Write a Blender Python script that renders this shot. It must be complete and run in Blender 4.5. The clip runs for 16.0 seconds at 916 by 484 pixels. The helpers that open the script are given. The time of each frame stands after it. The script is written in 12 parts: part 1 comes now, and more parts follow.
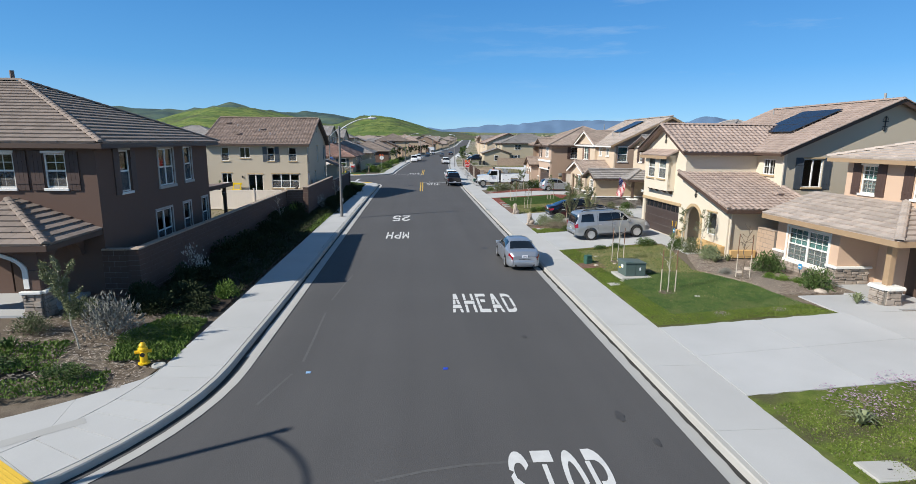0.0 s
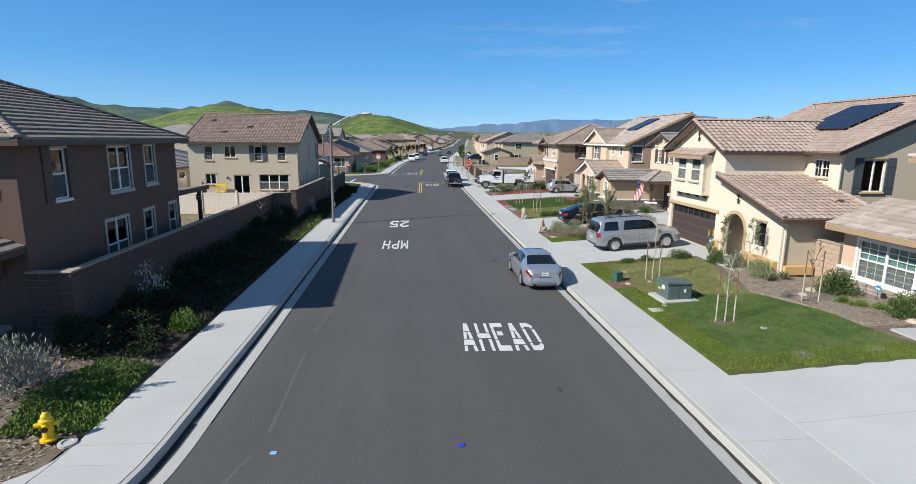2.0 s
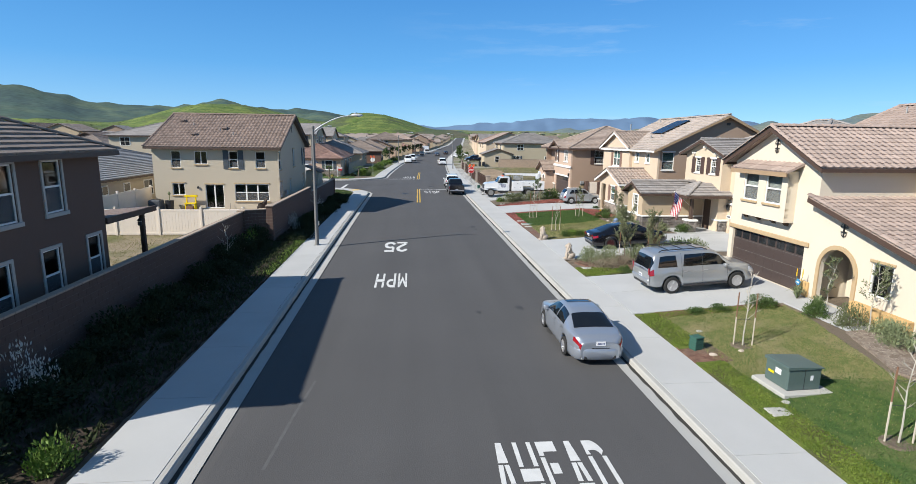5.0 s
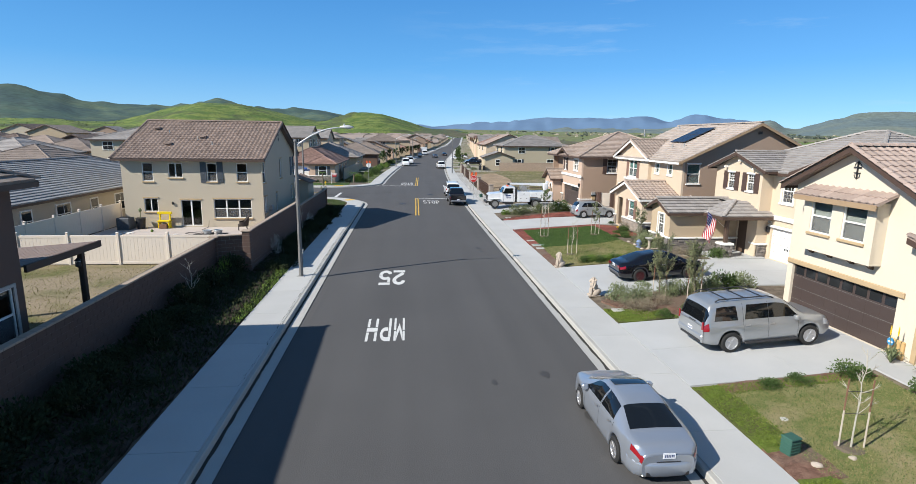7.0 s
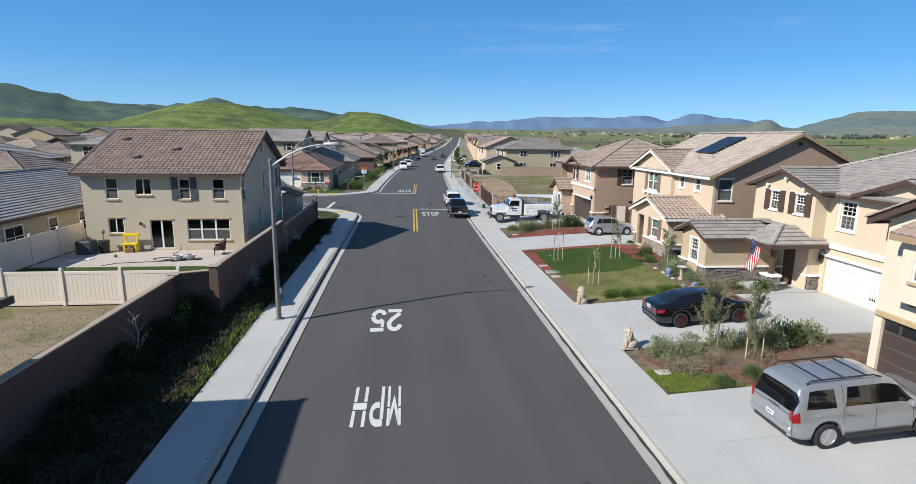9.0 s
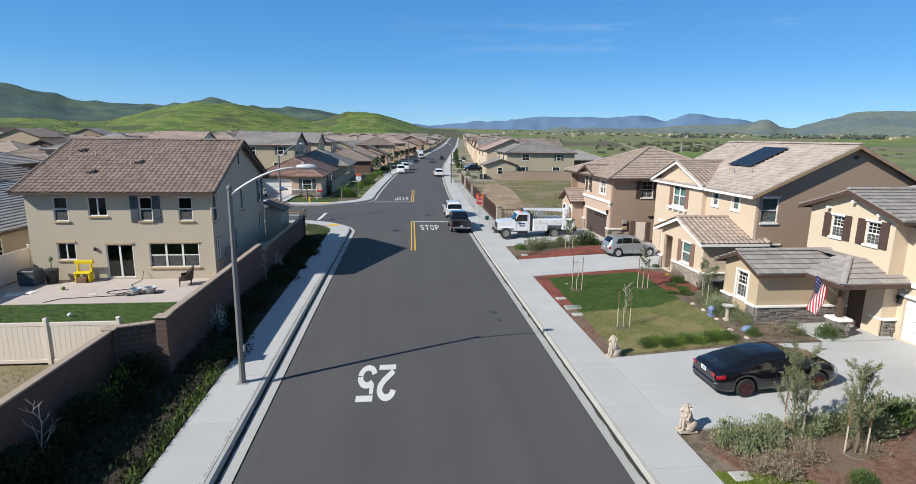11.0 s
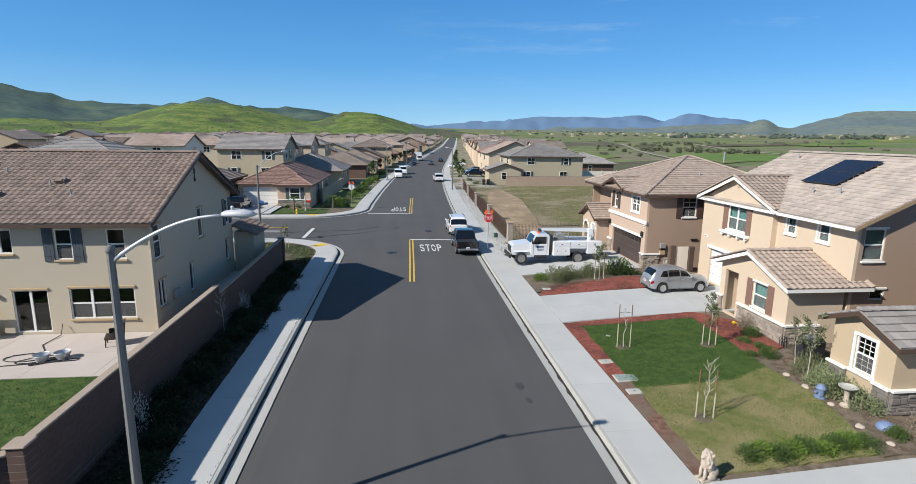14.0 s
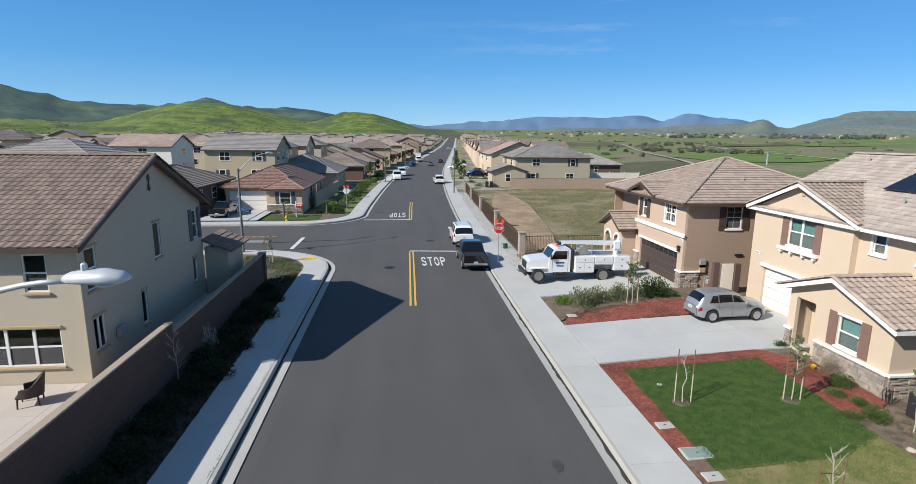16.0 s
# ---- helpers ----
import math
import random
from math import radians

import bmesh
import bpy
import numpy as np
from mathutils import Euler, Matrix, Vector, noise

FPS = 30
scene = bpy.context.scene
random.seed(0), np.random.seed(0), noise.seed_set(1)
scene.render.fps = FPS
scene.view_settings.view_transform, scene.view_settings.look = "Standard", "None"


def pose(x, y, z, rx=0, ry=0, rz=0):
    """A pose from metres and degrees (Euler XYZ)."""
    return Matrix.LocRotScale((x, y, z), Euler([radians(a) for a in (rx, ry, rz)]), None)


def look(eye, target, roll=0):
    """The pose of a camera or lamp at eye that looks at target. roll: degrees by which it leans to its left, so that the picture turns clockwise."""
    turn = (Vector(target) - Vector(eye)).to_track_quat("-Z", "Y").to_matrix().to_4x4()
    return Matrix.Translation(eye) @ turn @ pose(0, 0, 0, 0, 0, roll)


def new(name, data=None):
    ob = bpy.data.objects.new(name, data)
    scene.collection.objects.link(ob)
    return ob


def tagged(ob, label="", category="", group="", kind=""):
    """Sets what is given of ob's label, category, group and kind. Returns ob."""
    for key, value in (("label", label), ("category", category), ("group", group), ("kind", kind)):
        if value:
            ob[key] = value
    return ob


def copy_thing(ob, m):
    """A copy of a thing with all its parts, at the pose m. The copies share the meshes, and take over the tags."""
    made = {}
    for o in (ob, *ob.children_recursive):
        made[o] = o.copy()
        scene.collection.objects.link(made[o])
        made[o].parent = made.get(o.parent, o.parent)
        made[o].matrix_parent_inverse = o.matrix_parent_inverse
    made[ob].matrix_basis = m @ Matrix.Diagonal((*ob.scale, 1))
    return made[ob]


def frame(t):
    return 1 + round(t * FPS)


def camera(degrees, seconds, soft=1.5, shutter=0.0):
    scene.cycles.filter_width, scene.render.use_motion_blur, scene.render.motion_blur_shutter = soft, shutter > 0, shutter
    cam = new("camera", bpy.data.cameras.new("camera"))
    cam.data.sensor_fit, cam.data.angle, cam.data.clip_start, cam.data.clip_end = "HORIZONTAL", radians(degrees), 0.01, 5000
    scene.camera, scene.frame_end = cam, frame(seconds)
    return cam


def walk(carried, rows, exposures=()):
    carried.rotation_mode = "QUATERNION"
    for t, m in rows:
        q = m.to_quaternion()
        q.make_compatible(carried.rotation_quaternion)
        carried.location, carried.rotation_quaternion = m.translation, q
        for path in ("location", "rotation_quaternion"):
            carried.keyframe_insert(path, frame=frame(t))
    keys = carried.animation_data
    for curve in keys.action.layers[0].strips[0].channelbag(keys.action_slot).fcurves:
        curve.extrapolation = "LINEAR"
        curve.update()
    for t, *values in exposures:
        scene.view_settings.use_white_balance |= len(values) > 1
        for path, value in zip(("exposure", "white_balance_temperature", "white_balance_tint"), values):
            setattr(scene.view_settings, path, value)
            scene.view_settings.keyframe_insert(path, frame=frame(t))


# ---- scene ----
cam = camera(81.2, 16.0, soft=0.8)
METRES, EYE, TILT, LEAN, TURN = 37.0, 6.2, 0.0, 0.0, -4.4
ROWS = [
    (0.0, 0.0, 0.0, 0.0, 0.1, -10.75, -0.54),
    (0.5, -0.0035, 0.0274, -0.0004, 0.01, -10.77, -0.58),
    (1.0, -0.0066, 0.0516, -0.001, -0.06, -10.79, -0.57),
    (1.5, -0.01, 0.081, -0.002, -0.14, -10.81, -0.59),
    (2.0, -0.0127, 0.1064, -0.0026, -0.19, -10.83, -0.6),
    (2.5, -0.0164, 0.1369, -0.0039, -0.24, -10.85, -0.63),
    (3.0, -0.0199, 0.1633, -0.0033, -0.32, -10.88, -0.62),
    (3.5, -0.0236, 0.1948, -0.0007, -0.41, -10.91, -0.64),
    (4.0, -0.0269, 0.2218, 0.0021, -0.5, -10.94, -0.68),
    (6.5, -0.0399, 0.3733, 0.0268, -0.84, -11.01, -0.73),
    (7.0, -0.0421, 0.4014, 0.0321, -0.9, -11.05, -0.72),
    (7.5, -0.0446, 0.4347, 0.0378, -0.97, -11.06, -0.71),
    (8.0, -0.0463, 0.4628, 0.0432, -1.03, -11.09, -0.7),
    (8.5, -0.0487, 0.496, 0.0489, -1.08, -11.07, -0.72),
    (9.0, -0.0503, 0.5241, 0.0538, -1.13, -11.12, -0.67),
    (11.5, -0.0584, 0.6862, 0.0762, -1.37, -11.15, -0.72),
    (12.0, -0.0602, 0.716, 0.0793, -1.41, -11.14, -0.72),
    (12.5, -0.0628, 0.7518, 0.0817, -1.46, -11.14, -0.71),
    (13.0, -0.0647, 0.7825, 0.0834, -1.5, -11.16, -0.67),
    (13.5, -0.0667, 0.8188, 0.0854, -1.5, -11.12, -0.66),
    (14.0, -0.0693, 0.85, 0.0873, -1.54, -11.15, -0.67),
    (14.5, -0.0728, 0.8869, 0.0873, -1.62, -11.13, -0.65),
    (15.0, -0.0753, 0.9188, 0.0871, -1.65, -11.13, -0.61),
    (15.5, -0.0781, 0.9572, 0.0864, -1.68, -11.11, -0.62),
    (16.0, -0.0805, 0.9897, 0.0859, -1.68, -11.12, -0.62),
]
walk(cam, [(t, pose(0, 0, EYE, TILT, LEAN, TURN) @ pose(METRES * x, METRES * y, METRES * z, 90 + pitch, roll, yaw)) for t, x, y, z, yaw, pitch, roll in ROWS],
     [(0.0, 0.25), (1.5, 0.28), (3.0, 0.36), (4.0, 0.40), (7.2, 0.40), (8.2, 0.33), (9.0, 0.27), (16.0, 0.25)])
# ---- sky, sun and exposure ----
SUN_DIR = Vector((-0.737, -0.341, 0.581))       # towards the sun: over the left shoulder, 35.5 degrees high
world = bpy.data.worlds.new("sky")
scene.world = world
world.use_nodes = True
wn, wl = world.node_tree.nodes, world.node_tree.links
wn.clear()
sky = wn.new("ShaderNodeTexSky")
sky.sky_type = "NISHITA"
sky.sun_disc = False
sky.sun_elevation = radians(35.5)
sky.sun_rotation = math.atan2(SUN_DIR.x, SUN_DIR.y)
sky.altitude = 400
sky.air_density, sky.dust_density, sky.ozone_density = 0.75, 0.0, 6.0
back = wn.new("ShaderNodeBackground")
back.inputs["Strength"].default_value = 0.10
world_out = wn.new("ShaderNodeOutputWorld")
# thin cirrus high in the sky
wco, wmap, wno = wn.new("ShaderNodeTexCoord"), wn.new("ShaderNodeMapping"), wn.new("ShaderNodeTexNoise")
wmap.inputs["Scale"].default_value = (2.2, 1.0, 16.0)
wmap.inputs["Rotation"].default_value = (0.05, 0.12, 0.3)
wno.inputs["Scale"].default_value, wno.inputs["Detail"].default_value, wno.inputs["Roughness"].default_value = 1.6, 8, 0.62
wl.new(wco.outputs["Generated"], wmap.inputs["Vector"])
wl.new(wmap.outputs["Vector"], wno.inputs["Vector"])
wr = wn.new("ShaderNodeMapRange")
wr.inputs["From Min"].default_value, wr.inputs["From Max"].default_value, wr.inputs["To Max"].default_value = 0.54, 0.80, 0.40
wl.new(wno.outputs["Fac"], wr.inputs["Value"])
tint = wn.new("ShaderNodeMix")
tint.data_type, tint.blend_type = "RGBA", "MULTIPLY"
tint.inputs["Factor"].default_value = 1.0
tint.inputs[7].default_value = (0.80, 1.0, 1.12, 1)
wl.new(sky.outputs["Color"], tint.inputs[6])
cloud = wn.new("ShaderNodeMix")
cloud.data_type = "RGBA"
cloud.inputs[7].default_value = (5.0, 6.2, 7.2, 1)
wsep, wside, wmul = wn.new("ShaderNodeSeparateXYZ"), wn.new("ShaderNodeMapRange"), wn.new("ShaderNodeMath")
wside.inputs["From Min"].default_value, wside.inputs["From Max"].default_value = -0.05, 0.35
wmul.operation = "MULTIPLY"
wl.new(wco.outputs["Generated"], wsep.inputs[0])
wl.new(wsep.outputs["X"], wside.inputs["Value"])
wl.new(wr.outputs["Result"], wmul.inputs[0])
wl.new(wside.outputs["Result"], wmul.inputs[1])
wl.new(wmul.outputs[0], cloud.inputs["Factor"])
# pale haze along the horizon, deep clear blue above
haze, ramp = wn.new("ShaderNodeMix"), wn.new("ShaderNodeValToRGB")
haze.data_type = "RGBA"
haze.inputs["Factor"].default_value = 0.6
ramp.color_ramp.elements[0].position, ramp.color_ramp.elements[0].color = 0.0, (0.29, 0.49, 0.68, 1)
ramp.color_ramp.elements[1].position, ramp.color_ramp.elements[1].color = 1.0, (0.070, 0.115, 0.185, 1)
for at, c in ((0.04, (0.20, 0.43, 0.67, 1)), (0.12, (0.085, 0.33, 0.655, 1)), (0.24, (0.050, 0.255, 0.60, 1)), (0.42, (0.075, 0.19, 0.37, 1))):
    ramp.color_ramp.elements.new(at).color = c
hscale = wn.new("ShaderNodeVectorMath")
hscale.operation = "SCALE"
hscale.inputs["Scale"].default_value = 10.6
wl.new(ramp.outputs["Color"], hscale.inputs[0])
wl.new(hscale.outputs["Vector"], haze.inputs[7])
wl.new(tint.outputs[2], haze.inputs[6])
wl.new(haze.outputs[2], cloud.inputs[6])
wl.new(wsep.outputs["Z"], ramp.inputs["Fac"])
wl.new(cloud.outputs[2], back.inputs["Color"])
wl.new(back.outputs["Background"], world_out.inputs["Surface"])

sun = new("sun", bpy.data.lights.new("sun", "SUN"))
sun.data.energy, sun.data.angle, sun.data.color = 5.0, radians(0.55), (1.0, 0.955, 0.875)
sun.matrix_world = look(SUN_DIR * 100, (0, 0, 0))


# ---- materials ----
def nodes_of(name):
    m = bpy.data.materials.new(name)
    m.use_nodes = True
    t = m.node_tree
    return m, t.nodes, t.links, t.nodes["Principled BSDF"]


def mat(name, color, rough=0.8, metal=0.0, var=0.12, scale=3.0, fine=60.0, bump=0.0, rnd=0.0, stain=0.0, stain_scale=0.4, coat=0.0, spec=0.5, grain=0.06, drawn=0.0):
    """Two scales of noise on the colour, a fine bump, and a random tone from object to object or island to island."""
    m, n, l, b = nodes_of(name)
    b.inputs["Roughness"].default_value = rough
    b.inputs["Metallic"].default_value = metal
    b.inputs["Coat Weight"].default_value = coat
    b.inputs["Specular IOR Level"].default_value = spec
    co = n.new("ShaderNodeTexCoord")
    geo = n.new("ShaderNodeNewGeometry")
    big, small = n.new("ShaderNodeTexNoise"), n.new("ShaderNodeTexNoise")
    big.inputs["Scale"].default_value, big.inputs["Detail"].default_value = scale, 5
    small.inputs["Scale"].default_value, small.inputs["Detail"].default_value = fine, 3
    for x in (big, small):
        l.new(geo.outputs["Position"], x.inputs["Vector"])
    total = None
    terms = [(big.outputs["Fac"], var), (small.outputs["Fac"], grain)]
    if stain:
        st = n.new("ShaderNodeTexNoise")
        st.inputs["Scale"].default_value, st.inputs["Detail"].default_value = stain_scale, 6
        if drawn:
            dr = n.new("ShaderNodeVectorMath")
            dr.operation = "MULTIPLY"
            dr.inputs[1].default_value = (1.0, drawn, 1.0)
            l.new(geo.outputs["Position"], dr.inputs[0])
            l.new(dr.outputs["Vector"], st.inputs["Vector"])
        else:
            l.new(geo.outputs["Position"], st.inputs["Vector"])
        terms.append((st.outputs["Fac"], stain))
    if rnd:
        oi = n.new("ShaderNodeObjectInfo")
        mixr = n.new("ShaderNodeMath")
        mixr.operation = "ADD"
        l.new(oi.outputs["Random"], mixr.inputs[0])
        l.new(geo.outputs["Random Per Island"], mixr.inputs[1])
        half = n.new("ShaderNodeMath")
        half.operation = "MULTIPLY"
        half.inputs[1].default_value = 0.5
        l.new(mixr.outputs[0], half.inputs[0])
        terms.append((half.outputs[0], rnd))
    for out, w in terms:
        ma = n.new("ShaderNodeMath")
        ma.operation = "MULTIPLY_ADD"
        l.new(out, ma.inputs[0])
        ma.inputs[1].default_value = 2 * w
        if total is None:
            ma.inputs[2].default_value = 1.0 - sum(x[1] for x in terms)
        else:
            l.new(total, ma.inputs[2])
        total = ma.outputs[0]
    sc = n.new("ShaderNodeVectorMath")
    sc.operation = "SCALE"
    sc.inputs[0].default_value = color
    l.new(total, sc.inputs["Scale"])
    l.new(sc.outputs["Vector"], b.inputs["Base Color"])
    if bump:
        bp = n.new("ShaderNodeBump")
        bp.inputs["Strength"].default_value = min(1.0, bump)
        bp.inputs["Distance"].default_value = 0.01
        l.new(small.outputs["Fac"], bp.inputs["Height"])
        l.new(bp.outputs["Normal"], b.inputs["Normal"])
    return m


def mottled(name, c1, c2, c3=None, scale=1.2, scale3=0.25, rough=0.95, fine=40.0, bump=0.4, edge=(0.4, 0.6), edge3=(0.45, 0.6)):
    """Patches of two or three colours with grain: soil, grass, mulch, field."""
    m, n, l, b = nodes_of(name)
    b.inputs["Roughness"].default_value = rough
    b.inputs["Specular IOR Level"].default_value = 0.25
    geo = n.new("ShaderNodeNewGeometry")

    def noise_fac(sc, lo, hi, detail=6):
        x = n.new("ShaderNodeTexNoise")
        x.inputs["Scale"].default_value, x.inputs["Detail"].default_value = sc, detail
        l.new(geo.outputs["Position"], x.inputs["Vector"])
        r = n.new("ShaderNodeMapRange")
        r.inputs["From Min"].default_value, r.inputs["From Max"].default_value = lo, hi
        l.new(x.outputs["Fac"], r.inputs["Value"])
        return x, r.outputs["Result"]

    def mix(fac, a, c):
        x = n.new("ShaderNodeMix")
        x.data_type = "RGBA"
        l.new(fac, x.inputs["Factor"])
        for key, v in ((6, a), (7, c)):
            if isinstance(v, tuple):
                x.inputs[key].default_value = (*v, 1)
            else:
                l.new(v, x.inputs[key])
        return x.outputs[2]

    _, f1 = noise_fac(scale, *edge)
    col = mix(f1, c1, c2)
    if c3:
        _, f3 = noise_fac(scale3, *edge3)
        col = mix(f3, col, c3)
    nf, ff = noise_fac(fine, 0.2, 0.8, 3)
    g = n.new("ShaderNodeMath")
    g.operation = "MULTIPLY_ADD"
    g.inputs[1].default_value, g.inputs[2].default_value = 0.7, 0.65
    l.new(ff, g.inputs[0])
    sc = n.new("ShaderNodeVectorMath")
    sc.operation = "SCALE"
    l.new(col, sc.inputs[0])
    l.new(g.outputs[0], sc.inputs["Scale"])
    l.new(sc.outputs["Vector"], b.inputs["Base Color"])
    if bump:
        bp = n.new("ShaderNodeBump")
        bp.inputs["Strength"].default_value = bump
        bp.inputs["Distance"].default_value = 0.03
        l.new(nf.outputs["Fac"], bp.inputs["Height"])
        l.new(bp.outputs["Normal"], b.inputs["Normal"])
    return m


def glass_mat(name, tint=(0.9, 0.95, 0.95), see=0.75):
    """Window glass: a clear tinted pane with a Fresnel gloss over it."""
    m, n, l, b = nodes_of(name)
    tr, gl, mx, fr = n.new("ShaderNodeBsdfTransparent"), n.new("ShaderNodeBsdfGlossy"), n.new("ShaderNodeMixShader"), n.new("ShaderNodeLayerWeight")
    tr.inputs["Color"].default_value = (*[c * see for c in tint], 1)
    gl.inputs["Roughness"].default_value = 0.02
    fr.inputs["Blend"].default_value = 0.5
    pw, ma = n.new("ShaderNodeMath"), n.new("ShaderNodeMath")
    pw.operation, ma.operation = "POWER", "MULTIPLY_ADD"
    pw.inputs[1].default_value = 4.0
    ma.inputs[1].default_value, ma.inputs[2].default_value = 0.7, 0.05
    l.new(fr.outputs["Facing"], pw.inputs[0])
    l.new(pw.outputs[0], ma.inputs[0])
    l.new(ma.outputs[0], mx.inputs[0])
    l.new(tr.outputs[0], mx.inputs[1])
    l.new(gl.outputs[0], mx.inputs[2])
    l.new(mx.outputs[0], n["Material Output"].inputs["Surface"])
    return m


ASPHALT = mat("asphalt", (0.0785, 0.0765, 0.0762), 0.88, var=0.14, scale=0.22, fine=45, bump=0.5, stain=0.20, stain_scale=0.8, grain=0.26, drawn=0.05)
CONCRETE = mat("sidewalk_concrete", (0.462, 0.462, 0.448), 0.85, var=0.07, scale=0.8, fine=50, bump=0.25, stain=0.12, stain_scale=0.3, rnd=0.05)
GUTTER = mat("gutter_concrete", (0.405, 0.40, 0.378), 0.85, var=0.10, scale=1.2, fine=60, bump=0.2, stain=0.10, stain_scale=0.5)
JOINT = mat("joint", (0.16, 0.15, 0.14), 0.9)
# gutter grime; at the left kerb it also paints the kerb's shadow
GRIME_SHADOW_LINE = mat("gutter_grime", (0.035, 0.033, 0.03), 0.9, var=0.3, scale=4)
PAINT_WHITE = mat("road_paint", (0.62, 0.62, 0.60), 0.7, var=0.12, scale=6, fine=50, grain=0.1, stain=0.10, stain_scale=2)
PAINT_YELLOW = mat("road_paint_yellow", (0.62, 0.40, 0.06), 0.7, var=0.12, scale=6)
TACTILE = mat("tactile_yellow", (0.75, 0.48, 0.05), 0.7, var=0.06)
SEAM = mat("asphalt_crack", (0.02, 0.02, 0.021), 0.9)
SOIL = mottled("soil", (0.11, 0.085, 0.062), (0.20, 0.165, 0.125), (0.15, 0.12, 0.09), 3.0, 0.5)
PLAIN = mottled("green_plain", (0.130, 0.165, 0.060), (0.180, 0.200, 0.080), (0.195, 0.170, 0.110), 0.022, 0.011, fine=0.15, bump=0, edge=(0.44, 0.56), edge3=(0.52, 0.60))
HILL = mottled("green_hill", (0.085, 0.135, 0.032), (0.155, 0.195, 0.048), (0.075, 0.095, 0.040), 0.035, 0.016, fine=0.22, bump=0.8, edge=(0.42, 0.58), edge3=(0.52, 0.62))
# distance haze is put into the next three base colours
HILL_FAR = mottled("haze_tinted_far_hill", (0.062, 0.105, 0.082), (0.100, 0.138, 0.088), (0.046, 0.080, 0.074), 0.012, 0.006, fine=0.06, bump=0.6, edge=(0.44, 0.56))
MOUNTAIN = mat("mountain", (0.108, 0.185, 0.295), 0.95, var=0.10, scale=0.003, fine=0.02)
HILL_GREY = mottled("haze_tinted_grey_hill", (0.150, 0.185, 0.160), (0.185, 0.205, 0.160), (0.125, 0.165, 0.165), 0.006, 0.003, fine=0.05, bump=0)
LAWN = mottled("lawn", (0.130, 0.150, 0.048), (0.190, 0.185, 0.072), (0.265, 0.225, 0.120), 3.2, 0.7, fine=35, edge3=(0.46, 0.62))
LAWN_MID = mottled("green_lawn", (0.052, 0.098, 0.026), (0.088, 0.128, 0.036), (0.145, 0.150, 0.060), 3.0, 0.55, fine=30, edge3=(0.54, 0.68))
LAWN_DARK = mottled("fresh_lawn", (0.042, 0.084, 0.020), (0.078, 0.118, 0.030), None, 3.0, fine=35)
GREEN = mottled("ground_cover", (0.085, 0.12, 0.020), (0.12, 0.15, 0.030), (0.08, 0.08, 0.035), 4.0, 0.8, fine=25)
MULCH = mottled("red_mulch", (0.20, 0.058, 0.042), (0.31, 0.100, 0.075), (0.14, 0.050, 0.038), 6.0, 0.8, fine=30, bump=0.8)
CHIPBED = mottled("grey_wood_chips", (0.20, 0.155, 0.12), (0.30, 0.245, 0.195), (0.25, 0.21, 0.17), 5.0, 0.8, fine=30, bump=0.8)
BARK = mottled("brown_mulch", (0.135, 0.072, 0.052), (0.21, 0.122, 0.088), (0.17, 0.125, 0.095), 5.0, 0.8, fine=30, bump=0.8)
GRAVEL = mottled("gravel", (0.36, 0.35, 0.33), (0.62, 0.61, 0.59), (0.24, 0.23, 0.22), 7, 5, fine=20, bump=0.8)
DRY = mottled("dry_grass", (0.20, 0.165, 0.095), (0.125, 0.13, 0.05), (0.27, 0.22, 0.15), 0.9, 0.16, fine=12, edge3=(0.5, 0.6))


def stucco(name, c):
    return mat(name, c, 0.95, var=0.035, scale=0.6, fine=45, bump=0.35, stain=0.04, stain_scale=0.35, grain=0.04, spec=0.2)


ST_BROWN = stucco("brown_stucco", (0.146, 0.096, 0.076))
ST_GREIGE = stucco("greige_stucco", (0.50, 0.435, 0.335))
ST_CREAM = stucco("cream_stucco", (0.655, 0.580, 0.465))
ST_PINK = stucco("pink_tan_stucco", (0.57, 0.41, 0.30))
ST_TAN = stucco("tan_stucco", (0.475, 0.375, 0.260))
ST_ROSE = stucco("rose_tan_stucco", (0.50, 0.375, 0.29))
ST_PEACH = stucco("peach_stucco", (0.57, 0.46, 0.345))
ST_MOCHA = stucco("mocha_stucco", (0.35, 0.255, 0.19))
ST_LIGHT = stucco("light_stucco", (0.60, 0.495, 0.370))
ST_OLIVE = stucco("olive_stucco", (0.46, 0.39, 0.28))
ST_WHITE = stucco("white_stucco", (0.74, 0.71, 0.66))
ST_OCHRE = stucco("ochre_stucco", (0.55, 0.36, 0.16))


def tile_mat(name, c, rnd=0.28):
    return mat(name, c, 0.88, var=0.14, scale=0.9, fine=30, bump=0.3, rnd=rnd, grain=0.08, stain=0.08, stain_scale=0.25)


T_GREY = tile_mat("grey_brown_tile", (0.235, 0.190, 0.160))
T_BROWN = tile_mat("brown_s_tile", (0.205, 0.152, 0.125), 0.42)
T_ROSE = tile_mat("rose_s_tile", (0.362, 0.280, 0.236))
T_BLEND = tile_mat("blended_tile", (0.36, 0.285, 0.235))
T_PALE_FLAT = tile_mat("pale_flat_tile", (0.40, 0.34, 0.295), 0.34)
T_SLATE = tile_mat("slate_tile", (0.315, 0.290, 0.272))
T_RED = tile_mat("red_s_tile", (0.265, 0.165, 0.132), 0.4)
WHITE = mat("white_trim", (0.78, 0.77, 0.73), 0.55, var=0.03, grain=0.02)
FASCIA = mat("brown_fascia", (0.075, 0.045, 0.032), 0.6)
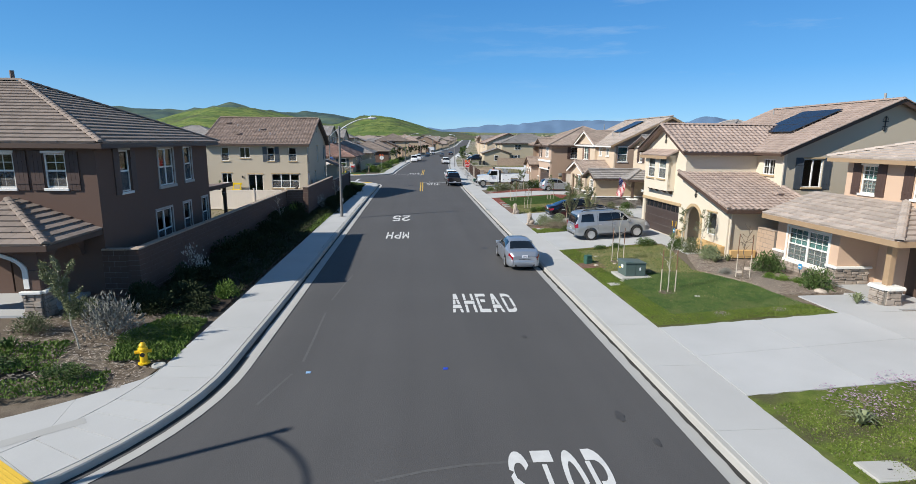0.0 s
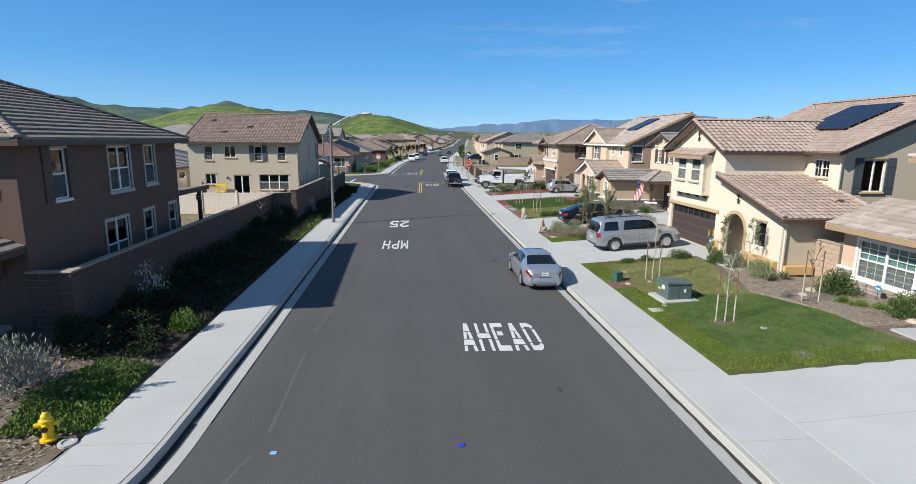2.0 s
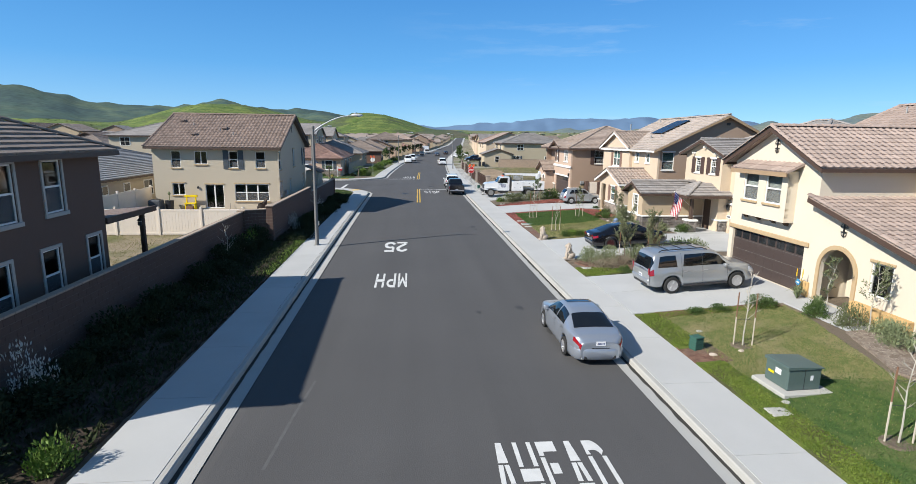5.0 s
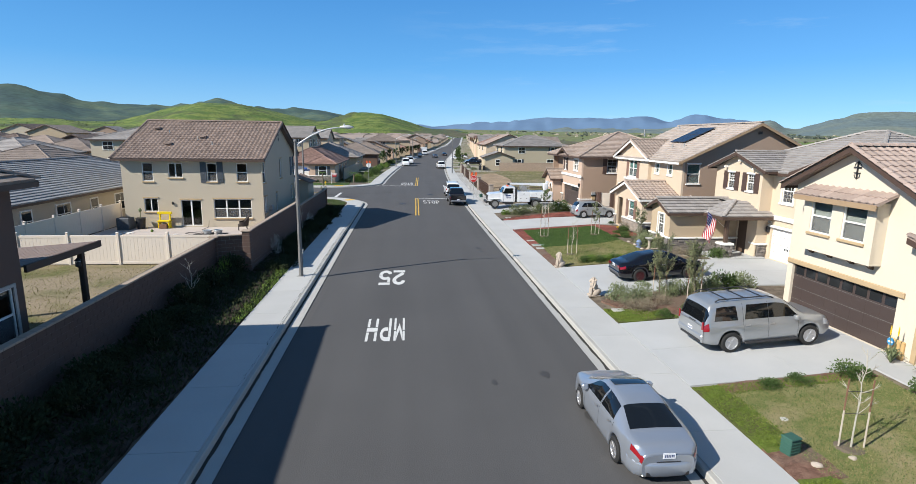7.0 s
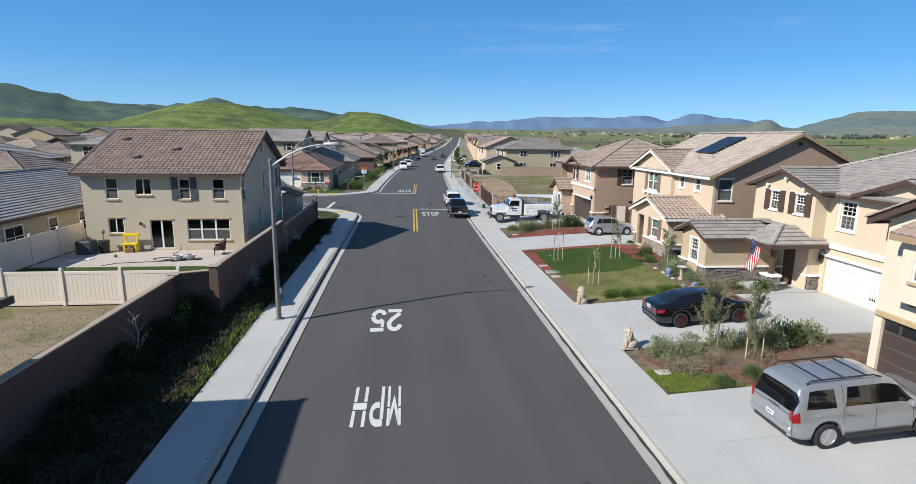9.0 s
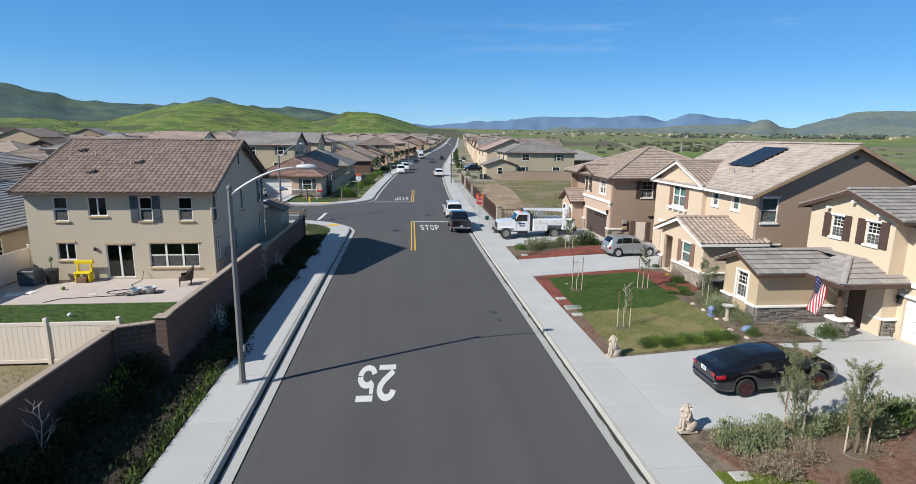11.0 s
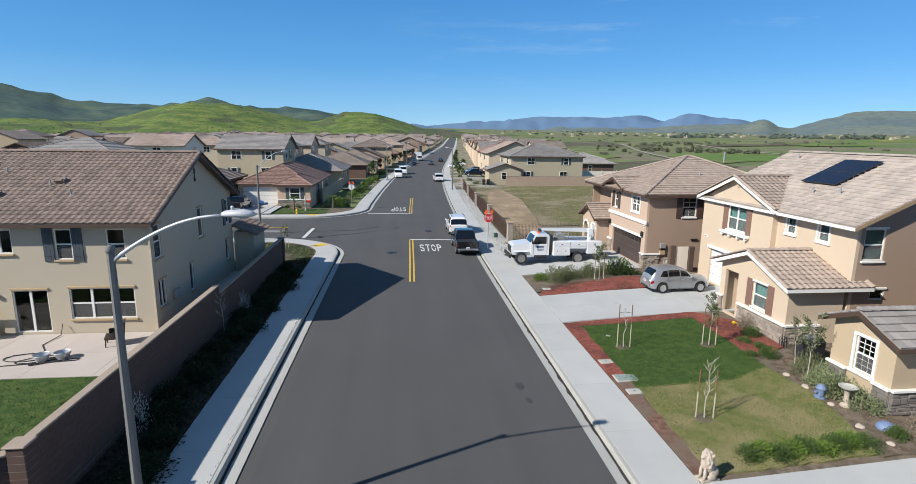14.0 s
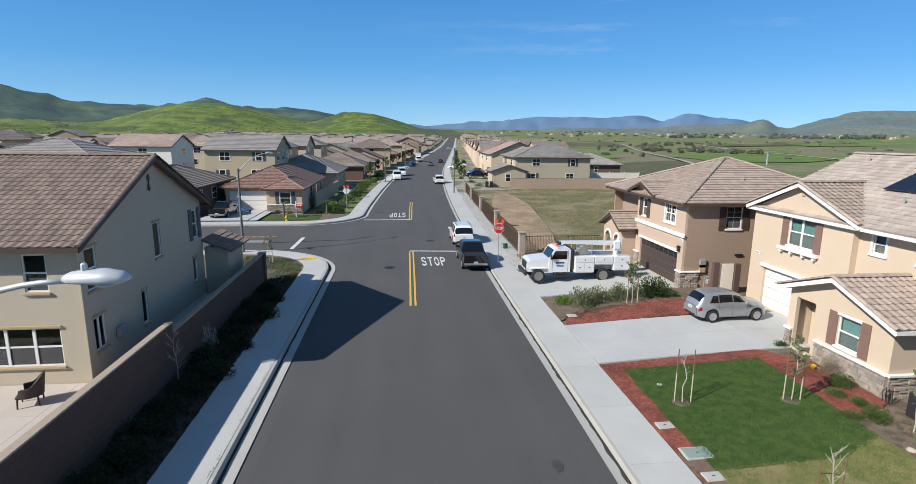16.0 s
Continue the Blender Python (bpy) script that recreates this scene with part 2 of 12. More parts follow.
FASCIA_TAN = mat("tan_fascia", (0.34, 0.235, 0.14), 0.7)
TAN_TRIM = mat("tan_trim", (0.45, 0.33, 0.19), 0.85)
BLUE_SHUTTER = mat("slate_blue_shutter", (0.060, 0.072, 0.085), 0.6)
BROWN_SHUTTER = mat("brown_shutter", (0.075, 0.045, 0.036), 0.6)
ROSE_SHUTTER = mat("rose_brown_shutter", (0.21, 0.125, 0.095), 0.6)
DARK_DOOR = mat("brown_garage_door", (0.062, 0.045, 0.040), 0.5, var=0.05)
WHITE_DOOR = mat("white_garage_door", (0.74, 0.73, 0.70), 0.5, var=0.03)
GLASS = glass_mat("window_glass")
BLIND = mat("blind", (0.66, 0.66, 0.62), 0.7)
CURTAIN_TEAL = mat("teal_screen", (0.24, 0.47, 0.45), 0.8)
ROOM = mat("dark_room", (0.06, 0.055, 0.05), 0.9)
STONE = mat("stacked_stone", (0.30, 0.255, 0.215), 0.9, var=0.24, scale=7, fine=40, bump=0.7, rnd=0.5)
STONE_DARK = mat("slate_stone", (0.185, 0.165, 0.15), 0.9, var=0.2, scale=6, fine=40, bump=0.6, rnd=0.35)
MORTAR = mat("mortar", (0.20, 0.18, 0.155), 0.95)
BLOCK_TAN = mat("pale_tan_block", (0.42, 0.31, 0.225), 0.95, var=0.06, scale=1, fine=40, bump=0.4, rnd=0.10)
# same tan block, darkened: the shade on the left walls is in the colour
BLOCK_SHADED = mat("tan_block", (0.108, 0.068, 0.054), 0.95, var=0.06, scale=1, fine=40, bump=0.4, rnd=0.10)
BLOCK_CAP = mat("block_cap", (0.38, 0.30, 0.235), 0.95, var=0.08, fine=40, bump=0.3)
VINYL = mat("vinyl_fence", (0.76, 0.68, 0.585), 0.5, var=0.03)
WOOD_DARK = mat("dark_wood", (0.085, 0.052, 0.036), 0.75, var=0.15, scale=2)
STEEL = mat("galvanised_steel", (0.38, 0.38, 0.37), 0.55, metal=0.4, var=0.08, fine=20)
IRON = mat("black_iron", (0.02, 0.02, 0.022), 0.5)
RUST_FENCE = mat("brown_iron", (0.075, 0.042, 0.03), 0.6)


# ---- small tools ----
def obj(name, verts, faces, material, parent=None, label="", smooth=False):
    me = bpy.data.meshes.new(name)
    me.from_pydata([tuple(v) for v in verts], [], faces)
    if material:
        me.materials.append(material)
    if smooth:
        for p in me.polygons:
            p.use_smooth = True
    ob = new(name, me)
    if parent:
        ob.parent = parent
    if label:
        ob["label"] = label
    return ob


def part(name, bm, material, parent=None, label="", smooth=False):
    me = bpy.data.meshes.new(name)
    bm.normal_update()
    bm.to_mesh(me)
    bm.free()
    me.materials.append(material)
    if smooth:
        for p in me.polygons:
            p.use_smooth = True
    ob = new(name, me)
    if parent:
        ob.parent = parent
    if label:
        ob["label"] = label
    return ob


def thing(name, label, category, loc=(0, 0, 0), turn=0.0, group="", kind=""):
    e = new(name)
    e.matrix_world = pose(loc[0], loc[1], loc[2], 0, 0, turn)
    return tagged(e, label, category, group, kind)


class Shape:
    """Collects boxes, prisms and tubes as plain vertex and face lists."""

    def __init__(self):
        self.v, self.f = [], []

    def add(self, verts, faces):
        k = len(self.v)
        self.v += [tuple(p) for p in verts]
        self.f += [tuple(i + k for i in f) for f in faces]
        return self

    def box(self, x0, x1, y0, y1, z0, z1, b=0.0):
        if b <= 0:
            return self.add([(x, y, z) for z in (z0, z1) for y in (y0, y1) for x in (x0, x1)],
                            [(0, 2, 3, 1), (4, 5, 7, 6), (0, 1, 5, 4), (1, 3, 7, 5), (3, 2, 6, 7), (2, 0, 4, 6)])
        b = min(b, 0.45 * (x1 - x0), 0.45 * (y1 - y0), 0.45 * (z1 - z0))
        rings = []
        for z, i in ((z0, b), (z0 + b, 0), (z1 - b, 0), (z1, b)):
            rings.append([(x0 + i + b * (1 - i / b), y0 + i, z), (x1 - i - b * (1 - i / b), y0 + i, z), (x1 - i, y0 + i + b * (1 - i / b), z), (x1 - i, y1 - i - b * (1 - i / b), z),
                          (x1 - i - b * (1 - i / b), y1 - i, z), (x0 + i + b * (1 - i / b), y1 - i, z), (x0 + i, y1 - i - b * (1 - i / b), z), (x0 + i, y0 + i + b * (1 - i / b), z)])
        v = [p for r in rings for p in r]
        f = [tuple(range(7, -1, -1)), tuple(range(24, 32))]
        for r in range(3):
            for i in range(8):
                j = (i + 1) % 8
                f.append((8 * r + i, 8 * r + j, 8 * r + 8 + j, 8 * r + 8 + i))
        return self.add(v, f)

    def prism(self, poly, axis, a, b):
        """A polygon, given in the two other axes in order, drawn out along an axis from a to b."""
        n = len(poly)

        def at(p, s):
            q = list(p)
            q.insert("xyz".index(axis), s)
            return tuple(q)
        v = [at(p, a) for p in poly] + [at(p, b) for p in poly]
        f = [tuple(range(n))[::-1], tuple(range(n, 2 * n))] + [(i, (i + 1) % n, n + (i + 1) % n, n + i) for i in range(n)]
        return self.add(v, f)

    def tube(self, path, radii, seg=8, caps=True):
        path = [Vector(p) for p in path]
        if not isinstance(radii, (list, tuple)):
            radii = [radii] * len(path)
        k = len(self.v)
        for i, p in enumerate(path):
            d = (path[min(i + 1, len(path) - 1)] - path[max(i - 1, 0)]).normalized()
            u = d.orthogonal().normalized() if i == 0 else (u - d * u.dot(d)).normalized()
            w = d.cross(u)
            for s in range(seg):
                a = 2 * math.pi * s / seg
                self.v.append(tuple(p + radii[i] * (math.cos(a) * u + math.sin(a) * w)))
        for i in range(len(path) - 1):
            for s in range(seg):
                t = (s + 1) % seg
                self.f.append((k + i * seg + s, k + i * seg + t, k + (i + 1) * seg + t, k + (i + 1) * seg + s))
        if caps:
            self.f.append(tuple(k + s for s in range(seg))[::-1])
            self.f.append(tuple(k + (len(path) - 1) * seg + s for s in range(seg)))
        return self

    def turned(self, profile, centre=(0, 0, 0), seg=16):
        """A profile of (radius, height) turned round the z axis."""
        k = len(self.v)
        for r, z in profile:
            for s in range(seg):
                a = 2 * math.pi * s / seg
                self.v.append((centre[0] + r * math.cos(a), centre[1] + r * math.sin(a), centre[2] + z))
        for i in range(len(profile) - 1):
            for s in range(seg):
                t = (s + 1) % seg
                self.f.append((k + i * seg + s, k + i * seg + t, k + (i + 1) * seg + t, k + (i + 1) * seg + s))
        self.f.append(tuple(k + s for s in range(seg))[::-1])
        self.f.append(tuple(k + (len(profile) - 1) * seg + s for s in range(seg)))
        return self

    def moved(self, m, flip=True):
        self.v = [tuple(m @ Vector(p)) for p in self.v]
        if flip and m.determinant() < 0:
            self.f = [f[::-1] for f in self.f]
        return self

    def make(self, name, material, parent=None, label="", smooth=False):
        return obj(name, self.v, self.f, material, parent, label, smooth)


def bbox(name, x0, x1, y0, y1, z0, z1, material, parent=None, label="", b=0.0):
    return Shape().box(x0, x1, y0, y1, z0, z1, b).make(name, material, parent, label)


# the road bends gently to the right beyond the crossing
def bend(y):
    return 0.00036 * max(0.0, y - 60.0) ** 2 if y < 208 else 0.00036 * 148.0 ** 2 + 0.1066 * (y - 208.0)


# ---- walls, windows and doors of the houses ----
SIDES = {"W": ((0, -1), (-1, 0)), "S": ((1, 0), (0, -1)), "E": ((0, 1), (1, 0)), "N": ((-1, 0), (0, 1))}


def face_matrix(side, plane, a, z):
    """Local axes of a wall: x to the right as seen from outside, y outwards, z up; a is the place along the wall."""
    (ux, uy), (nx, ny) = SIDES[side]
    x, y = (plane, a) if side in "WE" else (a, plane)
    return Matrix(((ux, nx, 0, x), (uy, ny, 0, y), (0, 0, 1, z), (0, 0, 0, 1)))


def wall(house, side, plane, a, b, z0, z1, material, holes=(), th=0.16, name="wall"):
    """An upright wall with square openings right through it. holes: (a0, a1, z0, z1) in the world's measures."""
    left = b if side in "WN" else a
    sg = -1 if side in "WN" else 1
    hs = [(min((h[0] - left) * sg, (h[1] - left) * sg), max((h[0] - left) * sg, (h[1] - left) * sg), h[2], h[3]) for h in holes]
    us = sorted({0.0, b - a, *[u for h in hs for u in h[:2]]})
    zs = sorted({z0, z1, *[z for h in hs for z in h[2:]]})
    solid = {}
    for i in range(len(us) - 1):
        for j in range(len(zs) - 1):
            uc, zc = (us[i] + us[i + 1]) / 2, (zs[j] + zs[j + 1]) / 2
            solid[i, j] = not any(h[0] < uc < h[1] and h[2] < zc < h[3] for h in hs)
    s = Shape()
    for (i, j), ok in solid.items():
        if not ok:
            continue
        u0, u1, w0, w1 = us[i], us[i + 1], zs[j], zs[j + 1]
        s.add([(u0, 0, w0), (u1, 0, w0), (u1, 0, w1), (u0, 0, w1)], [(3, 2, 1, 0)])
        s.add([(u0, -th, w0), (u1, -th, w0), (u1, -th, w1), (u0, -th, w1)], [(0, 1, 2, 3)])
        for di, dj, p, q in ((-1, 0, (u0, w0), (u0, w1)), (1, 0, (u1, w0), (u1, w1)), (0, -1, (u0, w0), (u1, w0)), (0, 1, (u0, w1), (u1, w1))):
            if not solid.get((i + di, j + dj), False):
                s.add([(p[0], 0, p[1]), (q[0], 0, q[1]), (q[0], -th, q[1]), (p[0], -th, p[1])], [(0, 1, 2, 3)])
    m = face_matrix(side, plane, left, 0)
    return s.moved(m, False).make(name, material, house)


def gable_wall(house, side, plane, pts, material, th=0.16):
    """A wall piece with any outline, given as (place along the wall, height)."""
    s = Shape()
    n = len(pts)
    (nx, ny) = SIDES[side][1]
    front = [((plane, p[0], p[1]) if side in "WE" else (p[0], plane, p[1])) for p in pts]
    rear = [(q[0] - nx * th, q[1] - ny * th, q[2]) for q in front]
    s.add(front + rear, [tuple(range(n)), tuple(range(n, 2 * n))[::-1]] + [(i, (i + 1) % n, n + (i + 1) % n, n + i) for i in range(n)])
    return s.make("gable", material, house)


def window(house, side, plane, a0, a1, z0, z1, style="sh", trim=None, shutters=None, behind=None, grid=0, sill=None, head=None, sub=0.6):
    """A window set in an opening: white frame, panes, bars; surround, sill and shutters as the house has them."""
    w, h = a1 - a0, z1 - z0
    m = face_matrix(side, plane, a1 if side in "WN" else a0, z0)
    fr, d0, d1 = 0.05, -0.10, -0.035
    s = Shape()
    s.box(0, w, d0, d1, 0, fr).box(0, w, d0, d1, h - fr, h).box(0, fr, d0, d1, fr, h - fr).box(w - fr, w, d0, d1, fr, h - fr)
    cols = {"sh": 1, "sl": 2, "dbl": 2, "tri": 3, "fix": 1, "door": 2}[style]
    cw = w / cols
    for c in range(1, cols):
        t = 0.03 if style == "sl" else 0.05
        s.box(c * cw - t, c * cw + t, d0, d1, fr, h - fr)
    mid = style in ("sh", "dbl", "tri")
    if mid:
        for c in range(cols):
            s.box(c * cw + fr, (c + 1) * cw - fr, d0, d1 - 0.015, h / 2 - 0.03, h / 2 + 0.03)
    win = s.moved(m).make("window", WHITE, house)
    for c in range(cols):
        for z_a, z_b in (((fr, h / 2 - 0.03), (h / 2 + 0.03, h - fr)) if mid else ((fr, h - fr),)):
            u_a, u_b = c * cw + fr, (c + 1) * cw - fr
            Shape().box(u_a, u_b, -0.08, -0.074, z_a, z_b).moved(m).make("pane", GLASS, win).visible_shadow = False
            if grid:
                g = Shape()
                for k in range(1, grid):
                    x = u_a + (u_b - u_a) * k / grid
                    g.box(x - 0.011, x + 0.011, -0.086, -0.066, z_a, z_b)
                for k in range(1, grid):
                    z = z_a + (z_b - z_a) * k / grid
                    g.box(u_a, u_b, -0.0855, -0.0665, z - 0.011, z + 0.011)
                g.moved(m).make("muntins", WHITE, win)
    if mid:
        for c in range(cols):
            Shape().box(c * cw + fr, (c + 1) * cw - fr, -0.066, -0.062, fr, h / 2 - 0.03).moved(m).make("insect_screen", SCREEN_MESH, win).visible_shadow = False
    if behind:
        g = Shape()
        if behind is BLIND:
            n = max(6, int(h / 0.05))
            for k in range(n):
                z = fr + (h - 2 * fr) * (k + 0.1) / n
                g.add([(fr, -0.125, z), (w - fr, -0.125, z), (w - fr, -0.15, z + 0.04), (fr, -0.15, z + 0.04)], [(0, 1, 2, 3)])
        else:
            g.box(fr, w - fr, -0.16, -0.15, fr, h - fr)
        if behind is BLIND:
            Shape().box(fr, w - fr, -0.16, -0.155, fr, h - fr).moved(m).make("blind_backing", behind, win)
        g.moved(m).make("blind", behind, win)
    if trim:
        t, o = 0.10, 0.035
        g = Shape()
        g.box(-t, 0, 0.001, o, -t, h + t).box(w, w + t, 0.001, o, -t, h + t)
        g.box(0, w, 0.001, o, h, h + t)
        g.moved(m).make("surround", trim, win)
        Shape().box(-t - 0.04, w + t + 0.04, 0.002, 0.07, -t - 0.03, 0.0, 0.01).moved(m).make("sill", trim, win)
    if sill:
        Shape().box(-0.06, w + 0.06, 0.001, 0.08, -0.10, -0.005, 0.012).moved(m).make("sill", sill, win)
    if head:
        Shape().box(-0.06, w + 0.06, 0.001, 0.06, h + 0.005, h + 0.10, 0.012).moved(m).make("lintel", head, win)
    if shutters:
        sw = 0.42
        for u in (-sw - (0.12 if trim else 0.03), w + (0.12 if trim else 0.03)):
            prof = [(u, 0.001)]
            for k in range(3):
                a, b = u + 0.004 + k * sw / 3, u + (k + 1) * sw / 3 - 0.004
                prof += [(a - 0.004, 0.03), (a, 0.044), (b, 0.044), (b + 0.004, 0.03)]
            prof += [(u + sw, 0.001)]
            sh = Shape().prism(prof, "z", -0.08, h + 0.08).moved(m).make("shutter", shutters, house)
            for zz in (h * 0.78, h * 0.12):
                Shape().box(u + 0.01, u + sw - 0.01, 0.044, 0.06, zz, zz + 0.1).moved(m).make("batten", shutters, sh)
    return win


def garage_door(house, side, plane, a0, a1, z0, z1, material, lites=False):
    w, h = a1 - a0, z1 - z0
    m = face_matrix(side, plane, a1 if side in "WN" else a0, z0)
    door = Shape().box(0, w, -0.14, -0.11, 0, h).moved(m).make("garage_door", material, house)
    rows, cols = 4, 8
    for r in range(rows):
        for c in range(cols):
            u0, u1, w0, w1 = c * w / cols + 0.06, (c + 1) * w / cols - 0.06, r * h / rows + 0.07, (r + 1) * h / rows - 0.05
            if lites and r == rows - 1:
                Shape().box(u0, u1, -0.11, -0.10, w0, w1).moved(m).make("pane", GLASS_DARK, door)
            else:
                Shape().box(u0, u1, -0.11, -0.098 if material is WHITE_DOOR else -0.105, w0, w1, 0.006).moved(m).make("panel", material, door)
    g = Shape()
    for r in range(1, rows):
        g.box(0, w, -0.1105, -0.106, r * h / rows - 0.006, r * h / rows + 0.006)
    g.moved(m).make("joint", JOINT, door)
    return door


# ---- tiled roofs ----
def tile_slope(house, A, B, C, D, material, kind="flat", course=0.34, width=0.30, pick=None, deck=0.06, name="roof_tiles"):
    """Courses of tiles on a plane whose eave runs from A to B (left to right, seen from outside) and whose top runs from D to C.
    kind: flat slabs or s (barrelled). pick: how many whole tiles are made as pieces of their own; the rest is one mesh."""
    A, B, C, D = Vector(A), Vector(B), Vector(C), Vector(D)
    u = (B - A).normalized()
    n0 = u.cross((D - A) if (D - A).length > 0.01 else (C - A))
    nrm = n0.normalized()
    if nrm.z < 0:
        nrm = -nrm
    up = nrm.cross(u).normalized()
    if up.z < 0:
        up = -up
    L = (D - A).dot(up)
    ld, rd, rb = (D - A).dot(u), (C - A).dot(u), (B - A).dot(u)
    rows = max(1, round(L / course))
    course = L / rows
    # the deck under the tiles
    off = nrm * deck
    s = Shape()
    s.add([A, B, C, D] + [p - off for p in (A, B, C, D)], [(0, 1, 2, 3), (7, 6, 5, 4), (0, 4, 5, 1), (1, 5, 6, 2), (2, 6, 7, 3), (3, 7, 4, 0)])
    s.make("roof", material, house)
    rng = random.Random(int(A.x * 7 + A.y * 13 + A.z * 29))
    # profile across one tile: (u, height)
    if kind == "s":
        prof = [(0.0, 0.008), (0.10, 0.020), (0.24, 0.038), (0.42, 0.042), (0.58, 0.027), (0.72, 0.010), (0.88, 0.004), (1.0, 0.008)]
    else:
        prof = [(0.0, 0.012), (0.97, 0.012)]
    thick, lap = (0.036 if kind == "s" else 0.058), 0.05

    def tile_geo(x0, x1, y0, y1):
        """Vertices in (u, up, n) of a tile from x0 to x1, with its lip at y0."""
        v, f = [], []
        pts = [(x0 + (x1 - x0) * p, q) for p, q in prof]
        k = len(pts)
        for x, q in pts:
            v.append((x, y0, q + thick + 0.004))
        for x, q in pts:
            v.append((x, y1 + lap, q + 0.004))
        for x, q in pts:
            v.append((x, y0, max(0.0, q - 0.006)))
        for i in range(k - 1):
            f.append((i, i + 1, k + i + 1, k + i))
            f.append((2 * k + i, 2 * k + i + 1, i + 1, i))
        f.append((0, k, 2 * k))
        f.append((k - 1, 3 * k - 1, 2 * k - 1))
        return v, f

    basis = Matrix(((u.x, up.x, nrm.x), (u.y, up.y, nrm.y), (u.z, up.z, nrm.z)))
    unit = None
    made = 0
    V, Fc = [], []
    cells = []
    for r in range(rows):
        y0, y1 = r * course, (r + 1) * course
        t0, t1 = y0 / L, y1 / L
        lo, hi = max(ld * t0, ld * t1), min(rb + (rd - rb) * t0, rb + (rd - rb) * t1)
        lo0, hi0 = ld * t0, rb + (rd - rb) * t0
        shift = 0.0 if (kind == "s" or r % 2 == 0) else width / 2
        k = math.floor((lo0 - shift) / width)
        while shift + k * width < hi0:
            x0, x1 = shift + k * width, shift + (k + 1) * width
            k += 1
            whole = x0 >= lo - 1e-6 and x1 <= hi + 1e-6
            x0c, x1c = max(x0, min(lo0, lo)), min(x1, max(hi0, hi))
            if not whole:
                x0c, x1c = max(x0, (lo0 + lo) / 2 if ld > 0.01 or ld < -0.01 else lo), min(x1, (hi0 + hi) / 2)
            if x1c - x0c < 0.03:
                continue
            cells.append((r, x0c, x1c, y0, y1, whole))
    limit = int(0.5 * (pick or 0))
    for r, x0, x1, y0, y1, whole in cells:
        if whole and made < limit:
            if unit is None:
                v, f = tile_geo(0, width, 0, course)
                unit = bpy.data.meshes.new("roof_tile")
                unit.from_pydata(v, [], f)
                unit.materials.append(material)
            ob = new("roof_tile", unit)
            tilt = rng.uniform(-0.4, 0.4)
            q = A + u * x0 + up * (y0 + rng.uniform(-0.006, 0.006)) + nrm * rng.uniform(0, 0.003)
            ob.matrix_world = Matrix.Translation(q) @ basis.to_4x4() @ pose(0, 0, 0, 0, 0, tilt)
            ob.parent = house
            made += 1
        else:
            v, f = tile_geo(x0, x1, y0 + rng.uniform(-0.006, 0.006), y1)
            dz = rng.uniform(0, 0.004)
            k0 = len(V)
            V += [tuple(A + u * a + up * b + nrm * (c + dz)) for a, b, c in v]
            Fc += [tuple(i + k0 for i in q) for q in f]
    if V:
        tagged(obj(name, V, Fc, material, house), kind="stuff")


def ridge_caps(house, P, Q, material, width=0.26, step=0.33):
    """Half-round tiles along a ridge or hip, each lapping over the next."""
    P, Q = Vector(P), Vector(Q)
    d = (Q - P).normalized()
    side = d.cross(Vector((0, 0, 1))).normalized()
    up = side.cross(d).normalized()
    n = max(1, round((Q - P).length / step))
    step = (Q - P).length / n
    V, F = [], []
    for i in range(n):
        k = len(V)
        for t, lift in ((i * step - 0.02, 0.028), ((i + 1) * step + 0.03, 0.008)):
            for a in range(6):
                an = math.pi * a / 5
                V.append(tuple(P + d * t + side * (width / 2) * math.cos(an) + up * (0.5 * width * math.sin(an) * 0.75 + lift + 0.03)))
        F += [(k + a, k + a + 1, k + 7 + a, k + 6 + a) for a in range(5)] + [tuple(k + a for a in range(6))]
    return tagged(obj("ridge_tiles", V, F, material, house), kind="stuff")


def fascia(house, P, Q, material, h=0.18, t=0.035, drop=0.19):
    """A board along an eave or a rake, from P to Q, hung below the tiles."""
    P, Q = Vector(P), Vector(Q)
    d = (Q - P).normalized()
    side = Vector((-d.y, d.x, 0)).normalized()
    s = Shape()
    q = [P - side * t / 2, Q - side * t / 2, Q + side * t / 2, P + side * t / 2]
    s.add([p - Vector((0, 0, drop)) for p in q] + [p - Vector((0, 0, drop - h)) for p in q],
          [(3, 2, 1, 0), (4, 5, 6, 7), (0, 1, 5, 4), (1, 2, 6, 5), (2, 3, 7, 6), (3, 0, 4, 7)])
    return s.make("fascia", material, house)


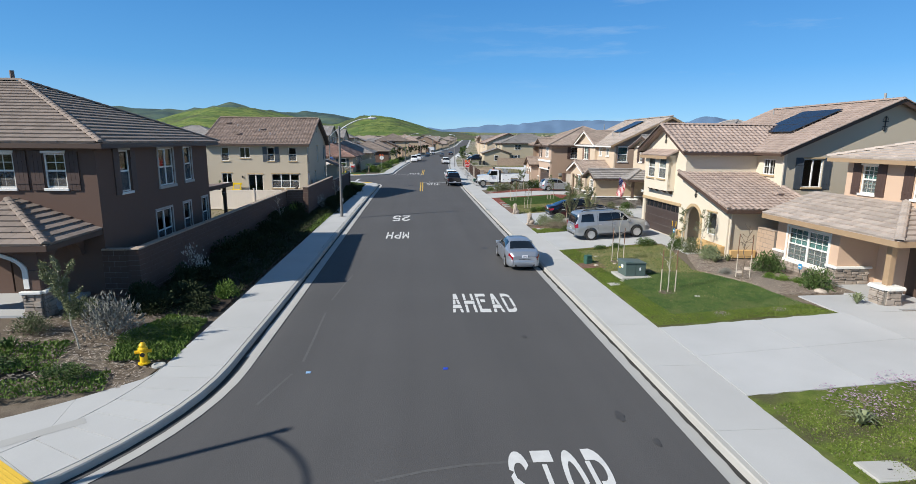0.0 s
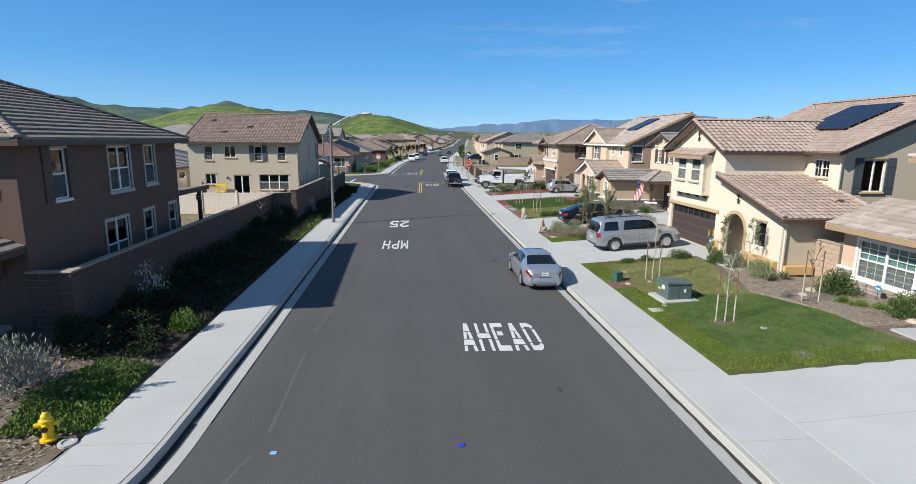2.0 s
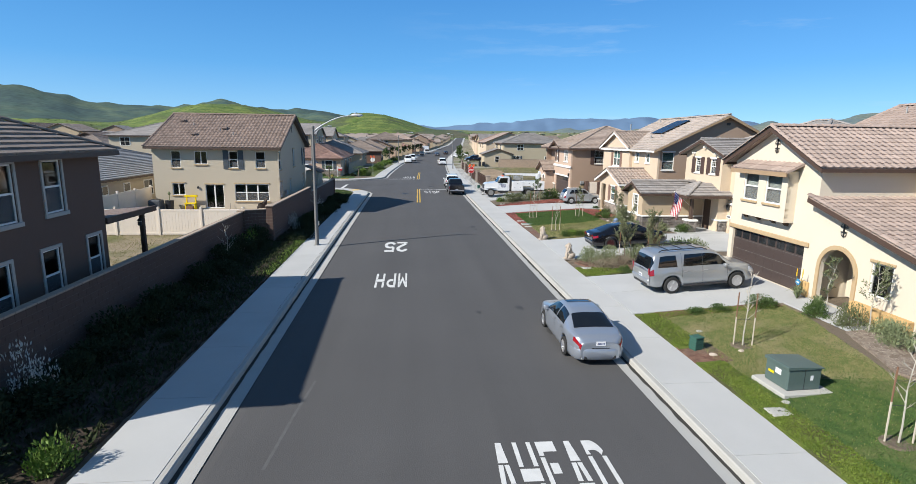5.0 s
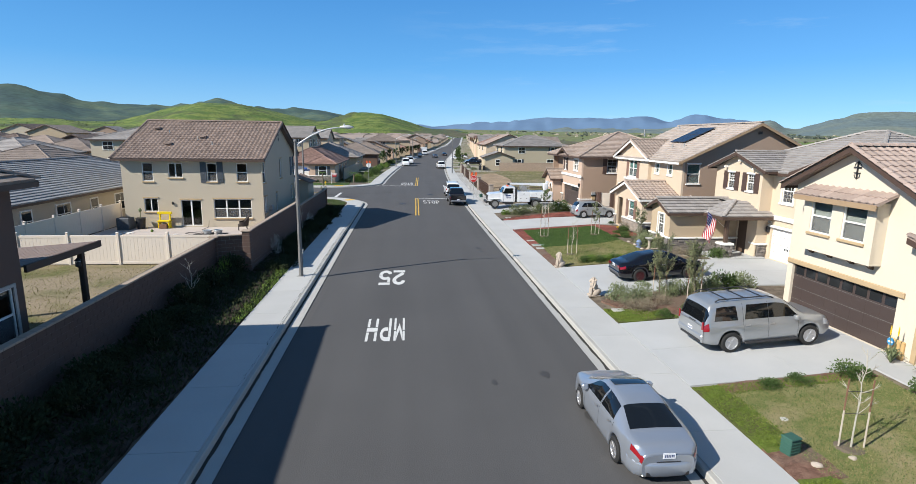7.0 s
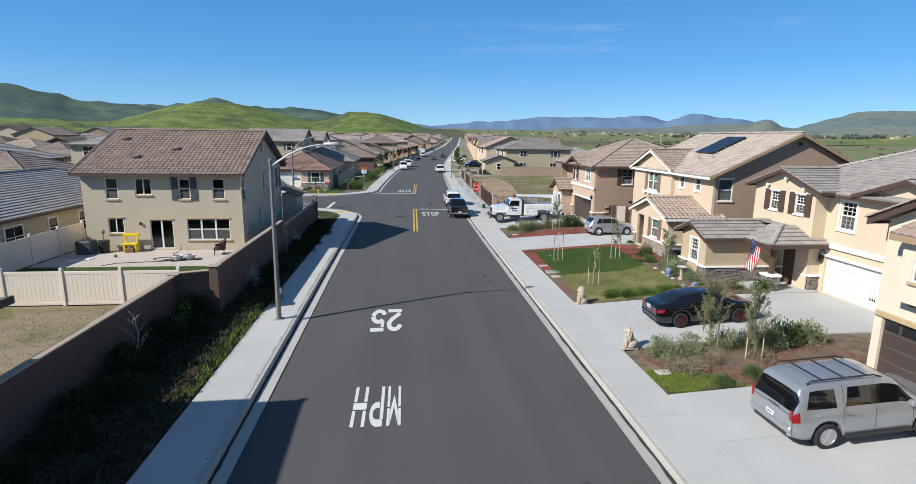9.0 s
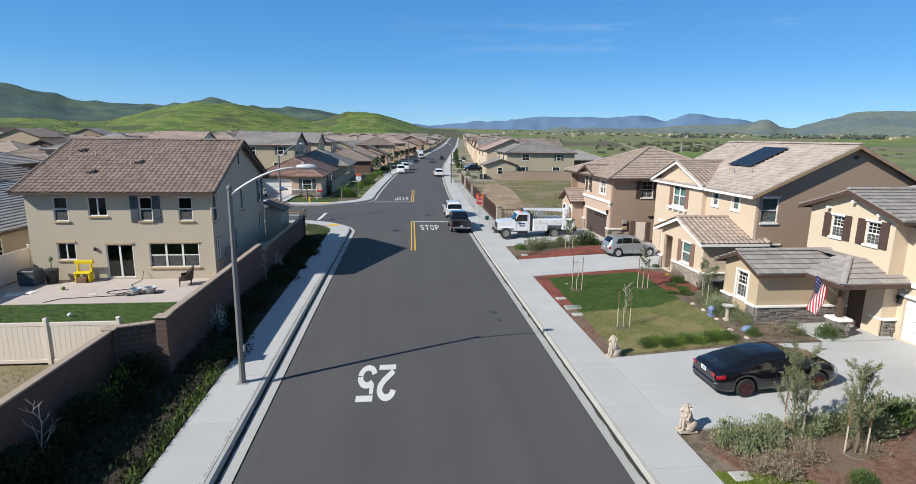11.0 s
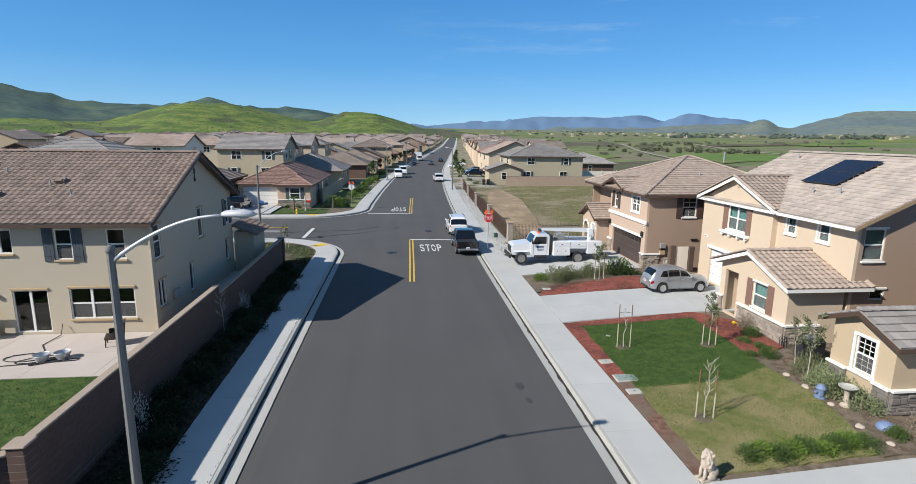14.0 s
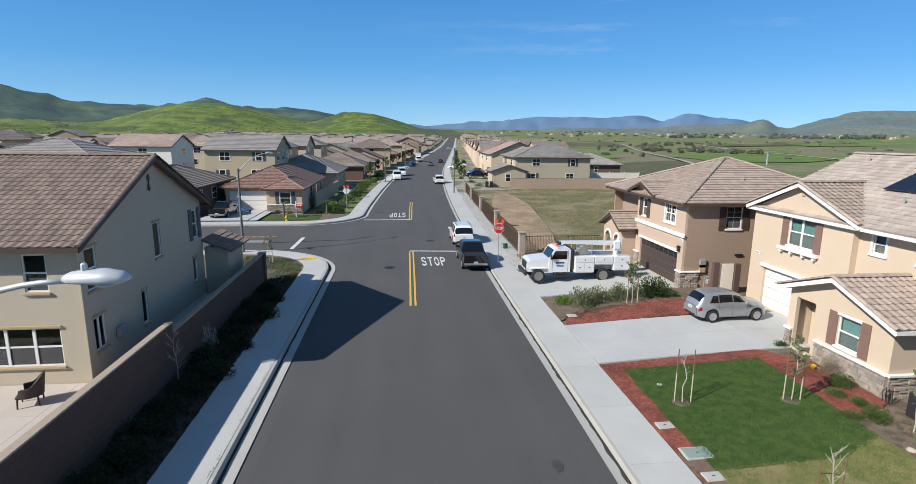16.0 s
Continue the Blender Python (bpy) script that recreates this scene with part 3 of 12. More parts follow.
def gable_roof(house, x0, x1, y0, y1, ze, pitch, axis, tiles, kind="flat", over=0.45, fas=None, pick=0, rake=0.35, course=0.34, ridge_at=None, caps=True, width=0.30):
    """A ridge along axis over the block x0..x1, y0..y1 whose walls end at ze. Gives the ridge's height."""
    fas = fas or FASCIA
    k = pitch
    if axis == "y":
        xm = (x0 + x1) / 2 if ridge_at is None else ridge_at
        zr = ze + (xm - x0) * k
        ya, yb = y0 - rake, y1 + rake
        kr = (zr - ze) / (x1 - xm)
        W0, W1 = (x0 - over, ya, ze - over * k), (x0 - over, yb, ze - over * k)
        E0, E1 = (x1 + over, ya, ze - over * kr), (x1 + over, yb, ze - over * kr)
        R0, R1 = (xm, ya, zr), (xm, yb, zr)
        tile_slope(house, W1, W0, R0, R1, tiles, kind, course, width, pick)
        tile_slope(house, E0, E1, R1, R0, tiles, kind, course, width, 0)
        ends = ((W0, R0), (E0, R0), (W1, R1), (E1, R1))
        eaves = ((W0, W1), (E0, E1))
    else:
        ym = (y0 + y1) / 2 if ridge_at is None else ridge_at
        zr = ze + (ym - y0) * k
        xa, xb = x0 - rake, x1 + rake
        kn = (zr - ze) / (y1 - ym)
        S0, S1 = (xa, y0 - over, ze - over * k), (xb, y0 - over, ze - over * k)
        N0, N1 = (xa, y1 + over, ze - over * kn), (xb, y1 + over, ze - over * kn)
        R0, R1 = (xa, ym, zr), (xb, ym, zr)
        tile_slope(house, S0, S1, R1, R0, tiles, kind, course, width, pick)
        tile_slope(house, N1, N0, R0, R1, tiles, kind, course, width, 0)
        ends = ((S0, R0), (N0, R0), (S1, R1), (N1, R1))
        eaves = ((S0, S1), (N0, N1))
    if caps:
        ridge_caps(house, R0, R1, tiles)
        if kind == "s":
            for p, q in ends:
                ridge_caps(house, p, q, tiles, 0.2)
    for p, q in ends:
        fascia(house, p, q, FASCIA_TAN if fas is WHITE and kind == "flat" else fas)
    for p, q in eaves:
        fascia(house, p, q, fas, 0.14, 0.035, 0.16)
    return zr


def hip_roof(house, x0, x1, y0, y1, ze, pitch, tiles, kind="flat", over=0.5, fas=None, pick=0, course=0.34, pick_side="S", caps=True, width=0.30):
    fas = fas or FASCIA
    xa, xb, ya, yb = x0 - over, x1 + over, y0 - over, y1 + over
    za = ze - over * pitch
    if xb - xa >= yb - ya:
        r = (yb - ya) / 2
        P, Q = (xa + r, (ya + yb) / 2, za + r * pitch), (xb - r, (ya + yb) / 2, za + r * pitch)
        south, north, west, east = (Q, P), (P, Q), (P, P), (Q, Q)
    else:
        r = (xb - xa) / 2
        P, Q = ((xa + xb) / 2, ya + r, za + r * pitch), ((xa + xb) / 2, yb - r, za + r * pitch)
        south, north, west, east = (P, P), (Q, Q), (P, Q), (Q, P)
    SW, SE, NE, NW = (xa, ya, za), (xb, ya, za), (xb, yb, za), (xa, yb, za)
    for key, a, b, top in (("S", SW, SE, south), ("N", NE, NW, north), ("W", NW, SW, west), ("E", SE, NE, east)):
        tile_slope(house, a, b, top[0], top[1], tiles, kind, course, width, pick if key in pick_side else 0)
        fascia(house, a, b, fas, 0.16, 0.035, 0.18)
    if caps:
        if P != Q:
            ridge_caps(house, P, Q, tiles)
        for c in (SW, SE, NE, NW):
            e = P if (Vector(c) - Vector(P)).length < (Vector(c) - Vector(Q)).length else Q
            ridge_caps(house, c, e, tiles, 0.24)
    return za + r * pitch


def screen_mat():
    m, n, l, b = nodes_of("insect_screen_mesh")
    tr, mx = n.new("ShaderNodeBsdfTransparent"), n.new("ShaderNodeMixShader")
    b.inputs["Base Color"].default_value = (0.12, 0.12, 0.12, 1)
    b.inputs["Roughness"].default_value = 0.9
    mx.inputs[0].default_value = 0.45
    l.new(tr.outputs[0], mx.inputs[1])
    l.new(b.outputs[0], mx.inputs[2])
    l.new(mx.outputs[0], n["Material Output"].inputs["Surface"])
    return m


SCREEN_MESH = screen_mat()
GLASS_DARK = mat("dark_glass", (0.02, 0.022, 0.024), 0.05, var=0.02, grain=0.0)


def box_house(house, x0, x1, y0, y1, z0, z1, material, openings=None, th=0.16):
    """Four walls with their openings. openings: side -> list of (a0, a1, z0, z1)."""
    openings = openings or {}
    wall(house, "W", x0, y0, y1, z0, z1, material, openings.get("W", ()), th)
    wall(house, "E", x1, y0, y1, z0, z1, material, openings.get("E", ()), th)
    wall(house, "S", y0, x0 + th, x1 - th, z0, z1, material, openings.get("S", ()), th)
    wall(house, "N", y1, x0 + th, x1 - th, z0, z1, material, openings.get("N", ()), th)


# ---- ground, road, kerbs and pavements ----
PAD = 0.6
YS = [-40, -10, 10, 20, 30, 40, 50, 60, 67, 74, 81, 88, 94, 101, 110, 120, 130, 140, 150, 160, 175, 190, 205, 220, 240, 260, 290, 330, 380, 440, 520, 620, 740, 900]
XL_ASPH, XL_CURB, XL_WALK = -4.75, -5.2, -6.95
XR_ASPH, XR_CURB, XR_WALK = 5.75, 6.15, 7.95


def sheet(name, rows, material, label="", category="", kind="structure", parent=None):
    """A strip of ground through rows of points, all rows alike in number."""
    s = Shape()
    n = len(rows[0])
    s.v = [p for r in rows for p in r]
    for i in range(len(rows) - 1):
        for j in range(n - 1):
            k = i * n + j
            s.f.append((k, k + 1, k + n + 1, k + n))
    o = s.make(name, material, parent)
    return o if parent else tagged(o, label, category, "", kind)


def span(y0, y1):
    return [y0] + [y for y in YS if y0 + 0.5 < y < y1 - 0.5] + [y1]


def rolling(x, y):
    """The land: level round the street, rising far off."""
    d = max(0.0, math.hypot(x * 0.8, y - 60) - 480)
    return -0.15 + 0.019 * d + (noise.noise(Vector((x * 0.004, y * 0.004, 0))) * min(6.0, d * 0.02))


gx = [-4200, -3200, -2400, -1800, -1400, -1000, -700, -500, -350, -240, -160, -100, -60, -30, -12, 0, 12, 30, 60, 100, 160, 240, 350, 500, 700, 1000, 1400, 1800, 2400, 3200, 4200]
gy = [-900, -300, -100, 0, 60, 120, 180, 250, 330, 420, 520, 640, 800, 1000, 1250, 1500, 1800, 2200, 2700, 3300, 4200]
sheet("ground", [[(x, y, rolling(x, y)) for x in gx] for y in gy], PLAIN, "green spring plain with pale tracks, reaching to the hills", "ground")

def climb(x, y):
    """How far the land has risen above the street's level."""
    return max(0.0, rolling(x, y) + 0.2) if y > 440 else 0.0


road = sheet("road", [[(x + bend(y), y, z + climb(x + bend(y), y)) for x, z in ((XL_ASPH - 0.12, -0.03), (-4.4, 0.004), (-2, 0.03), (0.5, 0.04), (3, 0.03), (XR_ASPH + 0.02, 0.0))] for y in span(-40, 900)],
             ASPHALT, "dark grey asphalt street, slightly worn and patched", "road")
near_road = sheet("near_road", [[(x, y, 0.0035 if x > -4.6 else -0.004) for x in (-60, -30, -16, -10, -4.9, -4.42)] for y in (-30, -10, 5, 15)], ASPHALT, "dark grey asphalt at the near corner", "road")
side_road = sheet("side_road", [[(x + bend(y), y, 0.0035 if x > -4.6 else -0.004) for x in (-120, -60, -30, -16, -10, -4.9, -4.42)] for y in (74, 81.2, 84, 87.5, 91, 94.0, 102)], ASPHALT, "dark grey asphalt side street joining the main street", "road")


def arc(cx, cy, r, a0, a1, n=12):
    return [(cx + r * math.cos(radians(a0 + (a1 - a0) * i / n)), cy + r * math.sin(radians(a0 + (a1 - a0) * i / n))) for i in range(n + 1)]


def left_curb_line():
    """The face of the left kerb: round the near corner, along the street, round into the side street."""
    near = arc(-13.56, 14.0, 8.5, -62, 0, 12)
    far = arc(-12.28, 74.0, 7.0, 0, 90, 12)
    return near + [(-5.07, 20), (-5.14, 30), (-5.20, 40), (-5.26, 50), (-5.28, 60), (-5.28, 67)] + far + [(-20, 81.0), (-60, 81.0)]


def far_left_line():
    c = arc(-11.8, 101.5, 7.3, 270, 360, 12)
    return [(-60, 94.2), (-20, 94.2)] + c + [(XL_CURB + bend(y), y) for y in span(108, 900)]


def right_line():
    return [(XR_CURB + bend(y), y) for y in span(-40, 900)]


def offset(line, d):
    """The same line, moved d to its left."""
    out = []
    for i, p in enumerate(line):
        a, b = Vector(line[max(i - 1, 0)]), Vector(line[min(i + 1, len(line) - 1)])
        t = (b - a).normalized()
        out.append((p[0] - t.y * d, p[1] + t.x * d))
    return out


def dense(line, step=3.0):
    out = [line[0]]
    for p, q in zip(line, line[1:]):
        n = max(1, round((Vector(q) - Vector(p)).length / step)) if math.hypot(p[0], p[1] - 40) < 100 else 1
        out += [(p[0] + (q[0] - p[0]) * k / n, p[1] + (q[1] - p[1]) * k / n) for k in range(1, n + 1)]
    return out


def crown(x):
    return 0.04 * (1 - min(1.0, abs(x - 0.5) / 5.25)) + 0.012


def kerb(line, side, nm, gw=0.46, seam_w=0.07):
    """Gutter pan, kerb and the ragged dark seam between, along a line; side: +1 where the street lies to the line's right."""
    def put(ds, zs):
        cols = [offset(line, d * side) for d in ds]
        return [[(c[i][0], c[i][1], z + climb(*c[i])) for c, z in zip(cols, zs)] for i in range(len(line))]
    g = sheet("gutter_" + nm, put((-gw, -gw / 2, -0.02), (0.010, -0.002, -0.012)), GUTTER, "pale concrete gutter along the kerb", "gutter")
    fine = dense(line, 0.22) if nm != "far_left" else line
    inner = offset(fine, -0.005 * side)
    outer = [tuple(Vector(p).lerp(Vector(q), 0.55 + 0.6 * abs(noise.noise(Vector((p[0] * 1.7, p[1] * 1.7, 2.0)))))) for p, q in zip(inner, offset(fine, -seam_w * side))]
    sheet("seam", [[(q[0], q[1], climb(*q) - 0.0035), (p[0], p[1], climb(*p) - 0.003)] for p, q in zip(inner, outer)], GRIME_SHADOW_LINE, parent=g)
    return sheet("curb_" + nm, put((-0.02, -0.005, 0.01, 0.04, 0.16), (-0.03, 0.0, 0.13, 0.155, 0.155)), CURB, "pale concrete kerb with a rounded edge", "curb")


CURB = mat("kerb_concrete", (0.40, 0.39, 0.36), 0.85, var=0.10, scale=1.5, fine=60, bump=0.2, stain=0.12, stain_scale=0.6)
# left seam made wide: grime plus the kerb's cast shadow, painted dark
kerb(dense(left_curb_line(), 2.0), 1, "left", seam_w=0.15)
kerb(far_left_line(), 1, "far_left")
kerb(right_line(), -1, "right", 0.40, 0.15)


def paved(name, line, side, w0, w1, z, step, label, material=None):
    """Pavement slabs along a line, each a piece of its own over a dark bed."""
    material = material or CONCRETE
    a, b = offset(line, w0 * side), offset(line, w1 * side)
    base = sheet(name, [[(p[0], p[1], z - 0.03 + climb(*p)), (q[0], q[1], z - 0.03 + climb(*q))] for p, q in zip(a, b)], JOINT, label, "pavement")
    for i in range(len(a) - 1):
        n = max(1, round((Vector(a[i + 1]) - Vector(a[i])).length / step))
        if math.hypot(a[i][0], a[i][1] - 20) > 130:
            n = 1
        for k in range(n):
            t0, t1 = k / n, (k + 1) / n
            P = [Vector(a[i]).lerp(Vector(a[i + 1]), t) for t in (t0, t1)]
            Q = [Vector(b[i]).lerp(Vector(b[i + 1]), t) for t in (t0, t1)]
            g = 0.006 / max(0.05, (P[1] - P[0]).length)
            P = [P[0].lerp(P[1], g), P[1].lerp(P[0], g)]
            g = 0.006 / max(0.05, (Q[1] - Q[0]).length)
            Q = [Q[0].lerp(Q[1], g), Q[1].lerp(Q[0], g)]
            s = Shape()
            quad = [P[0], P[1], Q[1], Q[0]]
            s.add([(p.x, p.y, z + climb(p.x, p.y)) for p in quad] + [(p.x, p.y, z - 0.06 + climb(p.x, p.y)) for p in quad], [(0, 1, 2, 3), (0, 4, 5, 1), (1, 5, 6, 2), (2, 6, 7, 3), (3, 7, 4, 0)])
            s.make("slab", material, base)
    return base


paved("pavement_left", left_curb_line(), 1, 0.165, 1.75, 0.165, 3.0, "pale concrete pavement in scored slabs")
paved("pavement_far_left", far_left_line(), 1, 0.165, 1.75, 0.165, 3.0, "pale concrete pavement round the far corner")
paved("pavement_right", right_line(), -1, 0.165, 1.8, 0.17, 3.0, "pale concrete pavement in scored slabs")


ramp = thing("corner_ramp", "pale concrete ramp slabs at the near corner", "pavement", kind="structure")
RIM = arc(-13.56, 14.0, 6.73, -70, 0, 12)
EDGE = [(-13.2, 8.4), (-12.4, 9.0), (-11.2, 9.95), (-10.0, 10.8), (-9.4, 11.2), (-8.9, 11.52), (-8.4, 11.9), (-8.0, 12.25), (-7.65, 12.6), (-7.3, 12.95), (-7.0, 13.25), (-6.88, 13.55), (-6.84, 13.95)]
for a, b in ((0, 4), (4, 7), (7, 12)):
    pts = RIM[a:b + 1] + EDGE[a:b + 1][::-1]
    cx, cy = sum(q[0] for q in pts) / len(pts), sum(q[1] for q in pts) / len(pts)
    pts = [(x + (cx - x) * 0.004, y + (cy - y) * 0.004) for x, y in pts]
    Shape().add([(x, y, 0.165) for x, y in pts] + [(x, y, 0.10) for x, y in pts], [tuple(range(len(pts)))] + [(i, i + len(pts), (i + 1) % len(pts) + len(pts), (i + 1) % len(pts)) for i in range(len(pts))]).make("slab", CONCRETE, ramp)
Shape().add([(-8.46, 10.45, 0.169), (-8.26, 10.2, 0.169), (-7.1, 11.12, 0.169), (-7.3, 11.36, 0.169)], [(0, 1, 2, 3)]).make("patched_strip", GUTTER, ramp)


def lot_z(x):
    """Height of the ground on the lots."""
    if x >= XR_WALK:
        return 0.165 + min(1.0, (x - XR_WALK) / 6.5) * 0.42
    return 0.155 + min(1.0, max(0.0, (XL_WALK - x) / 6.0)) * 0.42


def pad(name, x0, x1, y0, y1, z0, z1, nx, ny, label, category="driveway", material=None, parent=None):
    """A concrete apron of nx by ny slabs rising from z0 at x0 to z1 at x1."""
    material = material or CONCRETE
    base = sheet(name, [[(x0 + (x1 - x0) * i / 8, y, (lot_z(x0 + (x1 - x0) * i / 8) if z0 < 0.3 else z0 + (z1 - z0) * i / 8) - 0.058) for i in range(9)] for y in (y0, y1)], GUTTER, label, category)
    for i in range(nx):
        for j in range(ny):
            xa, xb = x0 + (x1 - x0) * i / nx + 0.006, x0 + (x1 - x0) * (i + 1) / nx - 0.006
            ya, yb = y0 + (y1 - y0) * j / ny + 0.006, y0 + (y1 - y0) * (j + 1) / ny - 0.006
            za, zb = [(lot_z(x) + 0.012 if z0 < 0.3 else z0 + (z1 - z0) * (x - x0) / (x1 - x0)) for x in (xa, xb)]
            s = Shape()
            s.add([(xa, ya, za), (xb, ya, zb), (xb, yb, zb), (xa, yb, za), (xa, ya, za - 0.06), (xb, ya, zb - 0.06), (xb, yb, zb - 0.06), (xa, yb, za - 0.06)],
                  [(0, 1, 2, 3), (4, 5, 1, 0), (5, 6, 2, 1), (6, 7, 3, 2), (7, 4, 0, 3)])
            s.make("slab", material, base)
    return base


DRIVE = mat("driveway_concrete", (0.432, 0.438, 0.436), 0.85, var=0.08, scale=0.9, fine=70, bump=0.2, stain=0.12, stain_scale=0.35, rnd=0.05)
pad("driveway_r0", 7.97, 14.42, 11.5, 16.35, 0.172, 0.588, 2, 2, "pale concrete driveway of the pink-tan house", material=DRIVE)
pad("driveway_r0_inner", 14.43, 18.4, 11.5, 16.35, 0.590, 0.60, 1, 2, "pale concrete driveway before the garage of the pink-tan house", material=DRIVE)
pad("driveway_r1", 7.97, 15.4, 29.1, 34.6, 0.172, 0.62, 2, 2, "pale concrete driveway in front of a brown garage", material=DRIVE)
pad("front_walk_r1", 13.9, 15.5, 25.9, 29.09, 0.575, 0.62, 1, 2, "concrete front walk beside the driveway", "path", material=DRIVE)
pad("driveway_r2", 7.97, 20.8, 38.4, 43.9, 0.172, 0.62, 4, 2, "pale concrete driveway in front of a white garage", material=DRIVE)
pad("porch_floor_r2", 17.4, 20.6, 43.91, 46.2, 0.60, 0.66, 1, 1, "concrete porch floor under a tiled roof", "porch", material=DRIVE)
pad("driveway_r3", 7.97, 19.4, 56.9, 61.5, 0.172, 0.62, 3, 2, "pale concrete driveway beside a red-mulched bed", material=DRIVE)
pad("driveway_r4", 7.97, 17.0, 66.4, 72.2, 0.172, 0.62, 3, 2, "pale concrete driveway in front of a brown garage", material=DRIVE)
pad("path_r0", 14.3, 16.6, 16.36, 18.4, 0.575, 0.60, 1, 1, "concrete path to the porch", "path", material=DRIVE)


def lot_sheet(name, x0, x1, y0, y1, material, label, category="soil", lift=0.0, n=12, kind="structure", rough=0.02):
    rows = []
    ny = max(2, int((y1 - y0) / 0.8))
    for j in range(ny + 1):
        y = y0 + (y1 - y0) * j / ny
        rows.append([(x0 + (x1 - x0) * i / n, y, lot_z(x0 + (x1 - x0) * i / n) - 0.02 + lift + rough * noise.noise(Vector((x0 + (x1 - x0) * i / n, y, 0)) * 1.3)) for i in range(n + 1)])
    return sheet(name, rows, material, label, category, kind)


# bare soil under everything on both sides, out to the back gardens
lot_sheet("lot_right", XR_WALK - 0.02, 48, -30, 78, SOIL, "grey-brown soil of the front gardens", lift=-0.03, n=62, rough=0.008)
lot_sheet("lot_left", -60, XL_WALK + 0.02, 13.9, 74.0, SOIL, "grey-brown soil of the gardens behind the wall", lift=-0.07, n=48)


def corner_fill(name, cx, cy, r, a0, a1, rect, label):
    """Soil inside a kerb's curve, and the rectangle behind it."""
    s = Shape()
    p = arc(cx, cy, r, a0, a1, 12)
    s.add([(cx, cy, 0.15)] + [(x, y, 0.145) for x, y in p], [(0, i, i + 1) for i in range(1, len(p))])
    s.add([(rect[0], rect[2], 0.15), (rect[1], rect[2], 0.15), (rect[1], rect[3], 0.15), (rect[0], rect[3], 0.15)], [(0, 1, 2, 3)])
    return tagged(s.make(name, SOIL), label, "soil", "", "structure")


corner_fill("soil_near_corner", -13.7, 13.95, 6.76, -62, 0, (-60, -13.7, 7.2, 13.95), "brown soil of the corner garden")
corner_fill("soil_crossing", -12.2, 74.0, 5.26, 0, 90, (-60, -12.2, 74.0, 79.3), "brown soil at the crossing's corner")
corner_fill("soil_far_corner", -11.8, 101.5, 5.56, 270, 360, (-60, -11.8, 95.9, 101.5), "brown soil at the far corner")


def patch(name, pts, material, label, category, lift=0.0, kind="structure", wob=0.045, seg=0.3):
    """A bed or lawn with a slightly uneven edge, following the lot's slope."""
    rng = random.Random(len(pts) * 31 + int(pts[0][0] * 10))
    out = []
    for p, q in zip(pts, pts[1:] + pts[:1]):
        d = Vector(q) - Vector(p)
        n = max(1, int(d.length / seg))
        nn = Vector((-d.y, d.x)).normalized()
        for k in range(n):
            w = rng.uniform(-wob, wob) if k else 0
            v = Vector(p) + d * (k / n) + nn * w
            out.append((v.x, v.y))
    bm = bmesh.new()
    vs = [bm.verts.new((x, y, lot_z(x) + lift)) for x, y in out]
    bm.faces.new(vs)
    bmesh.ops.triangulate(bm, faces=bm.faces[:])
    xs = [p[0] for p in pts]
    for cut in range(int(min(xs)) + 1, int(max(xs)) + 1):
        bmesh.ops.bisect_plane(bm, geom=bm.verts[:] + bm.edges[:] + bm.faces[:], plane_co=(cut, 0, 0), plane_no=(1, 0, 0))
    for v in bm.verts:
        v.co.z = lot_z(v.co.x) + lift
    bm.normal_update()
    for f in bm.faces:
        if f.normal.z < 0:
            f.normal_flip()
    rim = [e for e in bm.edges if e.is_boundary]
    low = bmesh.ops.extrude_edge_only(bm, edges=rim)["geom"]
    for v in low:
        if isinstance(v, bmesh.types.BMVert):
            v.co.z -= 0.12
    return tagged(part(name, bm, material), label, category, "", kind)


LAWNS = {
    "r0": [(8.6, 16.7), (13.9, 16.9), (13.6, 20.4), (12.8, 22.4), (10.4, 23.2), (8.6, 23.6)],
    "r0_dry": [(8.6, 23.5), (10.4, 23.1), (12.8, 22.3), (12.6, 23.0), (13.6, 27.4), (13.7, 28.7), (8.7, 28.5)],
    "r2": [(8.45, 44.15), (13.6, 44.25), (14.1, 46.0), (14.4, 48.0), (14.25, 50.2), (12.4, 49.4), (8.6, 49.5)],
    "r2_fresh": [(8.6, 49.4), (12.4, 49.3), (14.25, 50.1), (14.35, 52.5), (14.4, 55.95), (8.72, 56.1)],
    "strip": [(7.97, 6.5), (13.0, 6.5), (13.0, 11.46), (7.97, 11.46)],
}
patch("lawn", LAWNS["r0"], LAWN_MID, "mown green lawn with paler worn patches", "lawn", 0.012)
patch("lawn", LAWNS["r0_dry"], LAWN, "dry yellowish lawn beside the transformer", "lawn", 0.0125)
patch("lawn", LAWNS["r2"], LAWN, "yellowish green lawn between beds", "lawn", 0.012)
patch("lawn", LAWNS["r2_fresh"], LAWN_DARK, "fresh dark green lawn edged with red mulch", "lawn", 0.0125)
patch("ground_cover", [(7.99, 16.30), (14.2, 16.32), (14.0, 17.3), (8.9, 17.4), (8.75, 24.6), (7.99, 24.6)], GREEN, "low bright green ground cover along the pavement", "ground cover", 0.02)
patch("ground_cover", [(7.99, 25.6), (8.9, 25.6), (8.8, 28.5), (13.5, 28.6), (13.4, 29.0), (7.99, 29.0)], GREEN, "low green ground cover beside the driveway", "ground cover", 0.02)
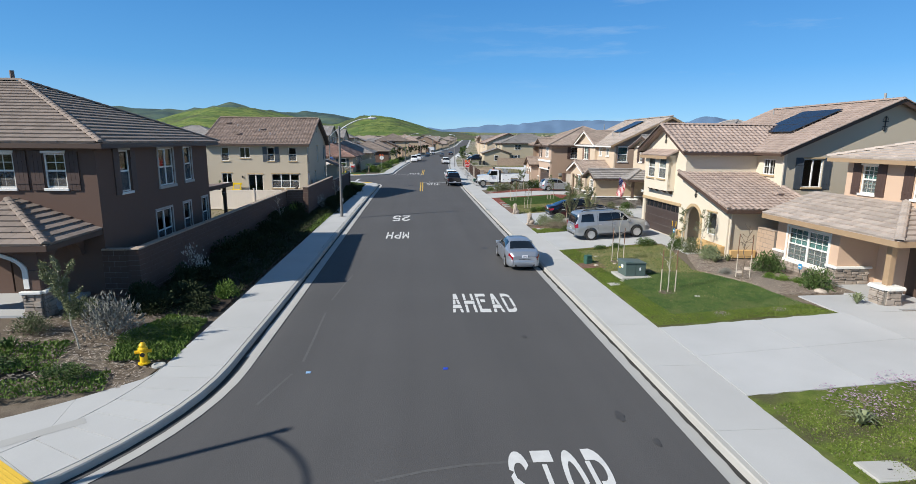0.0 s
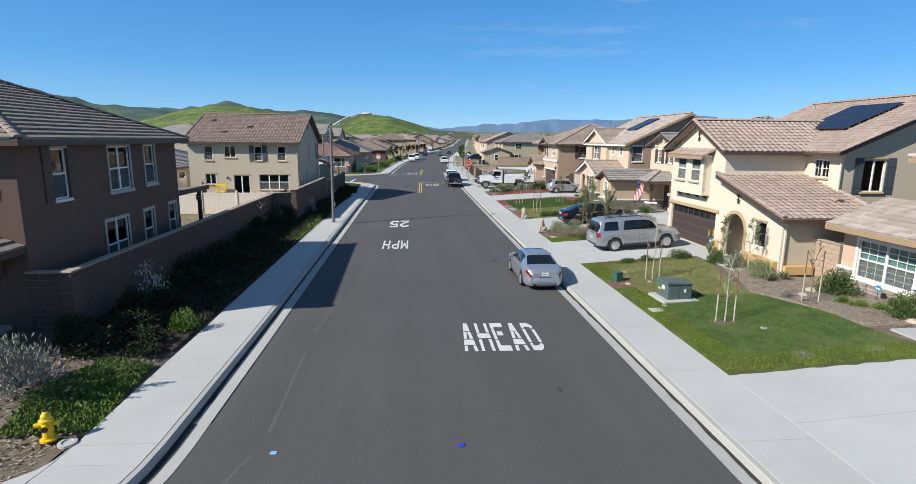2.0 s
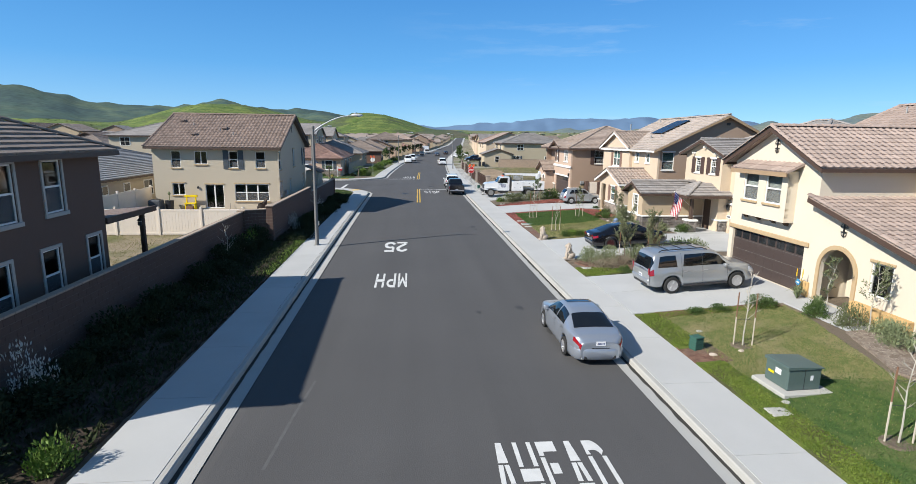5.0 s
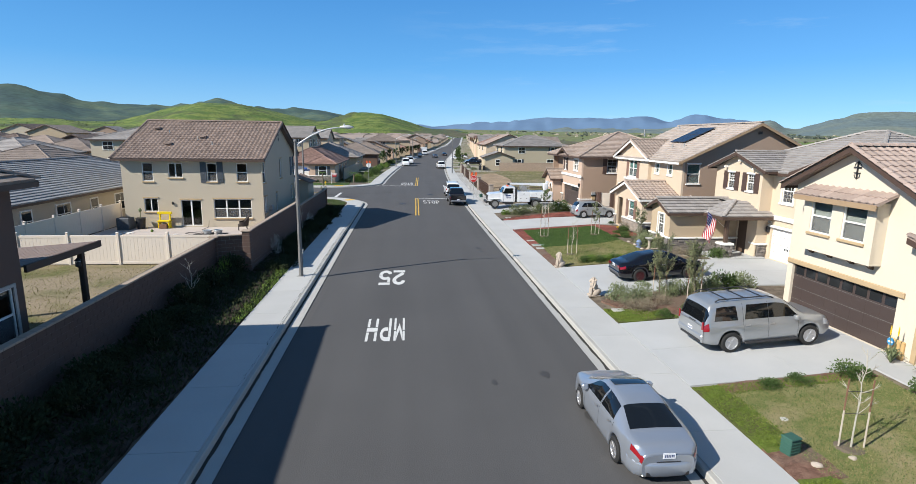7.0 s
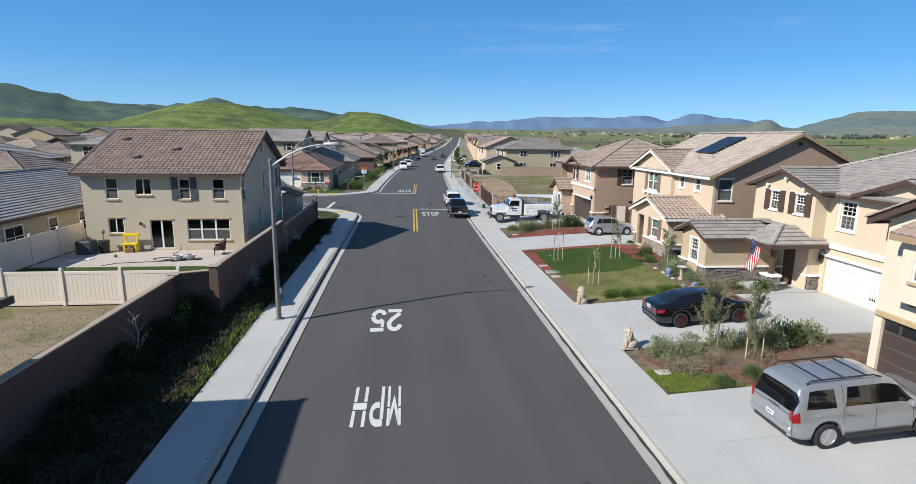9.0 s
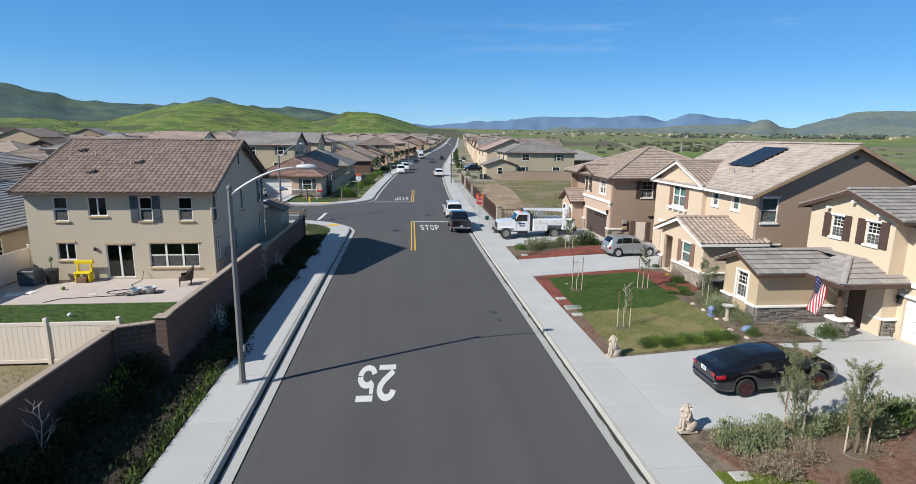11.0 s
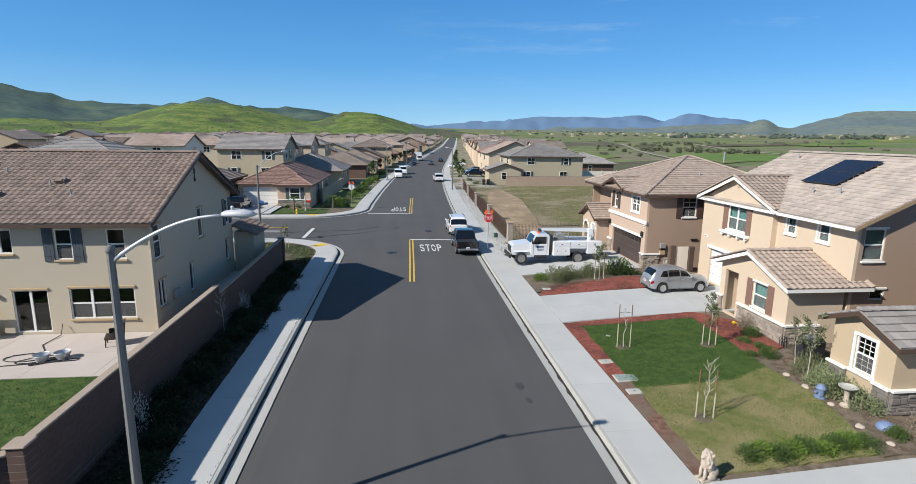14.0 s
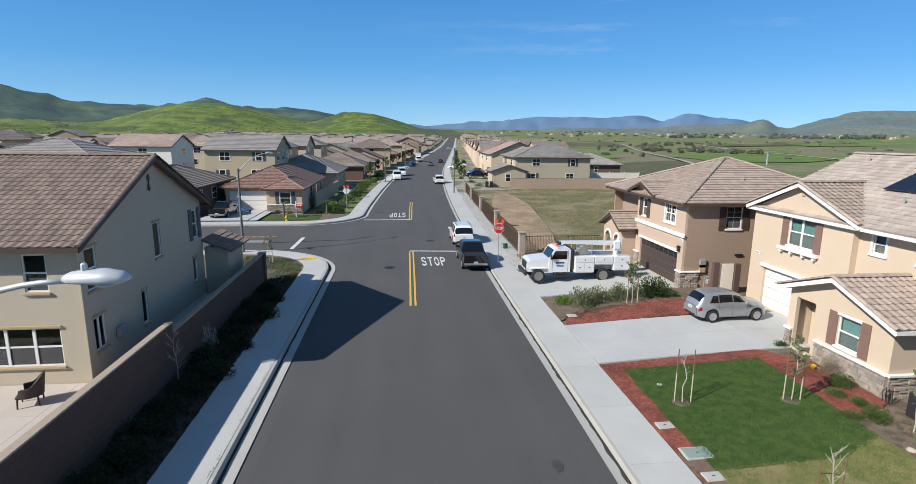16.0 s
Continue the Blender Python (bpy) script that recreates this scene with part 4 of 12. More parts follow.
patch("ground_cover", LAWNS["strip"], GREEN, "patchy green ground cover beside the driveway", "ground cover", 0.015)
patch("mulch_bed", [(8.0, 24.5), (9.1, 24.5), (9.1, 25.8), (8.0, 25.8)], BARK, "small brown mulch bed at the pavement", "mulch bed", 0.018)
patch("mulch_bed", [(8.8, 28.45), (13.6, 28.6), (13.6, 29.05), (8.8, 29.05)], BARK, "brown mulch strip beside the driveway", "mulch bed", 0.024)
patch("mulch_bed", [(9.2, 34.8), (16, 34.8), (16, 38.2), (9.2, 38.2), (8.3, 37.5)], BARK, "brown bark bed with low shrubs between driveways", "mulch bed", 0.015)
patch("ground_cover", [(8.0, 34.7), (10.6, 34.7), (10.2, 35.6), (9.4, 36.0), (8.0, 36.4)], GREEN, "bright green ground cover at the bed's corner", "ground cover", 0.022)
patch("mulch_bed", [(8.0, 55.9), (14.2, 55.8), (14.2, 54.0), (14.15, 51.5), (14.4, 50.8), (16.4, 52.0), (16.4, 55.4), (15.0, 56.8), (8.0, 56.75)], MULCH, "red mulch bed round a lawn", "mulch bed", 0.006)
patch("mulch_bed", [(8.0, 50.4), (8.62, 50.4), (8.7, 56.0), (8.0, 56.0)], MULCH, "red mulch strip along the pavement", "mulch bed", 0.0165)
patch("mulch_bed", [(8.0, 61.53), (14.4, 61.55), (18.6, 61.6), (17.2, 63.4), (15.0, 64.3), (12.0, 64.0), (9.6, 63.6), (8.5, 62.9)], MULCH, "red mulch bed in front of green shrubs", "mulch bed", 0.012)
patch("soil_bed", [(8.0, 62.2), (8.5, 62.85), (9.6, 63.55), (12, 63.95), (15.0, 64.25), (17.2, 63.4), (18.6, 63.0), (18.6, 66.2), (8.0, 66.2)], SOIL, "brown soil bed behind the shrubs", "soil", 0.014)
patch("soil_bed", [(8.0, 44.0), (8.5, 44.0), (8.6, 50.4), (8.0, 50.4)], BARK, "brown soil strip along the pavement", "soil", 0.008)
patch("soil_bed", [(13.6, 44.1), (17.3, 44.1), (16.0, 46.4), (16.4, 51.8), (14.2, 51.0), (14.3, 47.5)], SOIL, "brown garden bed with stepping stones", "soil", 0.01)
patch("wood_chip_bed", [(13.7, 18.6), (16.8, 18.6), (16.8, 24.4), (15.2, 24.6), (15.2, 25.9), (13.8, 25.9), (12.8, 23.0), (13.7, 20.5)], CHIPBED, "grey-brown wood chip bed at the house", "mulch bed", 0.016)

# the empty lot beyond the brown house, and the gravel strip beside its fence
EMPTY_LOT = [[(9.4 + bend(y) + (44 - 9.4) * i / 8, y, 0.13 + 0.12 * noise.noise(Vector((i * 0.7, y * 0.11, 3)))) for i in range(9)] for y in range(78, 135, 4)]
sheet("empty_lot", EMPTY_LOT, DRY, "rough vacant lot of dry grass and bare earth", "vacant lot")
sheet("dirt_track", [[(12.0 + 0.10 * (y - 80) + dx * w, y, 0.30 + 0.05 * math.sin(y)) for dx in (-1, -0.4, 0.4, 1)] for y, w in ((79, 0.9), (86, 1.8), (93, 2.2), (100, 2.4), (108, 2.6), (116, 2.0), (124, 1.0))], mottled("bare_earth", (0.32, 0.23, 0.15), (0.40, 0.30, 0.20), (0.27, 0.20, 0.13), 1.5, 0.3), "bare tan earth track across the vacant lot", "dirt track")
sheet("gravel_strip", [[(XR_WALK + bend(y), y, 0.165), (9.3 + bend(y) * 0.9, y, 0.17)] for y in (73, 78, 84, 90, 96, 104, 112, 120, 128)], GRAVEL, "pale gravel strip between pavement and fence", "gravel")


YARDS = mottled("far_front_yards", (0.33, 0.31, 0.27), (0.13, 0.145, 0.06), (0.20, 0.165, 0.12), 0.16, 0.09, fine=2.0, edge=(0.46, 0.54), edge3=(0.5, 0.56))
sheet("front_yards_far", [[(XR_WALK + bend(y) + dx, y, 0.14 + climb(XR_WALK + bend(y) + dx, y)) for dx in (0.0, 5.0, 12.0)] for y in (129, 150, 175, 200, 230, 260, 300, 360, 440, 520, 640, 800)], YARDS, "driveways and small lawns of the far front gardens", "front gardens")
sheet("front_yards_far", [[(XL_WALK + bend(y) - dx, y, 0.13 + climb(XL_WALK + bend(y) - dx, y)) for dx in (8.0, 4.0, 0.0)] for y in (128, 150, 175, 200, 230, 260, 300, 360, 440, 520, 640, 800)], YARDS, "planting and driveways of the far left gardens", "front gardens")


# ---- markings on the road ----
def curve_pts(cx, cy, rx, ry, a0, a1, n=12):
    return [(cx + rx * math.cos(radians(a0 + (a1 - a0) * k / n)), cy + ry * math.sin(radians(a0 + (a1 - a0) * k / n))) for k in range(n + 1)]


A_EDGE = lambda y: 0.34 * y
LEG = 0.25


def a_leg(y0, y1):
    left = [(A_EDGE(y0), y0), (A_EDGE(y0) + LEG, y0), (A_EDGE(y1) + LEG, y1), (A_EDGE(y1), y1)]
    return [("fill", left), ("fill", [(1 - x, y) for x, y in left[::-1]])]


def a_block(y0, y1):
    return [("fill", [(A_EDGE(y0), y0), (1 - A_EDGE(y0), y0), (1 - A_EDGE(y1), y1), (A_EDGE(y1), y1)])]


def bar(x0, x1, y0, y1):
    return [("fill", [(x0, y0), (x1, y0), (x1, y1), (x0, y1)])]


# stencilled capitals in a unit box, in pieces parted by the stencil's bridges
STENCIL = {
    "A": a_block(0.69, 1.0) + a_leg(0.41, 0.665) + a_block(0.205, 0.385) + a_leg(0.0, 0.18),
    "H": bar(0, 0.24, 0.63, 1) + bar(0.76, 1, 0.63, 1) + bar(0, 1, 0.43, 0.60) + bar(0, 0.24, 0, 0.40) + bar(0.76, 1, 0, 0.40),
    "E": [("fill", [(0, 0.78), (0.26, 0.78), (0.26, 0.84), (1, 0.84), (1, 1), (0, 1)])] + bar(0, 0.24, 0.38, 0.755) + bar(0.36, 0.8, 0.52, 0.67)
    + [("fill", [(0, 0), (1, 0), (1, 0.17), (0.26, 0.17), (0.26, 0.355), (0, 0.355)])],
    "D": [("line", [(0.12, 0.775), (0.12, 0.92), (0.5, 0.92)] + curve_pts(0.5, 0.76, 0.38, 0.16, 80, 12, 6))] + bar(0, 0.24, 0.275, 0.75) + bar(0.76, 1, 0.275, 0.75)
    + [("line", [(0.12, 0.25), (0.12, 0.08), (0.5, 0.08)] + curve_pts(0.5, 0.24, 0.38, 0.16, -80, -5, 6))],
    "S": [("line", curve_pts(0.5, 0.73, 0.38, 0.19, 12, 178, 12)), ("line", [(0.12, 0.70), (0.20, 0.58), (0.5, 0.50), (0.80, 0.42), (0.88, 0.30)]), ("line", curve_pts(0.5, 0.27, 0.38, 0.19, -2, -168, 12))],
    "T": bar(0, 1, 0.84, 1) + bar(0.38, 0.62, 0, 0.81),
    "O": [("line", curve_pts(0.5, 0.52, 0.38, 0.40, 4, 176, 16)), ("line", curve_pts(0.5, 0.48, 0.38, 0.40, -4, -176, 16))],
    "P": bar(0, 0.24, 0, 0.84) + [("line", [(0.05, 0.93), (0.5, 0.93)] + curve_pts(0.5, 0.71, 0.38, 0.21, 80, -80, 12) + [(0.5, 0.50), (0.30, 0.50)])],
    "M": bar(0, 0.2, 0, 0.56) + bar(0, 0.2, 0.6, 1) + bar(0.8, 1, 0, 0.56) + bar(0.8, 1, 0.6, 1) + [("fill", [(0.22, 0.98), (0.22, 0.66), (0.5, 0.24), (0.5, 0.56)]), ("fill", [(0.5, 0.56), (0.5, 0.24), (0.78, 0.66), (0.78, 0.98)])],
    "2": [("line", curve_pts(0.5, 0.70, 0.38, 0.22, 172, -25, 14) + [(0.66, 0.46), (0.32, 0.30), (0.14, 0.20)])] + bar(0, 1, 0, 0.155),
    "5": bar(0.06, 0.95, 0.85, 1) + bar(0.06, 0.28, 0.58, 0.82) + [("line", curve_pts(0.47, 0.335, 0.41, 0.25, 140, 2, 10)), ("line", curve_pts(0.47, 0.335, 0.41, 0.255, -4, -165, 10))],
}


def word(text, x0, x1, y0, y1, material, name, label, flip=False, hx=0.115, hy=0.078):
    """Stencilled letters stretched to a box on the road; flip: for traffic coming the other way."""
    t = thing(name, label, "road marking", kind="structure")
    n, gap = len(text), 0.26
    if n == 2:
        hx, hy, gap = 0.15, 0.085, 0.16
    w = 1.0 / (n + gap * (n - 1))
    for k, ch in enumerate(text):
        s = Shape()
        for kind, pts in STENCIL[ch]:
            if kind == "line":
                q = [Vector((x / hx, y / hy)) for x, y in pts]
                sides = []
                for i in range(len(q)):
                    d = (q[min(i + 1, len(q) - 1)] - q[max(i - 1, 0)]).normalized()
                    m = Vector((-d.y, d.x))
                    if 0 < i < len(q) - 1:
                        d1 = (q[i + 1] - q[i]).normalized()
                        m /= max(0.6, m.dot(Vector((-d1.y, d1.x))))
                    sides.append([((q[i] + m).x * hx, (q[i] + m).y * hy), ((q[i] - m).x * hx, (q[i] - m).y * hy)])
                polys = [[a[0], a[1], b[1], b[0]] for a, b in zip(sides, sides[1:])]
            else:
                polys = [pts]
            for poly in polys:
                v = []
                for x, y in poly:
                    u = k * w * (1 + gap) + x * w
                    u, y = (1 - u, 1 - y) if flip else (u, y)
                    px = x0 + (x1 - x0) * u
                    v.append((px, y0 + (y1 - y0) * y, crown(px) + 0.002))
                area = sum(a[0] * b[1] - b[0] * a[1] for a, b in zip(v, v[1:] + v[:1]))
                s.add(v if area > 0 else v[::-1], [tuple(range(len(v)))])
        s.make("letter", material, t)
    return t


for text, x0, x1, y0, y1, flip in (("STOP", 1.72, 3.66, 7.25, 9.70, False), ("AHEAD", 1.28, 3.72, 18.60, 21.0, False), ("MPH", -2.02, -0.56, 33.62, 36.1, True),
                                   ("25", -1.96, -0.58, 41.25, 44.2, True), ("STOP", 1.36, 3.22, 75.05, 77.95, False), ("STOP", -1.5, 0.42, 99.4, 103.0, True),
                                   ("MPH", 4.5, 6.2, 151.5, 154.5, True), ("25", 4.6, 6.1, 157.5, 160.5, True)):
    word(text, x0, x1, y0, y1, PAINT_WHITE, "road_lettering", "white stencilled road lettering, slightly worn", flip)


def line(name, pts, width, material, label, z=0.014):
    """A painted or sealed line along points on the road."""
    off_l, off_r = offset(pts, width / 2), offset(pts, -width / 2)
    return sheet(name, [[(p[0], p[1], crown(p[0]) - 0.012 + z), (q[0], q[1], crown(q[0]) - 0.012 + z)] for p, q in zip(off_l, off_r)], material, label, "road marking")


for x in (0.34, 0.62):
    line("centre_line", [(x, 65.6), (x + 0.1, 72), (x + 0.2, 80.2)], 0.12, PAINT_YELLOW, "yellow painted double centre line")
    line("centre_line", [(x + 0.45, 97.4), (x + 0.6, 104), (x + 0.9, 114)], 0.12, PAINT_YELLOW, "yellow painted double centre line")
    line("centre_line", [(-40, 87.0 + x), (-11.8, 87.0 + x)], 0.12, PAINT_YELLOW, "yellow painted centre line of the side street", 0.02)
line("stop_bar", [(0.6, 80.3), (4.9, 80.1)], 0.30, PAINT_WHITE, "white painted stop bar")
line("stop_bar", [(-4.3, 97.6), (1.0, 97.4)], 0.30, PAINT_WHITE, "white painted stop bar beyond the crossing")
line("stop_bar", [(-9.3, 81.6), (-9.2, 87.0)], 0.35, PAINT_WHITE, "white painted stop bar of the side street", 0.02)
line("road_patch", [(-14.5, 85.4), (-11.9, 85.2)], 1.1, mat("faded_paint", (0.24, 0.24, 0.235), 0.85), "faded painted lettering on the side street", 0.018)
line("crack_seal", [(-14.5, 84.9), (-11, 84.7), (-7.9, 85.3), (-4.8, 85.7), (-2.5, 87.6)], 0.10, SEAM, "dark sealed crack across the crossing", 0.016)
SCUFF = mat("scuffed_asphalt", (0.099, 0.098, 0.097), 0.9, var=0.3, scale=6)
for pts in ([(-3.24, 14.5), (-3.27, 16.2), (-3.31, 17.6), (-3.34, 18.9)], [(-3.82, 12.0), (-3.58, 12.9), (-3.37, 13.7)], [(-3.36, 20.4), (-3.2, 22.5), (-3.0, 24.4)], [(-0.8, 8.9), (0.1, 9.15), (0.94, 9.3), (2.1, 9.38), (3.2, 9.3)]):
    line("scuff_mark", pts, 0.075, SCUFF, "faint pale scuff on the asphalt", 0.007)
rr = random.Random(5)
OIL = mat("oil_soaked_asphalt", (0.056, 0.055, 0.055), 0.7, var=0.3, scale=5)
for cx, cy, r in ((4.3, 50.3, 0.2), (4.4, 49.2, 0.12), (4.6, 11.0, 0.13), (5.0, 9.9, 0.1), (3.9, 30.5, 0.15), (3.4, 16.1, 0.08), (2.2, 30, 0.1), (4.45, 27.9, 0.16)):
    s = Shape()
    n = 14
    pts = [(cx + r * rr.uniform(0.5, 1.1) * math.cos(2 * math.pi * k / n), cy + 2.0 * r * rr.uniform(0.5, 1.1) * math.sin(2 * math.pi * k / n)) for k in range(n)]
    s.add([(x, y, crown(x) + 0.004) for x, y in pts], [tuple(range(n))])
    tagged(s.make("oil_stain", OIL), "dark oil stain soaked into the asphalt", "stain", "", "structure")
for cx, cy in ((-1.0, 74.7), (2.5, 84.8)):
    m = Shape().turned([(0.38, 0.0), (0.38, 0.012), (0.30, 0.014), (0.0001, 0.014)], (cx, cy, crown(cx) - 0.004), 20).make("manhole_cover", IRON)
    tagged(m, "dark round iron manhole cover in the asphalt", "manhole")
for cx, cy, c in ((0.75, 13.75, (0.02, 0.06, 0.5)), (-2.95, 13.75, (0.25, 0.42, 0.62))):
    m = Shape().box(cx - 0.07, cx + 0.07, cy - 0.05, cy + 0.05, crown(cx) - 0.02, crown(cx) + 0.012, 0.01).make("road_reflector", mat("blue_reflector", c, 0.3))
    tagged(m, "small blue raised road reflector", "reflector", "reflectors on the road")
# tactile pads at the corners
DOME = mat("tactile_dome", (0.70, 0.46, 0.06), 0.7)
for (cx, cy, w, d, turn) in ((-7.6, 9.0, 1.5, 0.95, -35), (-7.2, 77.5, 1.2, 0.9, 45), (-10.6, 95.6, 1.3, 0.8, 20)):
    t = thing("tactile_pad", "yellow tactile paving pad with raised domes", "tactile paving", (cx, cy, 0.168), turn)
    bbox("plate", -w / 2, w / 2, -d / 2, d / 2, -0.02, 0.006, TACTILE, t)
    s = Shape()
    for i in range(int(w / 0.075)):
        for j in range(int(d / 0.075)):
            s.turned([(0.02, 0.005), (0.012, 0.013)], (-w / 2 + 0.04 + i * 0.075, -d / 2 + 0.04 + j * 0.075, 0), 6)
    tagged(s.make("dome_field", DOME, t), kind="stuff")


# ---- houses ----
def facade(house, side, plane, a, b, z0, z1, material, wins=(), holes=(), th=0.16):
    """A wall with its windows set in. wins: (a0, a1, z0, z1, style, options)."""
    w = wall(house, side, plane, a, b, z0, z1, material, [x[:4] for x in wins] + list(holes), th)
    for a0, a1, b0, b1, style, opt in wins:
        window(house, side, plane, a0, a1, b0, b1, style, **opt)
    return w


def stone_wall(house, side, plane, a, b, z0, z1, name="stone_facing", cap=True, th=0.09, seed=1, capmat=None, face=None):
    """Stacked ledge stones on a mortar bed, each a piece of its own, under a moulded cap."""
    rng = random.Random(seed)
    left = b if side in "WN" else a
    m = face_matrix(side, plane, left, z0)
    L, H = b - a, z1 - z0
    bed = Shape().box(0, L, 0.001, th * 0.45, 0, H).moved(m).make(name, MORTAR, house)
    z, top = 0.0, H - 0.004
    while z < top - 0.03:
        hb = min(rng.uniform(0.10, 0.22), top - z)
        if top - z - hb < 0.06:
            hb = top - z
        x = -rng.uniform(0, 0.15)
        while x < L:
            w = rng.uniform(0.14, 0.48)
            x0, x1 = max(0.0, x) + 0.005, min(L, x + w) - 0.005
            x += w
            if x1 - x0 < 0.05:
                continue
            cuts = [0.0, 1.0] if hb < 0.13 or rng.random() < 0.4 else [0.0, rng.uniform(0.35, 0.65), 1.0]
            for c0, c1 in zip(cuts, cuts[1:]):
                Shape().box(x0, x1 - rng.uniform(0, 0.012), th * 0.4, th * rng.uniform(0.7, 1.35), z + hb * c0 + 0.005, z + hb * c1 - 0.005, 0.014).moved(m).make("stone", face or STONE, bed)
        z += hb
    if cap:
        Shape().box(-0.04, L + 0.04, 0.001, th + 0.06, H, H + 0.10, 0.015).moved(m).make("stone_cap", capmat or WHITE, house)
    return bed


def tri_gable(house, side, plane, a, b, z, zr, material, peak=None):
    peak = (a + b) / 2 if peak is None else peak
    return gable_wall(house, side, plane, [(a, z), (b, z), (peak, zr)], material)


def arch_fill(house, side, plane, a0, a1, z_spring, z_top, material, th=0.16, trim=None, z_bottom=None):
    """Fills the corners of a square opening so that its head becomes round; trim: a moulded band round the arch."""
    n = 14
    c, r = (a0 + a1) / 2, (a1 - a0) / 2
    hgt = z_top - z_spring
    curve = [(c + r * math.cos(math.pi * k / n), z_spring + hgt * math.sin(math.pi * k / n)) for k in range(n + 1)]
    gable_wall(house, side, plane - 0.0, [(a1, z_top + 0.001)] + curve[: n // 2 + 1], material, th)
    gable_wall(house, side, plane - 0.0, curve[n // 2:] + [(a0, z_top + 0.001)], material, th)
    if trim:
        (nx, ny) = SIDES[side][1]
        pts = [(a1, z_bottom if z_bottom is not None else z_spring)] + curve + [(a0, z_bottom if z_bottom is not None else z_spring)]
        s = Shape()
        for (p, q) in zip(pts, pts[1:]):
            def out(v):
                d = Vector((v[0] - c, max(0.0, v[1] - z_spring)))
                d = d.normalized() if d.length > 0 else Vector((1, 0))
                return (v[0] + d.x * 0.16, v[1] + d.y * 0.16)
            quad = [p, q, out(q), out(p)]

            def w3(v, o):
                x, y = (plane, v[0]) if side in "WE" else (v[0], plane)
                return (x + nx * o, y + ny * o, v[1])
            s.add([w3(v, 0.002) for v in quad] + [w3(v, 0.05) for v in quad], [(0, 1, 2, 3), (7, 6, 5, 4), (0, 4, 5, 1), (1, 5, 6, 2), (2, 6, 7, 3), (3, 7, 4, 0)])
        s.make("arch_trim", trim, house)


def vent_pipe(house, x, y, z, h=0.45, r=0.05, material=None):
    Shape().tube([(x, y, z - 0.3), (x, y, z + h)], r, 8).turned([(r * 1.7, 0), (r * 1.7, 0.04), (r, 0.06)], (x, y, z), 8).make("vent_pipe", material or STEEL, house)


def roof_vent(house, x, y, z, k, axis="x", material=None):
    """A small hooded vent on a slope that rises along +axis by k."""
    s = Shape().box(-0.18, 0.18, -0.22, 0.22, 0.0, 0.12, 0.02).box(-0.22, 0.0, -0.16, 0.16, 0.10, 0.16, 0.02)
    tilt = Matrix.Rotation(-math.atan(k), 4, "Y") if axis == "x" else Matrix.Rotation(math.pi / 2, 4, "Z") @ Matrix.Rotation(-math.atan(k), 4, "Y")
    s.moved(Matrix.Translation((x, y, z)) @ tilt).make("roof_vent", material or T_BROWN, house)


def downspout(house, x, y, z0, z1, material):
    Shape().box(x - 0.04, x + 0.04, y - 0.04, y + 0.04, z0, z1, 0.01).make("downspout", material, house)


def wall_ornament(house, side, plane, a, z, h=0.6):
    """A wrought iron ornament on a gable."""
    m = face_matrix(side, plane, a, z)
    s = Shape().box(-0.02, 0.02, 0.01, 0.05, 0, h).box(-0.16, 0.16, 0.012, 0.045, h * 0.62, h * 0.62 + 0.04).box(-0.13, 0.13, 0.012, 0.045, h * 0.3, h * 0.3 + 0.035)
    for sx in (-1, 1):
        s.tube([(sx * 0.02, 0.03, h * 0.95), (sx * 0.12, 0.03, h * 0.85), (sx * 0.14, 0.03, h * 0.72)], 0.012, 5)
        s.tube([(sx * 0.02, 0.03, h * 0.02), (sx * 0.1, 0.03, h * 0.1), (sx * 0.12, 0.03, h * 0.24)], 0.012, 5)
    return s.moved(m).make("iron_ornament", IRON, house)


def solar(name, x0, x1, y0, y1, zf, k, nx, ny, label):
    """Panels on rails, laid on a slope that rises with x; zf gives the roof's height at x."""
    t = thing(name, label, "solar panels")
    up = Vector((1, 0, k)).normalized()
    nrm = Vector((-k, 0, 1)).normalized()
    o = Vector((x0, 0, zf(x0))) + nrm * 0.16
    L = (x1 - x0) * math.sqrt(1 + k * k)
    for i in range(nx):
        for j in range(ny):
            ya, yb = y0 + (y1 - y0) * j / ny + 0.01, y0 + (y1 - y0) * (j + 1) / ny - 0.01
            la, lb = L * i / nx + 0.01, L * (i + 1) / nx - 0.01
            fr = Shape()
            m = Matrix(((up.x, 0, nrm.x, o.x), (0, 1, 0, 0), (up.z, 0, nrm.z, o.z), (0, 0, 0, 1)))
            p = Shape().box(la, lb, ya, yb, 0, 0.035, 0.006).moved(m).make("panel", SOLAR_FRAME, t)
            Shape().box(la + 0.03, lb - 0.03, ya + 0.03, yb - 0.03, 0.0352, 0.0372).moved(m).make("glass_face", SOLAR, p)
    for i in range(nx * 2):
        la = L * (i + 0.5) / (nx * 2)
        Shape().box(la - 0.02, la + 0.02, y0 + 0.05, y1 - 0.05, -0.12, -0.002).moved(m).make("rail", STEEL, t)
    return t


SOLAR = mat("solar_cells", (0.008, 0.011, 0.026), 0.22, var=0.1, scale=1.0, fine=8, grain=0.1, coat=0.0)
SOLAR_FRAME = mat("solar_frame", (0.03, 0.03, 0.032), 0.4)

